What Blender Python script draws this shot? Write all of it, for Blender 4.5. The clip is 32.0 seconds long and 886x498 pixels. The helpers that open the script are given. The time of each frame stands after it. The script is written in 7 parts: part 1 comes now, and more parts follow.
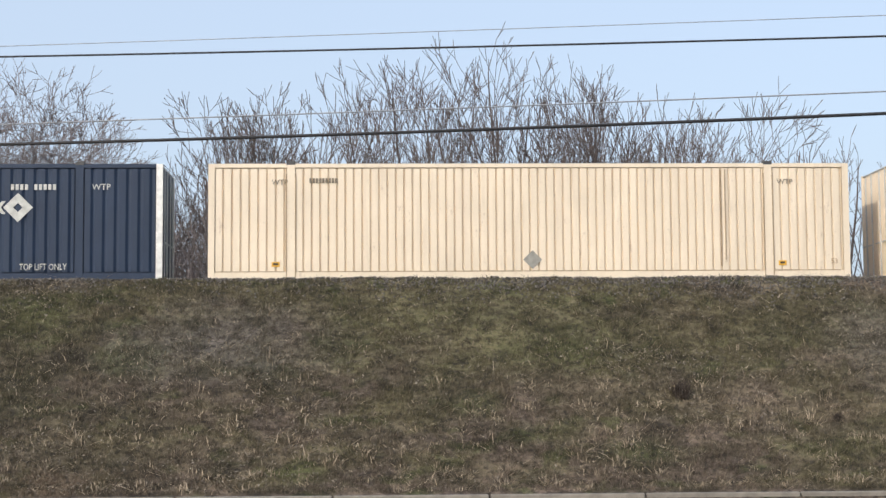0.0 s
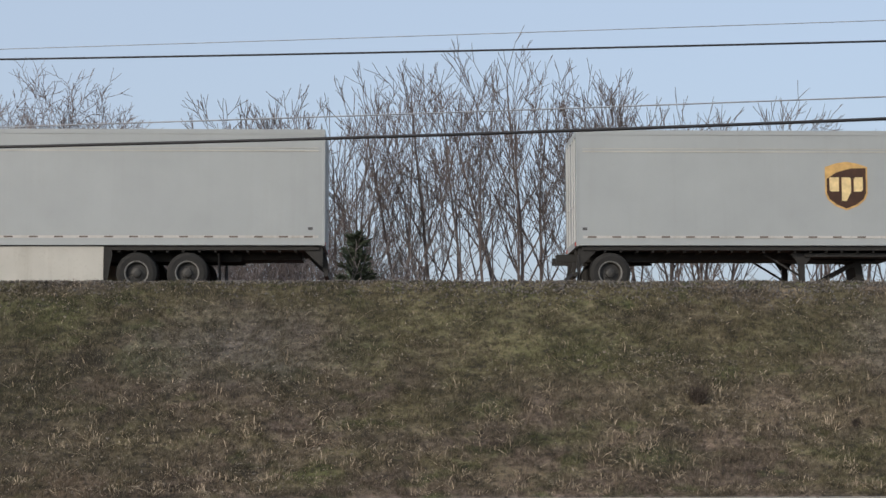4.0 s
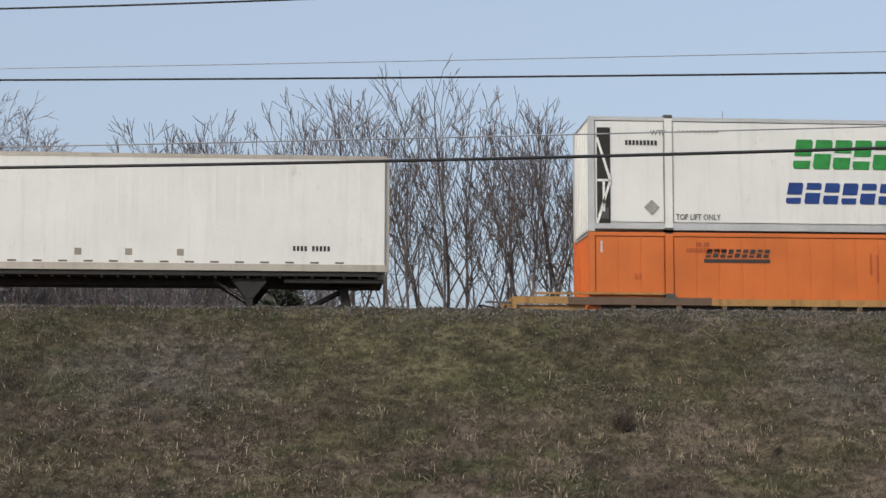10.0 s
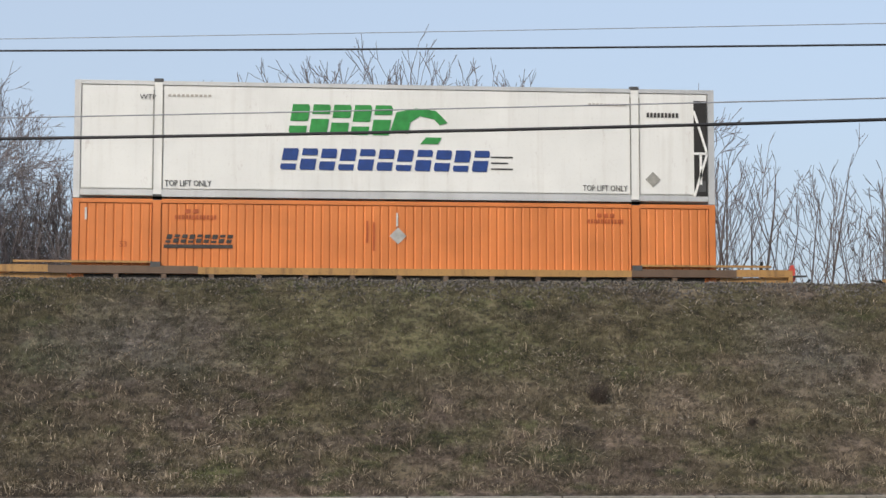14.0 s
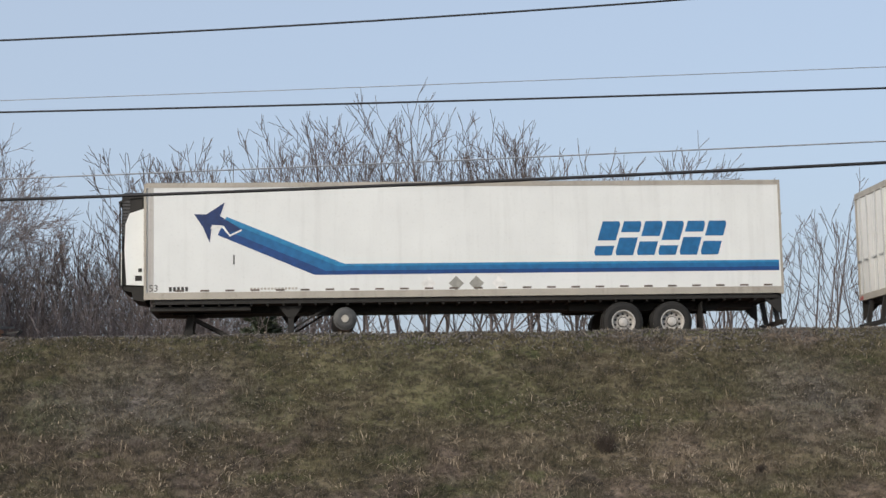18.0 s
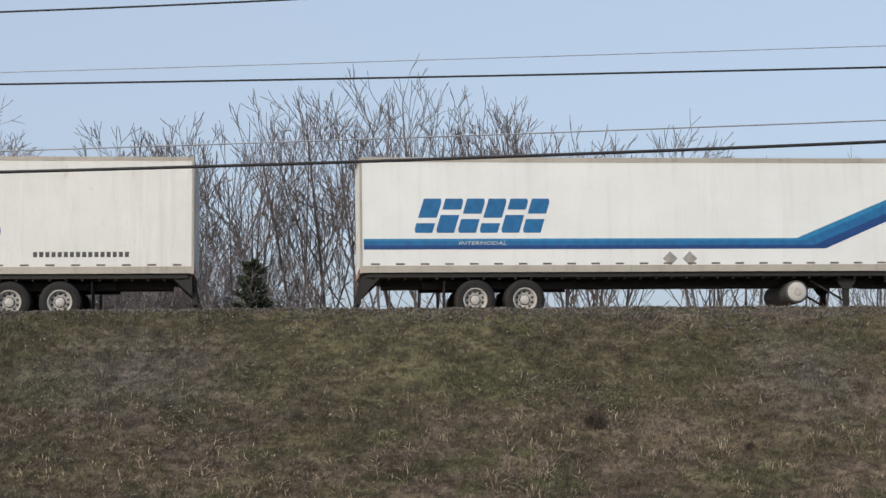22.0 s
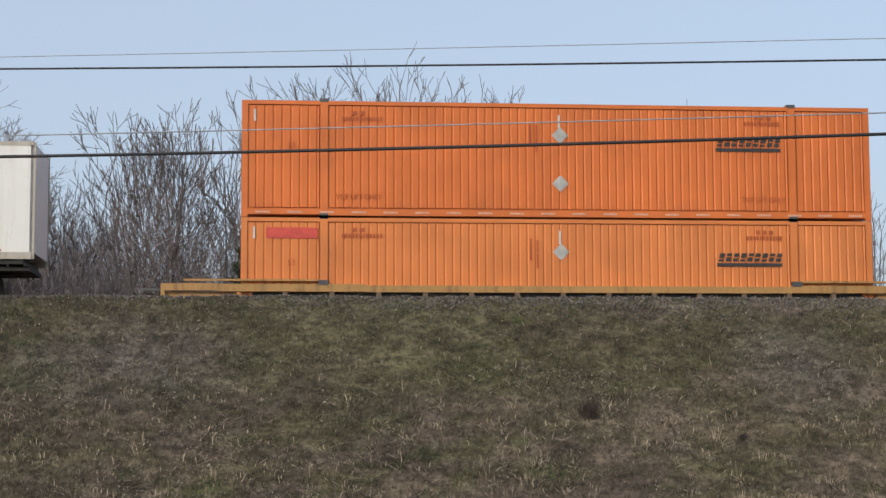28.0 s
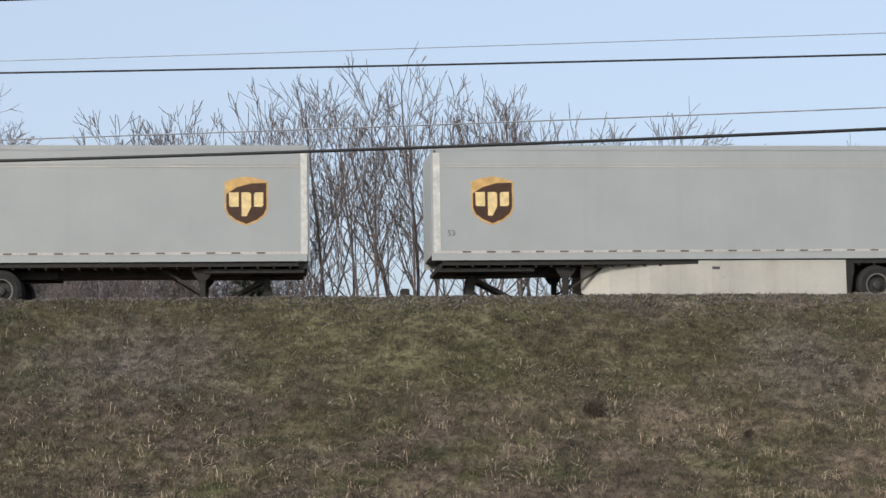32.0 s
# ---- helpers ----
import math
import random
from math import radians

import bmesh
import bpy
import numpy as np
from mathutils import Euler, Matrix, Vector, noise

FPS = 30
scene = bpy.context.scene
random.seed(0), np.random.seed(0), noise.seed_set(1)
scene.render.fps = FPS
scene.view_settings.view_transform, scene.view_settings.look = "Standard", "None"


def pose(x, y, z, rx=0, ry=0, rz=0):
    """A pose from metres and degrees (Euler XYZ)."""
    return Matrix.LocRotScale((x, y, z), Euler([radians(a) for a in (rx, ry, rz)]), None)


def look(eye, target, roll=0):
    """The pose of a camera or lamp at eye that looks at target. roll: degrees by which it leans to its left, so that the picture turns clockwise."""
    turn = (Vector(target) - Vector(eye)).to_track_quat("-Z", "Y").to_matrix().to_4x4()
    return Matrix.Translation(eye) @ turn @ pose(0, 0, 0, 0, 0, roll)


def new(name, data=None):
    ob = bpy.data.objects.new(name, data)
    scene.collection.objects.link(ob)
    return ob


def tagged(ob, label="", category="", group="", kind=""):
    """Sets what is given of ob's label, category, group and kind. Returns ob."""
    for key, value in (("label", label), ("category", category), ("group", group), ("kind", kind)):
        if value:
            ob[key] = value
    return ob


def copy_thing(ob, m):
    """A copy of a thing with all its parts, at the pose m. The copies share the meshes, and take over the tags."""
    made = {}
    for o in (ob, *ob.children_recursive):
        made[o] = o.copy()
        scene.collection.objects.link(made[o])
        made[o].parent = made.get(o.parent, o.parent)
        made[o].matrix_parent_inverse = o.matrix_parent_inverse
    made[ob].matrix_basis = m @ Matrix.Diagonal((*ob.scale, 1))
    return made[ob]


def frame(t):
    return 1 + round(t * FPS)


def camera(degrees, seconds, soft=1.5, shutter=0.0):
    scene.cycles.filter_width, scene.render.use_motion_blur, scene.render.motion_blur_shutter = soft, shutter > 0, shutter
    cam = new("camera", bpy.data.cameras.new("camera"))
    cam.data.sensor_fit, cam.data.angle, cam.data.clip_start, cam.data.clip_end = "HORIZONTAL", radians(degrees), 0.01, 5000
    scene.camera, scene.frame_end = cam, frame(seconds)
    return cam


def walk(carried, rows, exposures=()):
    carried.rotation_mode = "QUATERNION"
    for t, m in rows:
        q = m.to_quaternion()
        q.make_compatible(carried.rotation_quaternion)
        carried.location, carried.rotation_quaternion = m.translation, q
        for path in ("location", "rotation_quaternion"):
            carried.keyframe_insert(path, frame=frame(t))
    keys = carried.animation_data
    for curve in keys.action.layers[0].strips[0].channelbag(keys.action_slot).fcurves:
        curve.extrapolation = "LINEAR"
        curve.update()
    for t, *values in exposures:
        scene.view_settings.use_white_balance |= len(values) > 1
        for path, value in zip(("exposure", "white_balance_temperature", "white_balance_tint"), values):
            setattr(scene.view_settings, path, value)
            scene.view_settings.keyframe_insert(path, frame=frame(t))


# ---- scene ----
cam = camera(29.0, 32.0)
EYE = (0.0, 0.0, 1.7)
# seconds, yaw, pitch, lean
PATH = [
    (0, -2.32, 5.21, 0.39),
    (0.5, -2.21, 5.31, 0.51),
    (1, -2.04, 5.37, 0.43),
    (1.5, -1.92, 5.37, 0.21),
    (2, -1.82, 5.35, 0.13),
    (2.5, -1.80, 5.30, 0.33),
    (4.5, -1.76, 5.35, 0.06),
    (5, -1.85, 5.44, 0.03),
    (5.5, -1.98, 5.47, -0.08),
    (6, -2.11, 5.44, -0.13),
    (6.5, -2.24, 5.43, -0.06),
    (7, -2.63, 5.49, 0.08),
    (7.5, -2.88, 5.69, 0.08),
    (8, -3.23, 5.93, 0.14),
    (8.5, -3.61, 6.12, 0.09),
    (9, -3.95, 6.30, -0.01),
    (9.5, -4.16, 6.34, 0.02),
    (10, -4.24, 6.22, -0.11),
    (10.5, -4.31, 6.13, -0.03),
    (11, -4.46, 5.96, -0.07),
    (11.5, -4.63, 5.69, -0.28),
    (12, -4.75, 5.47, -0.12),
    (12.5, -4.88, 5.38, -0.08),
    (13, -4.93, 5.31, -0.08),
    (13.5, -4.97, 5.27, -0.07),
    (14, -5.03, 5.28, -0.04),
    (14.5, -5.12, 5.32, -0.04),
    (16.5, -5.25, 6.29, 0.62),
    (17, -5.11, 6.58, 0.93),
    (17.5, -5.02, 6.86, 1.27),
    (18, -4.81, 7.02, 1.11),
    (18.5, -4.71, 7.08, 1.25),
    (19, -4.68, 6.83, 1.17),
    (19.5, -4.76, 6.66, 1.00),
    (20, -4.84, 6.35, 0.62),
    (20.5, -4.69, 6.20, 0.61),
    (21, -4.65, 6.07, 0.59),
    (21.5, -4.75, 6.08, 0.51),
    (22, -5.16, 6.21, 0.71),
    (22.5, -5.51, 6.34, 0.69),
    (23, -5.78, 6.48, 0.66),
    (23.5, -5.98, 6.56, 0.63),
    (24, -6.05, 6.62, 0.57),
    (24.5, -6.03, 6.60, 0.47),
    (26.5, -5.36, 6.03, 0.54),
    (27, -5.38, 5.85, 0.31),
    (27.5, -5.38, 5.81, 0.22),
    (28, -5.36, 5.83, 0.23),
    (28.5, -5.33, 5.92, 0.53),
    (29, -5.29, 5.98, 0.89),
    (29.5, -5.25, 5.93, 0.92),
    (30, -5.21, 5.72, 1.02),
    (30.5, -5.12, 5.55, 1.06),
    (31, -5.15, 5.49, 0.81),
    (31.5, -5.15, 5.61, 0.72),
    (32, -5.18, 5.81, 0.81),
]
EXPOSURES = [(0, 0.55), (1, 0.18), (2, 0.15), (5, 0.28), (6, 0.35), (7, 0.55), (8, 0.45), (9, 0.13), (10, 0.15), (11, 0.35), (12, 0.55), (13, 0.38), (14, 0.35), (17, 0.55), (18, 0.23), (19, 0.08), (20, 0.05), (21, 0.15), (22, 0.24), (23, 0.21), (24, 0.16), (27, 0.15), (28, 0.28), (29, 0.51), (30, 0.47), (31, 0.23), (32, 0.45)]
walk(cam, [(t, pose(*EYE, 90 + pitch, lean, yaw)) for t, yaw, pitch, lean in PATH], EXPOSURES)

# distance that the train has gone to the left, by seconds
RUN = [(0, 0.00), (2, 53.23), (4, 106.40), (5, 132.97), (5.5, 146.25), (6, 159.53), (6.25, 166.17), (6.5, 172.09), (6.75, 178.73), (7, 185.37), (7.5, 198.65), (8, 211.93), (9, 238.49), (10, 265.05),
       (12, 318.18), (14, 371.34), (16, 424.54), (18, 477.79), (20, 531.09), (22, 584.41), (24, 637.73), (26, 691.01), (28, 744.14), (30, 797.04), (32, 849.54)]
RAIL_Z, TRACK_Y, HALF_W = 3.72, 43.945, 1.295

# ---- world and sun ----
SUN_ELEV, SUN_AZ = 26.0, 222.0      # azimuth clockwise from +y
world = bpy.data.worlds.new("sky")
scene.world = world
world.use_nodes = True
wn = world.node_tree
sky = wn.nodes.new("ShaderNodeTexSky")
sky.sky_type, sky.sun_disc = "NISHITA", False
sky.sun_elevation, sky.sun_rotation = radians(SUN_ELEV), radians(SUN_AZ)
sky.air_density, sky.dust_density, sky.ozone_density = 1.0, 4.0, 3.0
haze = wn.nodes.new("ShaderNodeMix")       # thin even high cloud over the clear sky
haze.data_type = "RGBA"
haze.inputs[0].default_value = 0.62
haze.inputs[7].default_value = (3.35, 3.85, 4.6, 1.0)
wn.links.new(sky.outputs[0], haze.inputs[6])
wn.links.new(haze.outputs[2], wn.nodes["Background"].inputs[0])
wn.nodes["Background"].inputs[1].default_value = 0.15
sun = new("sun", bpy.data.lights.new("sun", "SUN"))
sun.data.energy, sun.data.angle, sun.data.color = 1.75, radians(2.0), (1.0, 0.92, 0.80)
s_dir = Vector((math.sin(radians(SUN_AZ)) * math.cos(radians(SUN_ELEV)), math.cos(radians(SUN_AZ)) * math.cos(radians(SUN_ELEV)), math.sin(radians(SUN_ELEV))))
sun.matrix_world = look(s_dir * 100, (0, 0, 0))


# ---- materials ----
def node_mat(name, rough=0.6, metal=0.0):
    m = bpy.data.materials.new(name)
    m.use_nodes = True
    nt = m.node_tree
    b = nt.nodes["Principled BSDF"]
    b.inputs["Roughness"].default_value, b.inputs["Metallic"].default_value = rough, metal
    return m, nt, b


def noise_node(nt, scale, detail=4.0, stretch=(1, 1, 1), world_space=False, rough=0.55):
    if world_space:
        src = nt.nodes.new("ShaderNodeNewGeometry").outputs["Position"]
    else:
        src = nt.nodes.new("ShaderNodeTexCoord").outputs["Object"]
    mp = nt.nodes.new("ShaderNodeMapping")
    mp.inputs["Scale"].default_value = stretch
    nt.links.new(src, mp.inputs[0])
    n = nt.nodes.new("ShaderNodeTexNoise")
    n.inputs["Scale"].default_value, n.inputs["Detail"].default_value, n.inputs["Roughness"].default_value = scale, detail, rough
    nt.links.new(mp.outputs[0], n.inputs["Vector"])
    return n.outputs["Fac"]


def ramp(nt, fac, lo, hi):
    r = nt.nodes.new("ShaderNodeMapRange")
    r.inputs["From Min"].default_value, r.inputs["From Max"].default_value = lo, hi
    nt.links.new(fac, r.inputs["Value"])
    return r.outputs["Result"]


def mix(nt, fac, a, b, mode="MIX"):
    n = nt.nodes.new("ShaderNodeMix")
    n.data_type, n.blend_type = "RGBA", mode
    for sock, v in ((n.inputs[0], fac), (n.inputs[6], a), (n.inputs[7], b)):
        if isinstance(v, tuple):
            sock.default_value = (*v, 1.0)
        elif isinstance(v, float):
            sock.default_value = v
        else:
            nt.links.new(v, sock)
    return n.outputs[2]


def times(nt, a, k):
    n = nt.nodes.new("ShaderNodeMath")
    n.operation = "MULTIPLY"
    nt.links.new(a, n.inputs[0])
    if isinstance(k, float):
        n.inputs[1].default_value = k
    else:
        nt.links.new(k, n.inputs[1])
    return n.outputs[0]


def bump(nt, bsdf, height, strength=0.2, distance=0.01):
    n = nt.nodes.new("ShaderNodeBump")
    n.inputs["Strength"].default_value, n.inputs["Distance"].default_value = strength, distance
    nt.links.new(height, n.inputs["Height"])
    nt.links.new(n.outputs[0], bsdf.inputs["Normal"])


def paint(name, rgb, rough=0.45, dirt=0.25, dirt_rgb=(0.16, 0.13, 0.10), rust=0.0, metal=0.0, fade=0.12):
    """Weathered paint: broad fading, vertical grime streaks, fine specks and, where asked, rust blooms."""
    m, nt, b = node_mat(name, rough, metal)
    pale = tuple(min(1.0, c * (1 + fade) + 0.02 * fade) for c in rgb)
    dull = tuple(c * (1 - fade) for c in rgb)
    col = mix(nt, ramp(nt, noise_node(nt, 0.7, 3), 0.3, 0.7), dull, pale)
    streak = times(nt, ramp(nt, noise_node(nt, 1.0, 5, (5.0, 5.0, 0.35)), 0.52, 0.78), dirt)
    col = mix(nt, streak, col, dirt_rgb)
    speck = times(nt, ramp(nt, noise_node(nt, 14.0, 6), 0.56, 0.75), dirt * 0.8)
    col = mix(nt, speck, col, dirt_rgb)
    if rust:
        bloom = times(nt, ramp(nt, noise_node(nt, 2.2, 8, (1.6, 1.6, 0.7), rough=0.7), 0.62, 0.70), rust)
        col = mix(nt, bloom, col, (0.17, 0.065, 0.028))
    nt.links.new(col, b.inputs["Base Color"])
    nt.links.new(ramp(nt, noise_node(nt, 3.0, 3), -1.2, 2.2), b.inputs["Roughness"])
    b.inputs["Roughness"].default_value = rough
    bump(nt, b, noise_node(nt, 6.0, 3), 0.08, 0.01)
    return m


def plain(name, rgb, rough=0.6, metal=0.0, var=0.2, scale=6.0):
    m, nt, b = node_mat(name, rough, metal)
    col = mix(nt, ramp(nt, noise_node(nt, scale, 5), 0.3, 0.7), tuple(c * (1 - var) for c in rgb), tuple(min(1, c * (1 + var)) for c in rgb))
    nt.links.new(col, b.inputs["Base Color"])
    bump(nt, b, noise_node(nt, scale * 4, 4), 0.15, 0.005)
    return m


M = {}
M["white"] = paint("white_paint", (0.76, 0.77, 0.75), 0.4, 0.10, fade=0.04)
M["white_old"] = paint("old_white_paint", (0.735, 0.732, 0.70), 0.5, 0.17, (0.32, 0.26, 0.19), rust=0.2, fade=0.05)
M["white_rust"] = paint("rusty_white_paint", (0.78, 0.75, 0.67), 0.55, 0.26, (0.30, 0.20, 0.11), rust=0.5, fade=0.06)
M["cream"] = paint("cream_paint", (0.80, 0.685, 0.535), 0.5, 0.18, (0.30, 0.20, 0.11), rust=0.3, fade=0.06)
M["stain"] = plain("dark_drip_stain", (0.11, 0.082, 0.06), 0.7)
M["cream_dirty"] = paint("dirty_cream_paint", (0.74, 0.60, 0.46), 0.55, 0.20, (0.16, 0.10, 0.06), rust=0.7)
M["offwhite"] = paint("off_white_paint", (0.73, 0.69, 0.595), 0.5, 0.22, (0.28, 0.21, 0.14), rust=0.3)
M["grey"] = paint("light_grey_paint", (0.345, 0.365, 0.368), 0.4, 0.06, fade=0.05)
M["skirt"] = paint("weathered_beige_skirt", (0.44, 0.425, 0.385), 0.5, 0.25, (0.22, 0.18, 0.13))
M["grey_rail"] = paint("grime_grey_steel_rail", (0.27, 0.25, 0.225), 0.6, 0.35)
M["silver"] = paint("dull_aluminium", (0.55, 0.55, 0.54), 0.4, 0.2, metal=0.4)
M["grime_rail"] = paint("grimy_aluminium_rail", (0.44, 0.40, 0.34), 0.55, 0.4, metal=0.2)
M["tan_rail"] = paint("tan_stained_rail", (0.285, 0.25, 0.205), 0.6, 0.5)
M["orange"] = paint("orange_paint", (0.59, 0.146, 0.027), 0.5, 0.16, (0.30, 0.09, 0.03))
M["orange_pale"] = paint("sun_faded_orange_paint", (0.62, 0.19, 0.046), 0.55, 0.20, (0.36, 0.13, 0.05))
M["orange_red"] = paint("red_orange_paint", (0.62, 0.098, 0.026), 0.5, 0.18, (0.30, 0.08, 0.03))
M["orange_amber"] = paint("amber_orange_paint", (0.56, 0.165, 0.022), 0.55, 0.18, (0.30, 0.11, 0.03))
M["orange_seam"] = plain("yellowed_orange_seam", (0.70, 0.26, 0.06), 0.5)
M["orange_tape"] = plain("grimy_pinkish_tape", (0.60, 0.32, 0.22), 0.5)
M["unit_blue"] = plain("dull_navy_unit_panel", (0.012, 0.038, 0.13), 0.5)
M["red_patch"] = plain("red_repair_patch", (0.55, 0.07, 0.05), 0.5)
M["csx_blue"] = paint("dark_teal_blue_paint", (0.030, 0.065, 0.088), 0.5, 0.12, (0.12, 0.13, 0.13))
M["csx_blue_hi"] = plain("pale_teal_blue_edge", (0.105, 0.175, 0.205), 0.5)
M["navy"] = paint("navy_blue_paint", (0.010, 0.026, 0.062), 0.45, 0.12, (0.06, 0.07, 0.09))
M["yellow_car"] = paint("weathered_yellow_car_paint", (0.39, 0.215, 0.07), 0.65, 0.85, (0.10, 0.055, 0.03), rust=0.8)
M["umber_car"] = paint("grimy_umber_car_paint", (0.13, 0.082, 0.052), 0.75, 0.5, (0.05, 0.035, 0.025), rust=0.3)
M["brown_car"] = paint("brown_car_paint", (0.27, 0.115, 0.05), 0.7, 0.55, (0.06, 0.04, 0.03), rust=0.5)
M["rust"] = paint("rusted_steel", (0.20, 0.075, 0.035), 0.8, 0.5, (0.06, 0.03, 0.02), rust=0.6)
M["chassis"] = paint("red_oxide_chassis", (0.20, 0.050, 0.028), 0.7, 0.5, (0.06, 0.035, 0.025), rust=0.5)
M["black_steel"] = plain("grimy_black_steel", (0.018, 0.016, 0.014), 0.7)
M["dark_grey"] = plain("dark_grey_steel", (0.07, 0.07, 0.07), 0.6)
M["tyre"] = plain("dusty_black_rubber", (0.016, 0.015, 0.014), 0.85)
M["rim_white"] = paint("white_wheel_rim", (0.50, 0.48, 0.45), 0.5, 0.5, (0.2, 0.15, 0.1))
M["rim_grey"] = plain("grimy_dark_rim", (0.035, 0.033, 0.03), 0.6, 0.0)
M["rim_rust"] = paint("rusty_wheel_rim", (0.075, 0.048, 0.03), 0.7, 0.5, rust=0.6)
M["red_tape"] = plain("red_reflective_tape", (0.36, 0.07, 0.055), 0.35)
M["white_tape"] = plain("white_reflective_tape", (0.78, 0.77, 0.74), 0.3)
M["dark_tape"] = plain("grimy_dark_tape", (0.13, 0.10, 0.08), 0.4)
M["blk"] = plain("black_marking_paint", (0.035, 0.032, 0.03), 0.6)
M["faint"] = plain("faded_grey_marking", (0.42, 0.39, 0.34), 0.6)
M["faint_brown"] = plain("faded_brown_marking", (0.40, 0.085, 0.02), 0.6)
M["cream_line"] = plain("stain_and_shade_cream_line", (0.40, 0.29, 0.18), 0.6)
M["olive_ink"] = plain("faded_olive_marking", (0.20, 0.165, 0.12), 0.6)
M["navy_ink"] = plain("navy_logo_paint", (0.014, 0.034, 0.12), 0.45)
M["blue_ink"] = plain("royal_blue_logo_paint", (0.012, 0.045, 0.20), 0.45)
M["azure"] = plain("azure_logo_paint", (0.012, 0.125, 0.30), 0.45)
M["deep_azure"] = plain("deep_azure_stripe", (0.010, 0.052, 0.19), 0.45)
M["swift_blue"] = plain("strong_blue_logo_paint", (0.010, 0.075, 0.22), 0.45)
M["sky_blue"] = plain("sky_blue_stripe", (0.02, 0.20, 0.40), 0.45)
M["green_ink"] = plain("green_logo_paint", (0.025, 0.24, 0.045), 0.45)
M["maroon"] = plain("maroon_logo_paint", (0.24, 0.022, 0.045), 0.45)
M["maroon_faded"] = plain("faded_maroon_logo_paint", (0.50, 0.20, 0.15), 0.6)
M["sand_faded"] = plain("faded_sand_panel", (0.76, 0.66, 0.52), 0.6)
M["slate"] = plain("slate_green_bar", (0.045, 0.085, 0.095), 0.5)
M["gold"] = plain("gold_yellow_paint", (0.76, 0.42, 0.045), 0.45)
M["bronze"] = plain("bronze_gold_paint", (0.58, 0.36, 0.13), 0.35)
M["pale_gold"] = plain("pale_gold_paint", (0.74, 0.56, 0.28), 0.4)
M["csx_yellow"] = plain("pale_yellow_logo_paint", (0.72, 0.50, 0.16), 0.5)
M["csx_logo"] = plain("weathered_blue_logo_paint", (0.04, 0.18, 0.34), 0.5)
M["sign_yellow"] = plain("bright_yellow_sign", (0.80, 0.58, 0.02), 0.45)
M["shield_brown"] = plain("dark_brown_shield", (0.055, 0.022, 0.008), 0.35)
M["graffiti"] = plain("white_graffiti_paint", (0.78, 0.76, 0.72), 0.5)
M["post_dark"] = plain("grey_side_post", (0.36, 0.36, 0.345), 0.5)
M["post_grey"] = plain("pale_grey_side_post", (0.58, 0.575, 0.54), 0.5)
M["skirt_grey"] = paint("dull_grey_skirt", (0.44, 0.43, 0.40), 0.5, 0.2)
M["faint_ring"] = plain("grimy_grey_rim_ring", (0.17, 0.165, 0.155), 0.6)
M["placard"] = plain("grey_placard", (0.30, 0.29, 0.26), 0.6)
M["placard_white"] = plain("pale_placard", (0.56, 0.56, 0.53), 0.5)
M["placard_grey"] = plain("dull_grey_placard", (0.40, 0.395, 0.375), 0.5)
M["wood_pole"] = plain("weathered_pole_wood", (0.13, 0.10, 0.075), 0.9)
M["concrete"] = plain("weathered_concrete", (0.24, 0.215, 0.18), 0.9, 0, 0.25, 4.0)
M["asphalt"] = plain("asphalt", (0.05, 0.05, 0.05), 0.9, 0, 0.25, 20.0)
M["rail_steel"] = plain("rusty_rail_steel", (0.12, 0.075, 0.05), 0.6, 0.4)
M["tie_wood"] = plain("creosoted_tie", (0.06, 0.045, 0.035), 0.9)
M["wire_dark"] = plain("black_cable_sheath", (0.012, 0.012, 0.014), 0.6)
M["wire_pale"] = plain("dull_aluminium_cable", (0.30, 0.31, 0.33), 0.5, 0.3)
M["pole_green"] = plain("dark_evergreen_foliage", (0.060, 0.075, 0.046), 0.8)


def ground_patch(nt, x, y, rx, ry, soft=0.55):
    """How far a place lies within a ragged oval patch of the slope, 0 to 1."""
    mp = nt.nodes.new("ShaderNodeMapping")
    mp.inputs["Location"].default_value = (-x / rx, -y / ry, 0)
    mp.inputs["Scale"].default_value = (1 / rx, 1 / ry, 0)
    nt.links.new(nt.nodes.new("ShaderNodeNewGeometry").outputs["Position"], mp.inputs[0])
    ln = nt.nodes.new("ShaderNodeVectorMath")
    ln.operation = "LENGTH"
    nt.links.new(mp.outputs[0], ln.inputs[0])
    add = nt.nodes.new("ShaderNodeMath")
    add.operation = "MULTIPLY_ADD"
    add.inputs[1].default_value = 1.5
    nt.links.new(noise_node(nt, 1.1, 5, (1, 1.3, 1), True, 0.65), add.inputs[0])
    nt.links.new(ln.outputs["Value"], add.inputs[2])
    return ramp(nt, add.outputs[0], 1.75 + soft / 2, 1.75 - soft)


TAN, OLIVE, STRAW_GREEN, GREEN, STRAW = (0.155, 0.123, 0.101), (0.118, 0.106, 0.065), (0.164, 0.155, 0.090), (0.090, 0.102, 0.046), (0.200, 0.166, 0.122)
LITTER, DARK_EARTH = (0.170, 0.156, 0.148), (0.046, 0.040, 0.034)
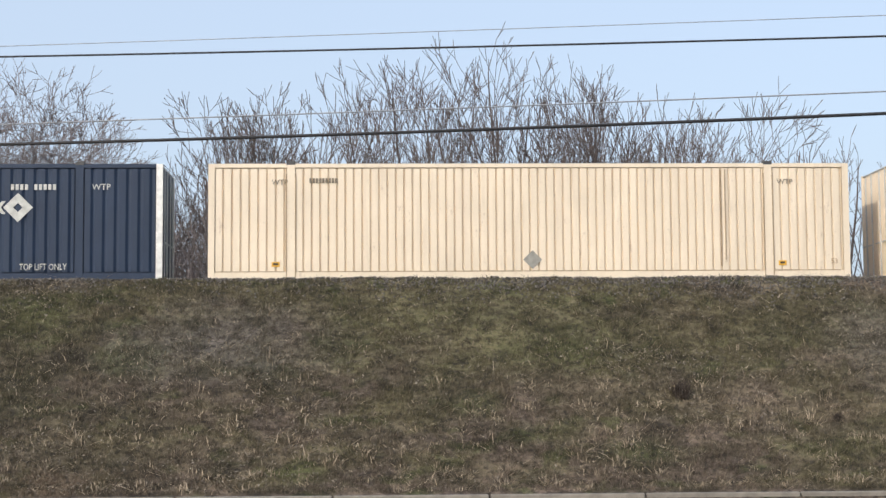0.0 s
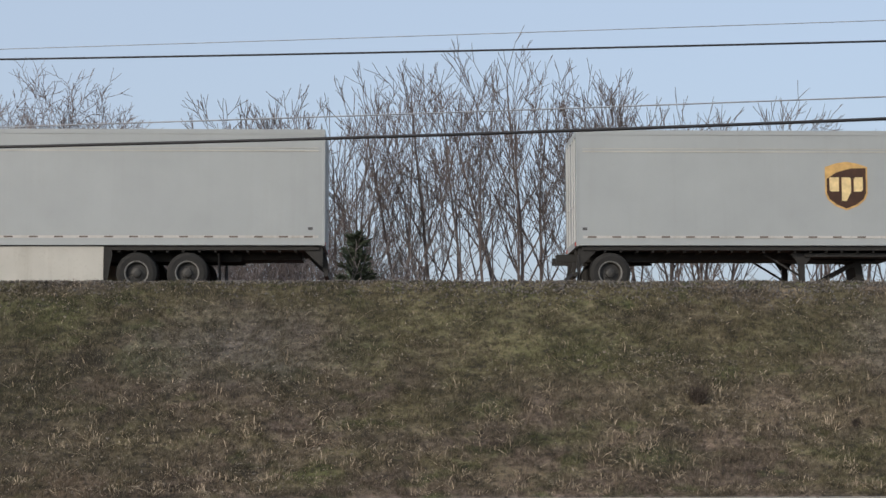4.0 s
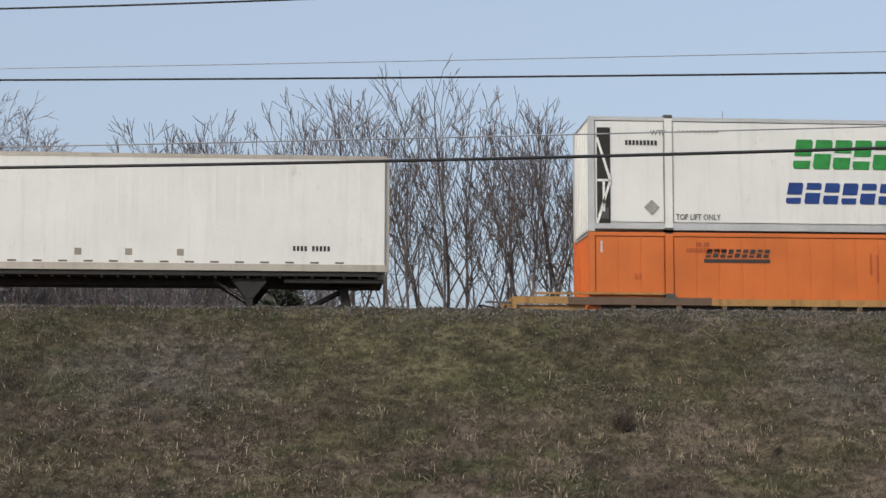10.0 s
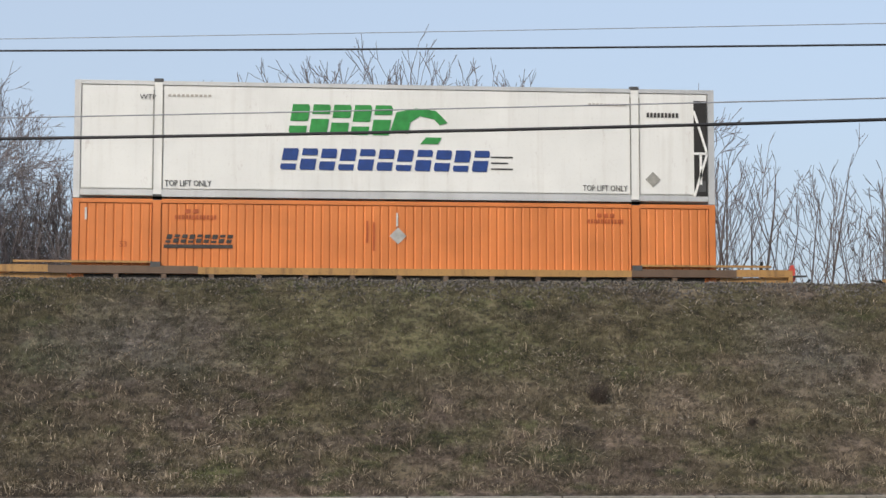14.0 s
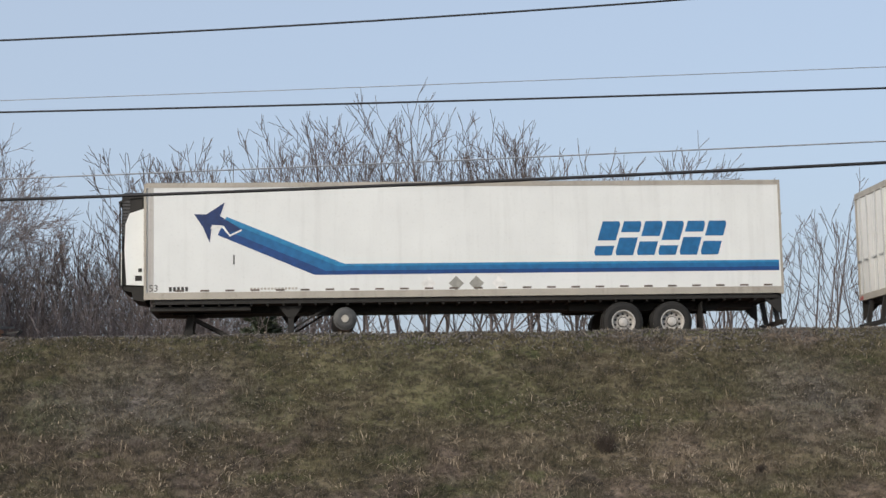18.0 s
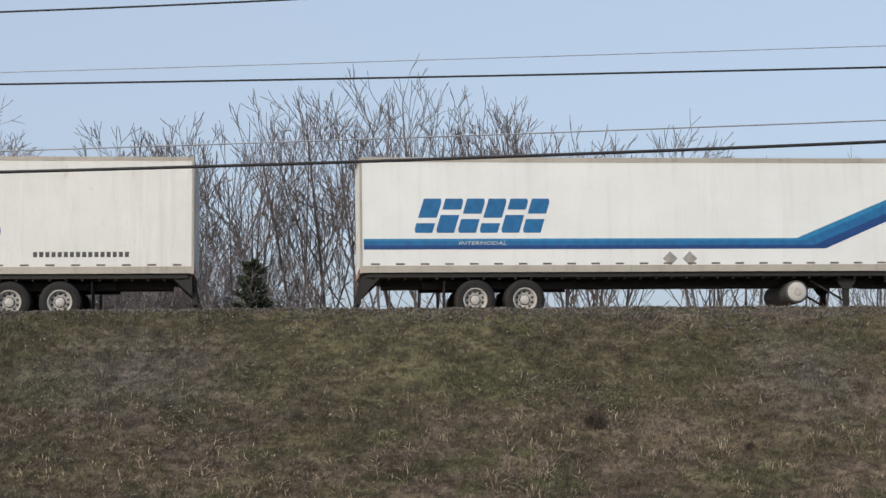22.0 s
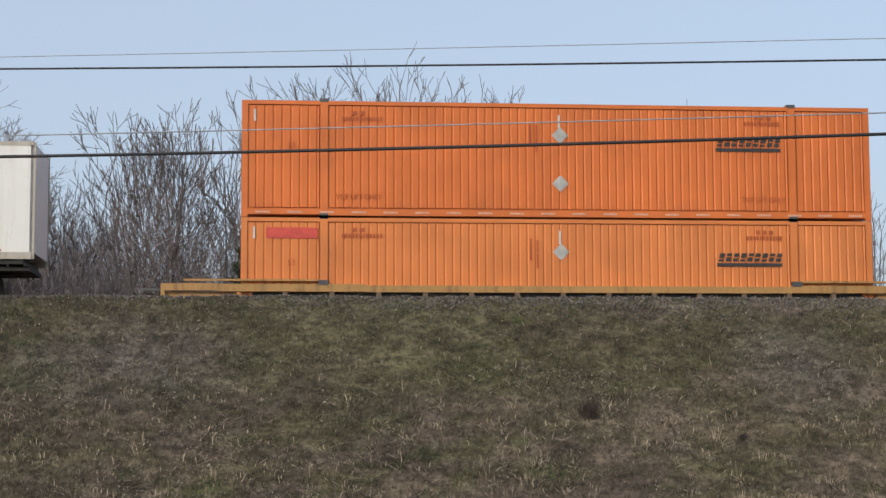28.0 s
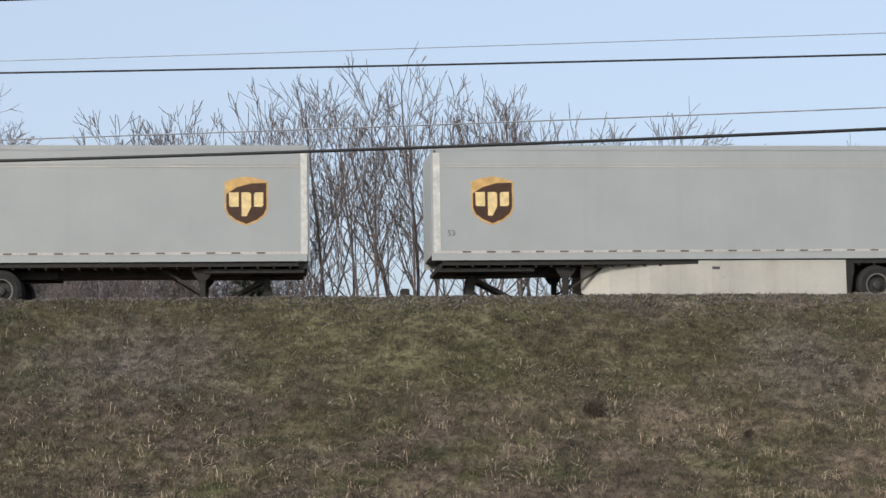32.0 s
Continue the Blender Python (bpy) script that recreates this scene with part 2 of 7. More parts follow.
# patches of the slope: x, y, half width, half depth, softness, strength, colour
PATCHES = [(0.3, 37.7, 2.2, 1.0, 0.9, 0.75, OLIVE), (1.6, 38.1, 1.5, 0.6, 0.9, 0.8, STRAW_GREEN), (3.2, 37.5, 2.2, 1.3, 0.8, 0.85, STRAW_GREEN), (4.4, 36.9, 1.3, 0.7, 0.7, 0.6, GREEN), (8.3, 37.8, 2.8, 1.0, 0.8, 0.85, OLIVE), (9.2, 37.4, 1.4, 0.5, 0.8, 0.6, STRAW_GREEN),
           (-9.8, 35.6, 5.2, 4.2, 1.3, 0.85, (0.066, 0.062, 0.044)), (-7.6, 38.2, 1.3, 0.7, 0.8, 0.7, GREEN), (-6.3, 36.8, 1.0, 0.5, 0.6, 0.75, DARK_EARTH), (-5.2, 36.9, 0.8, 0.4, 0.6, 0.8, GREEN), (-3.3, 37.2, 2.1, 1.1, 1.0, 0.8, LITTER), (-0.5, 37.0, 0.9, 0.8, 0.7, 0.5, GREEN),
           (-5.0, 34.5, 2.0, 0.7, 0.8, 0.7, OLIVE), (1.0, 35.4, 0.9, 0.7, 0.8, 0.6, OLIVE), (2.1, 35.4, 0.6, 0.35, 0.6, 0.8, GREEN), (5.2, 33.9, 0.9, 0.4, 0.7, 0.75, GREEN), (3.4, 34.5, 0.8, 0.4, 0.7, 0.6, GREEN), (9.4, 34.2, 1.0, 0.5, 0.7, 0.6, GREEN), (11.4, 37.0, 1.3, 1.3, 0.9, 0.75, LITTER),
           (9.0, 35.5, 4.6, 0.9, 1.0, 0.35, STRAW), (12.0, 34.0, 3.0, 1.2, 1.0, 0.35, STRAW), (4.0, 35.9, 2.4, 0.6, 0.9, 0.6, TAN), (-6.5, 33.1, 3.0, 0.5, 0.8, 0.5, (0.125, 0.088, 0.062))]


def ground_colour(nt):
    """Winter turf: large patches of green, straw, leaf litter and grey-brown that follow the ground."""
    sep = nt.nodes.new("ShaderNodeSeparateXYZ")
    nt.links.new(nt.nodes.new("ShaderNodeNewGeometry").outputs["Position"], sep.inputs[0])
    upper = ramp(nt, sep.outputs["Y"], 33.5, 38.2)      # greener towards the top of the bank
    add = nt.nodes.new("ShaderNodeMath")
    add.operation = "MULTIPLY_ADD"
    add.inputs[1].default_value, add.inputs[2].default_value = 0.16, -0.06
    nt.links.new(upper, add.inputs[0])
    tot = nt.nodes.new("ShaderNodeMath")
    nt.links.new(add.outputs[0], tot.inputs[0])
    nt.links.new(noise_node(nt, 0.45, 5, (1, 1.5, 1), True), tot.inputs[1])
    c = mix(nt, ramp(nt, tot.outputs[0], 0.43, 0.58), TAN, OLIVE)
    c = mix(nt, times(nt, ramp(nt, noise_node(nt, 0.95, 5, (1, 1.4, 1.7), True), 0.53, 0.64), 0.8), c, GREEN)
    c = mix(nt, times(nt, ramp(nt, noise_node(nt, 1.3, 5, (1, 1.3, 1), True), 0.55, 0.66), 0.7), c, STRAW)
    for x, y, rx, ry, soft, amount, rgb in PATCHES:
        c = mix(nt, times(nt, ground_patch(nt, x, y, rx, ry, soft), amount), c, rgb)
    c = mix(nt, 1.0, c, mix(nt, ramp(nt, noise_node(nt, 2.6, 8, (1, 1.25, 2), True, 0.72), 0.38, 0.62), (0.50, 0.49, 0.47), (1.5, 1.48, 1.46)), "MULTIPLY")
    c = mix(nt, 1.0, c, mix(nt, ramp(nt, noise_node(nt, 0.75, 4, (1, 1.8, 1), True, 0.6), 0.38, 0.62), (0.72, 0.72, 0.72), (1.22, 1.19, 1.16)), "MULTIPLY")
    return mix(nt, times(nt, ramp(nt, noise_node(nt, 9.0, 6, (1, 1, 1), True), 0.50, 0.62), 0.72), c, DARK_EARTH)


def turf_mat(name, blades):
    m, nt, b = node_mat(name, 0.9)
    col = ground_colour(nt)
    if blades:
        rnd = nt.nodes.new("ShaderNodeNewGeometry").outputs["Random Per Island"]
        col = mix(nt, times(nt, ramp(nt, rnd, 0.66, 1.0), 0.62), col, (0.29, 0.245, 0.18))
        col = mix(nt, times(nt, ramp(nt, rnd, 0.34, 0.0), 0.6), col, (0.050, 0.052, 0.028))
    nt.links.new(col, b.inputs["Base Color"])
    if not blades:
        bump(nt, b, noise_node(nt, 9.0, 8, (1, 1, 1), True, 0.7), 1.0, 0.12)
    b.inputs["Specular IOR Level"].default_value = 0.15
    return m


M["turf"] = turf_mat("winter_turf", False)
M["blades"] = turf_mat("winter_grass_blades", True)


def island_mat(name, a, b2, rough=0.9):
    m, nt, b = node_mat(name, rough)
    rnd = nt.nodes.new("ShaderNodeNewGeometry").outputs["Random Per Island"]
    nt.links.new(mix(nt, rnd, a, b2), b.inputs["Base Color"])
    b.inputs["Specular IOR Level"].default_value = 0.2
    return m


M["stalk"] = island_mat("dead_pale_stalks", (0.15, 0.115, 0.08), (0.56, 0.46, 0.34))
M["leaf"] = island_mat("dry_leaf_litter", (0.11, 0.09, 0.072), (0.36, 0.31, 0.25))
M["ballast"] = island_mat("grey_ballast_stone", (0.065, 0.058, 0.052), (0.19, 0.172, 0.155))
M["bark"] = plain("grey_brown_bark", (0.138, 0.112, 0.105), 0.9, 0, 0.35, 3.0)
M["bark_pale"] = plain("pale_grey_bark", (0.215, 0.185, 0.182), 0.9, 0, 0.3, 3.0)
M["brush"] = island_mat("bare_brush_twigs", (0.15, 0.125, 0.118), (0.29, 0.25, 0.24))


# ---- mesh helpers ----
def box(bm, x0, x1, y0, y1, z0, z1):
    v = [bm.verts.new(p) for p in ((x0, y0, z0), (x1, y0, z0), (x1, y1, z0), (x0, y1, z0), (x0, y0, z1), (x1, y0, z1), (x1, y1, z1), (x0, y1, z1))]
    for f in ((0, 3, 2, 1), (4, 5, 6, 7), (0, 1, 5, 4), (1, 2, 6, 5), (2, 3, 7, 6), (3, 0, 4, 7)):
        bm.faces.new([v[i] for i in f])


def prism(bm, pts, y0, y1):
    """A polygon of (x, z) points, drawn out from y0 to y1."""
    a = [bm.verts.new((x, y0, z)) for x, z in pts]
    b = [bm.verts.new((x, y1, z)) for x, z in pts]
    n = len(pts)
    bm.faces.new(a)
    bm.faces.new(b[::-1])
    for i in range(n):
        bm.faces.new((a[i], b[i], b[(i + 1) % n], a[(i + 1) % n]))
    bmesh.ops.recalc_face_normals(bm, faces=bm.faces[-(n + 2):])


def bar(bm, p, q, w, d=None):
    """A straight square bar from p to q."""
    p, q = Vector(p), Vector(q)
    ax = (q - p).normalized()
    up = Vector((0, 1, 0)) if abs(ax.y) < 0.9 else Vector((1, 0, 0))
    s = ax.cross(up).normalized() * w / 2
    u = ax.cross(s).normalized() * (d or w) / 2
    v = [bm.verts.new(c + a * s + b * u) for c in (p, q) for a, b in ((-1, -1), (1, -1), (1, 1), (-1, 1))]
    for f in ((0, 1, 2, 3), (7, 6, 5, 4), (0, 4, 5, 1), (1, 5, 6, 2), (2, 6, 7, 3), (3, 7, 4, 0)):
        bm.faces.new([v[i] for i in f])
    bmesh.ops.recalc_face_normals(bm, faces=bm.faces[-6:])


def lathe(bm, prof, n=24, centre=(0, 0, 0)):
    """A profile of (radius, y) points turned about the y axis."""
    rings = []
    for r, y in prof:
        rings.append([bm.verts.new((centre[0] + r * math.cos(2 * math.pi * k / n), centre[1] + y, centre[2] + r * math.sin(2 * math.pi * k / n))) for k in range(n)] if r > 1e-6
                     else [bm.verts.new((centre[0], centre[1] + y, centre[2]))])
    for a, b in zip(rings, rings[1:]):
        for k in range(n):
            q = [a[k % len(a)], a[(k + 1) % len(a)], b[(k + 1) % len(b)], b[k % len(b)]]
            q = [v for i, v in enumerate(q) if v not in q[:i]]
            if len(q) > 2:
                bm.faces.new(q)
    bmesh.ops.recalc_face_normals(bm, faces=bm.faces)


def soften(bm, width=0.02, segs=2):
    bmesh.ops.bevel(bm, geom=[e for e in bm.edges], offset=width, segments=segs, affect="EDGES")


def mesh_of(name, bm, material):
    me = bpy.data.meshes.new(name)
    bm.to_mesh(me)
    bm.free()
    me.materials.append(material)
    return me


def part(name, bm, material, parent, label=""):
    ob = new(name, mesh_of(name, bm, material) if isinstance(bm, bmesh.types.BMesh) else bm)
    ob.parent = parent
    if label:
        ob["label"] = label
    return ob


def boxes(*specs):
    bm = bmesh.new()
    for s in specs:
        box(bm, *s)
    return bm


def thing(name, label, category, group=""):
    return tagged(new(name), label, category, group)


def from_arrays(name, verts, faces, material):
    me = bpy.data.meshes.new(name)
    verts, faces = np.asarray(verts, np.float32), np.asarray(faces, np.int32)
    k = faces.shape[1]
    me.vertices.add(len(verts))
    me.vertices.foreach_set("co", verts.ravel())
    me.loops.add(faces.size)
    me.loops.foreach_set("vertex_index", faces.ravel())
    me.polygons.add(len(faces))
    me.polygons.foreach_set("loop_start", np.arange(0, faces.size, k, dtype=np.int32))
    me.update(calc_edges=True)
    me.materials.append(material)
    return me


# ---- ground ----
CREST_Y, CREST_Z, KERB_Y = 39.3, 4.60, 32.6
PROFILE = [(-3000, -0.15), (-60, -0.15), (20, -0.15), (32.3, -0.16), (KERB_Y, -0.02), (33.4, 0.32), (34.5, 1.08), (36.0, 2.16), (37.5, 3.25), (38.5, 4.02), (39.0, 4.42),
           (CREST_Y, CREST_Z), (39.8, 4.60), (40.3, 4.40), (41.2, 3.72), (42.2, 3.50), (46.0, 3.50), (47.5, 3.3), (50.0, 2.6), (53.0, 2.3), (60.0, 2.2), (90, 1.6), (300, -1.5), (3000, -8.0)]


def ground_z(y):
    return float(np.interp(y, [p[0] for p in PROFILE], [p[1] for p in PROFILE]))


def relief(x, y):
    """Small bumps of the slope."""
    if not KERB_Y + 0.2 < y < 40.5:
        return 0.0
    fade = min(1.0, (y - KERB_Y - 0.2) / 0.8) * (0.35 if y > 38.6 else 1.0)
    return fade * (0.10 * noise.noise((x * 0.5, y * 0.6, 3.1)) + 0.09 * noise.noise((x * 1.7, y * 1.9, 7.7)) + 0.055 * noise.noise((x * 4.2, y * 4.2, 1.2)))


def build_ground():
    xs = np.concatenate([[-3000, -1500, -950, -500, -250, -120, -60, -40], np.arange(-28, 34.01, 0.2), [44, 60, 120, 250, 500, 950, 1500, 3000]])
    ys = np.concatenate([[-3000, -1000, -200, -60, 0, 20, 32.3], np.arange(KERB_Y, 40.8, 0.13), np.arange(41.2, 48, 0.5), [50, 53, 57, 62, 75, 90, 150, 300, 800, 3000]])
    zs = np.interp(ys, [p[0] for p in PROFILE], [p[1] for p in PROFILE])
    v = np.zeros((len(xs), len(ys), 3), np.float32)
    for i, x in enumerate(xs):
        for j, y in enumerate(ys):
            h = relief(x, y)
            v[i, j] = (x, y, zs[j] + h)
    n, k = len(xs), len(ys)
    idx = np.arange(n * k).reshape(n, k)
    f = np.stack([idx[:-1, :-1], idx[1:, :-1], idx[1:, 1:], idx[:-1, 1:]], -1).reshape(-1, 4)
    me = from_arrays("ground", v.reshape(-1, 3), f, M["turf"])
    me.polygons.foreach_set("use_smooth", np.ones(len(me.polygons), bool))
    tagged(new("ground", me), "grassy railway embankment in winter with green and tan patches", "ground", kind="structure")


build_ground()


def scatter_blades(name, count, lo, hi, width, material, seed, label, x_range=(-14.0, 19.0), lean=0.5, dens=None, bow=0.4):
    """Many thin upright blades standing on the embankment."""
    rng = np.random.default_rng(seed)
    y = KERB_Y + 0.15 + (rng.random(count) ** 1.0) * (39.55 - KERB_Y - 0.15)
    x = rng.uniform(*x_range, count)
    keep = np.ones(count, bool)
    if dens:
        keep = np.array([dens(a, b) for a, b in zip(x, y)]) > rng.random(count)
    x, y = x[keep], y[keep]
    n = len(x)
    z = np.interp(y, [p[0] for p in PROFILE], [p[1] for p in PROFILE]) - 0.05 + np.array([relief(a, b) for a, b in zip(x, y)])
    h = rng.uniform(lo, hi, n) * np.array([max(0.35, 1.0 + 1.5 * noise.noise((a * 2.4, b * 2.4, 5.0))) for a, b in zip(x, y)])
    ang = rng.uniform(-0.7, 0.7, n)
    tilt = rng.normal(0, lean, (n, 2))
    dx, dy = np.cos(ang) * width / 2, np.sin(ang) * width / 2
    base = np.stack([x, y, z], 1)
    side = np.stack([dx, dy, 0 * dx], 1)
    mid = base + np.stack([tilt[:, 0] * h * bow, tilt[:, 1] * h * bow * 0.6, h * 0.6 + 0.06], 1)
    tip = base + np.stack([tilt[:, 0] * h, tilt[:, 1] * h * 0.6, h + 0.06], 1)
    v = np.stack([base - side, base + side, mid + side * 0.8, tip, mid - side * 0.8], 1).reshape(-1, 3)
    i = np.arange(n)[:, None] * 5
    f = np.concatenate([i + [0, 1, 2], i + [0, 2, 4], i + [4, 2, 3]])
    tagged(new(name, from_arrays(name, v, f, material)), label, "grass", kind="stuff")


def ballast_edge(x):
    return 39.22 - 0.35 * noise.noise((x * 0.5, 2.0, 0.0)) - 0.22 * noise.noise((x * 2.1, 5.0, 0.0)) - (0.30 if 0 < x < 15 else 0.0)


def grass_density(x, y):
    return 1.0 if y < ballast_edge(x) - 0.3 else (0.5 if y < ballast_edge(x) else 0.08)


scatter_blades("grass", 430000, 0.012, 0.068, 0.0105, M["blades"], 11, "short matted winter grass on the embankment slope", lean=1.1, dens=grass_density)


def stalk_density(x, y):
    low = max(0.0, 1.0 - (y - KERB_Y) / 5.0)
    return low * (1.5 if x > 3 else 0.9) * max(0.0, 0.5 * noise.noise((x * 0.5, y * 0.7, 9.0)) + 1.7 * noise.noise((x * 2.6, y * 3.1, 3.0)) - 0.12)


scatter_blades("dead_stalks", 52000, 0.04, 0.145, 0.016, M["stalk"], 12, "dry pale broken weed stalks in the grass", lean=0.28, dens=stalk_density, bow=0.6)
scatter_blades("fallen_straw", 100000, 0.04, 0.11, 0.014, M["stalk"], 13, "dry straw lying flat among the grass", lean=3.2, dens=lambda x, y: 0.9 * stalk_density(x, y) + 0.04, bow=0.5)


def dead_leaves(count, seed):
    rng = np.random.default_rng(seed)
    V, F = [], []
    for k in range(count):
        x, y = rng.uniform(-14, 20), rng.uniform(KERB_Y + 0.2, 39.3)
        if rng.random() > (0.25 if y > 37.0 and x > -1.5 and x < 10 else 1.0) * max(0.06, 0.06 + 1.2 * noise.noise((x * 0.4, y * 0.6, 4.4)) + 0.8 * math.exp(-((x + 3.2) / 2.4) ** 2 - ((y - 37.1) / 1.0) ** 2) + 0.5 * math.exp(-((x - 11.4) / 1.4) ** 2 - ((y - 37.0) / 1.3) ** 2)):
            continue
        c = np.array([x, y, ground_z(y) + relief(x, y) + rng.uniform(0.02, 0.07)])
        a = rng.normal(0, 1, 3) * rng.uniform(0.008, 0.020)
        b = rng.normal(0, 1, 3) * rng.uniform(0.005, 0.011)
        F.append([4 * len(V) + i for i in range(4)])
        V.append([c - a, c + b, c + a * 1.1, c - b])
    tagged(new("dead_leaves", from_arrays("dead_leaves", np.array(V).reshape(-1, 3), F, M["leaf"])), "scattered dry grey-tan leaf litter on the slope", "leaves", kind="stuff")


dead_leaves(80000, 31)


def stones(name, count, x_range, y_range, seed, label, size=(0.018, 0.045), dens=None):
    rng = np.random.default_rng(seed)
    octa = np.array([(1, 0, 0), (-1, 0, 0), (0, 1, 0), (0, -1, 0), (0, 0, 1), (0, 0, -1)], float)
    of = np.array([(0, 2, 4), (2, 1, 4), (1, 3, 4), (3, 0, 4), (2, 0, 5), (1, 2, 5), (3, 1, 5), (0, 3, 5)])
    V, F = [], []
    for k in range(count):
        x, y = rng.uniform(*x_range), rng.uniform(*y_range)
        if dens and dens(x, y) < rng.random():
            continue
        s = rng.uniform(*size)
        r = Euler(rng.uniform(0, 6, 3)).to_matrix()
        p = (octa * (s * rng.uniform(0.7, 1.3, (6, 1)))) @ np.array(r).T + (x, y, ground_z(y) + relief(x, y) + s * 0.3)
        F.append(of + 6 * len(V))
        V.append(p)
    tagged(new(name, from_arrays(name, np.concatenate(V), np.concatenate(F), M["ballast"])), label, "ballast", kind="stuff")


def ballast_density(x, y):
    edge = ballast_edge(x)
    return 1.0 if y > edge else (0.3 if y > edge - 0.4 else 0.03)


stones("ballast", 24000, (-14, 20), (38.2, 40.7), 21, "grey crushed-stone ballast along the top of the embankment", size=(0.016, 0.042), dens=ballast_density)


def build_kerb():
    kerb = tagged(new("kerb"), "low weathered concrete kerb at the foot of the slope", "kerb", kind="structure")
    bm = bmesh.new()
    box(bm, -1.46, 1.46, -0.11, 0.13, -0.32, 0.0)
    soften(bm, 0.015, 1)
    me = mesh_of("kerb_stone", bm, M["concrete"])
    for k in range(-11, 13):
        o = part("kerb_stone", me, None, kerb)
        o.location = (-2.25 + k * 2.96, KERB_Y, 0.015)
    o = part("kerb_run", boxes((-900, -33.3, KERB_Y - 0.11, KERB_Y + 0.13, -0.3, 0.012), (36, 900, KERB_Y - 0.11, KERB_Y + 0.13, -0.3, 0.012)), M["concrete"], kerb)
    bm = boxes((-2000, 2000, 22.0, 32.45, -0.3, -0.12))
    tagged(new("road", mesh_of("road", bm, M["asphalt"])), "grey asphalt road below the embankment", "road", kind="structure")


build_kerb()


def build_track():
    track = tagged(new("railway_track"), "rusty steel rails on dark wooden ties in ballast", "railway track", kind="structure")
    for s in (-1, 1):
        y = TRACK_Y + s * 0.755
        bm = boxes((-1000, 1000, y - 0.036, y + 0.036, RAIL_Z - 0.045, RAIL_Z), (-1000, 1000, y - 0.01, y + 0.01, RAIL_Z - 0.15, RAIL_Z - 0.045), (-1000, 1000, y - 0.07, y + 0.07, RAIL_Z - 0.17, RAIL_Z - 0.15))
        part("rail", bm, M["rail_steel"], track)
    me = mesh_of("tie", boxes((-0.115, 0.115, -1.3, 1.3, -0.18, 0.0)), M["tie_wood"])
    for k in range(110):
        o = part("tie", me, None, track)
        o.location = (-30 + k * 0.55, TRACK_Y, RAIL_Z - 0.172)


build_track()
stones("track_bed_ballast", 5000, (-16, 22), (41.2, 46.5), 22, "grey crushed stone between the ties")

# ---- trees ----
def tubes(branches, n_of):
    V, F, base = [], [], 0
    for pts, rads in branches:
        n = n_of(rads[0])
        pts = np.array(pts)
        t = np.gradient(pts, axis=0)
        t /= np.linalg.norm(t, axis=1)[:, None] + 1e-9
        ref = np.array([0.3, 1.0, 0.2])
        a = np.cross(t, ref)
        a /= np.linalg.norm(a, axis=1)[:, None] + 1e-9
        b = np.cross(t, a)
        ph = np.arange(n) * 2 * math.pi / n
        ring = pts[:, None, :] + np.array(rads)[:, None, None] * (np.cos(ph)[None, :, None] * a[:, None, :] + np.sin(ph)[None, :, None] * b[:, None, :])
        V.append(ring.reshape(-1, 3))
        m = len(pts)
        i = np.arange(m - 1)[:, None] * n
        k = np.arange(n)[None, :]
        k2 = (k + 1) % n
        F.append(base + np.stack([i + k, i + k2, i + n + k2, i + n + k], -1).reshape(-1, 4))
        base += m * n
    return np.concatenate(V), np.concatenate(F)


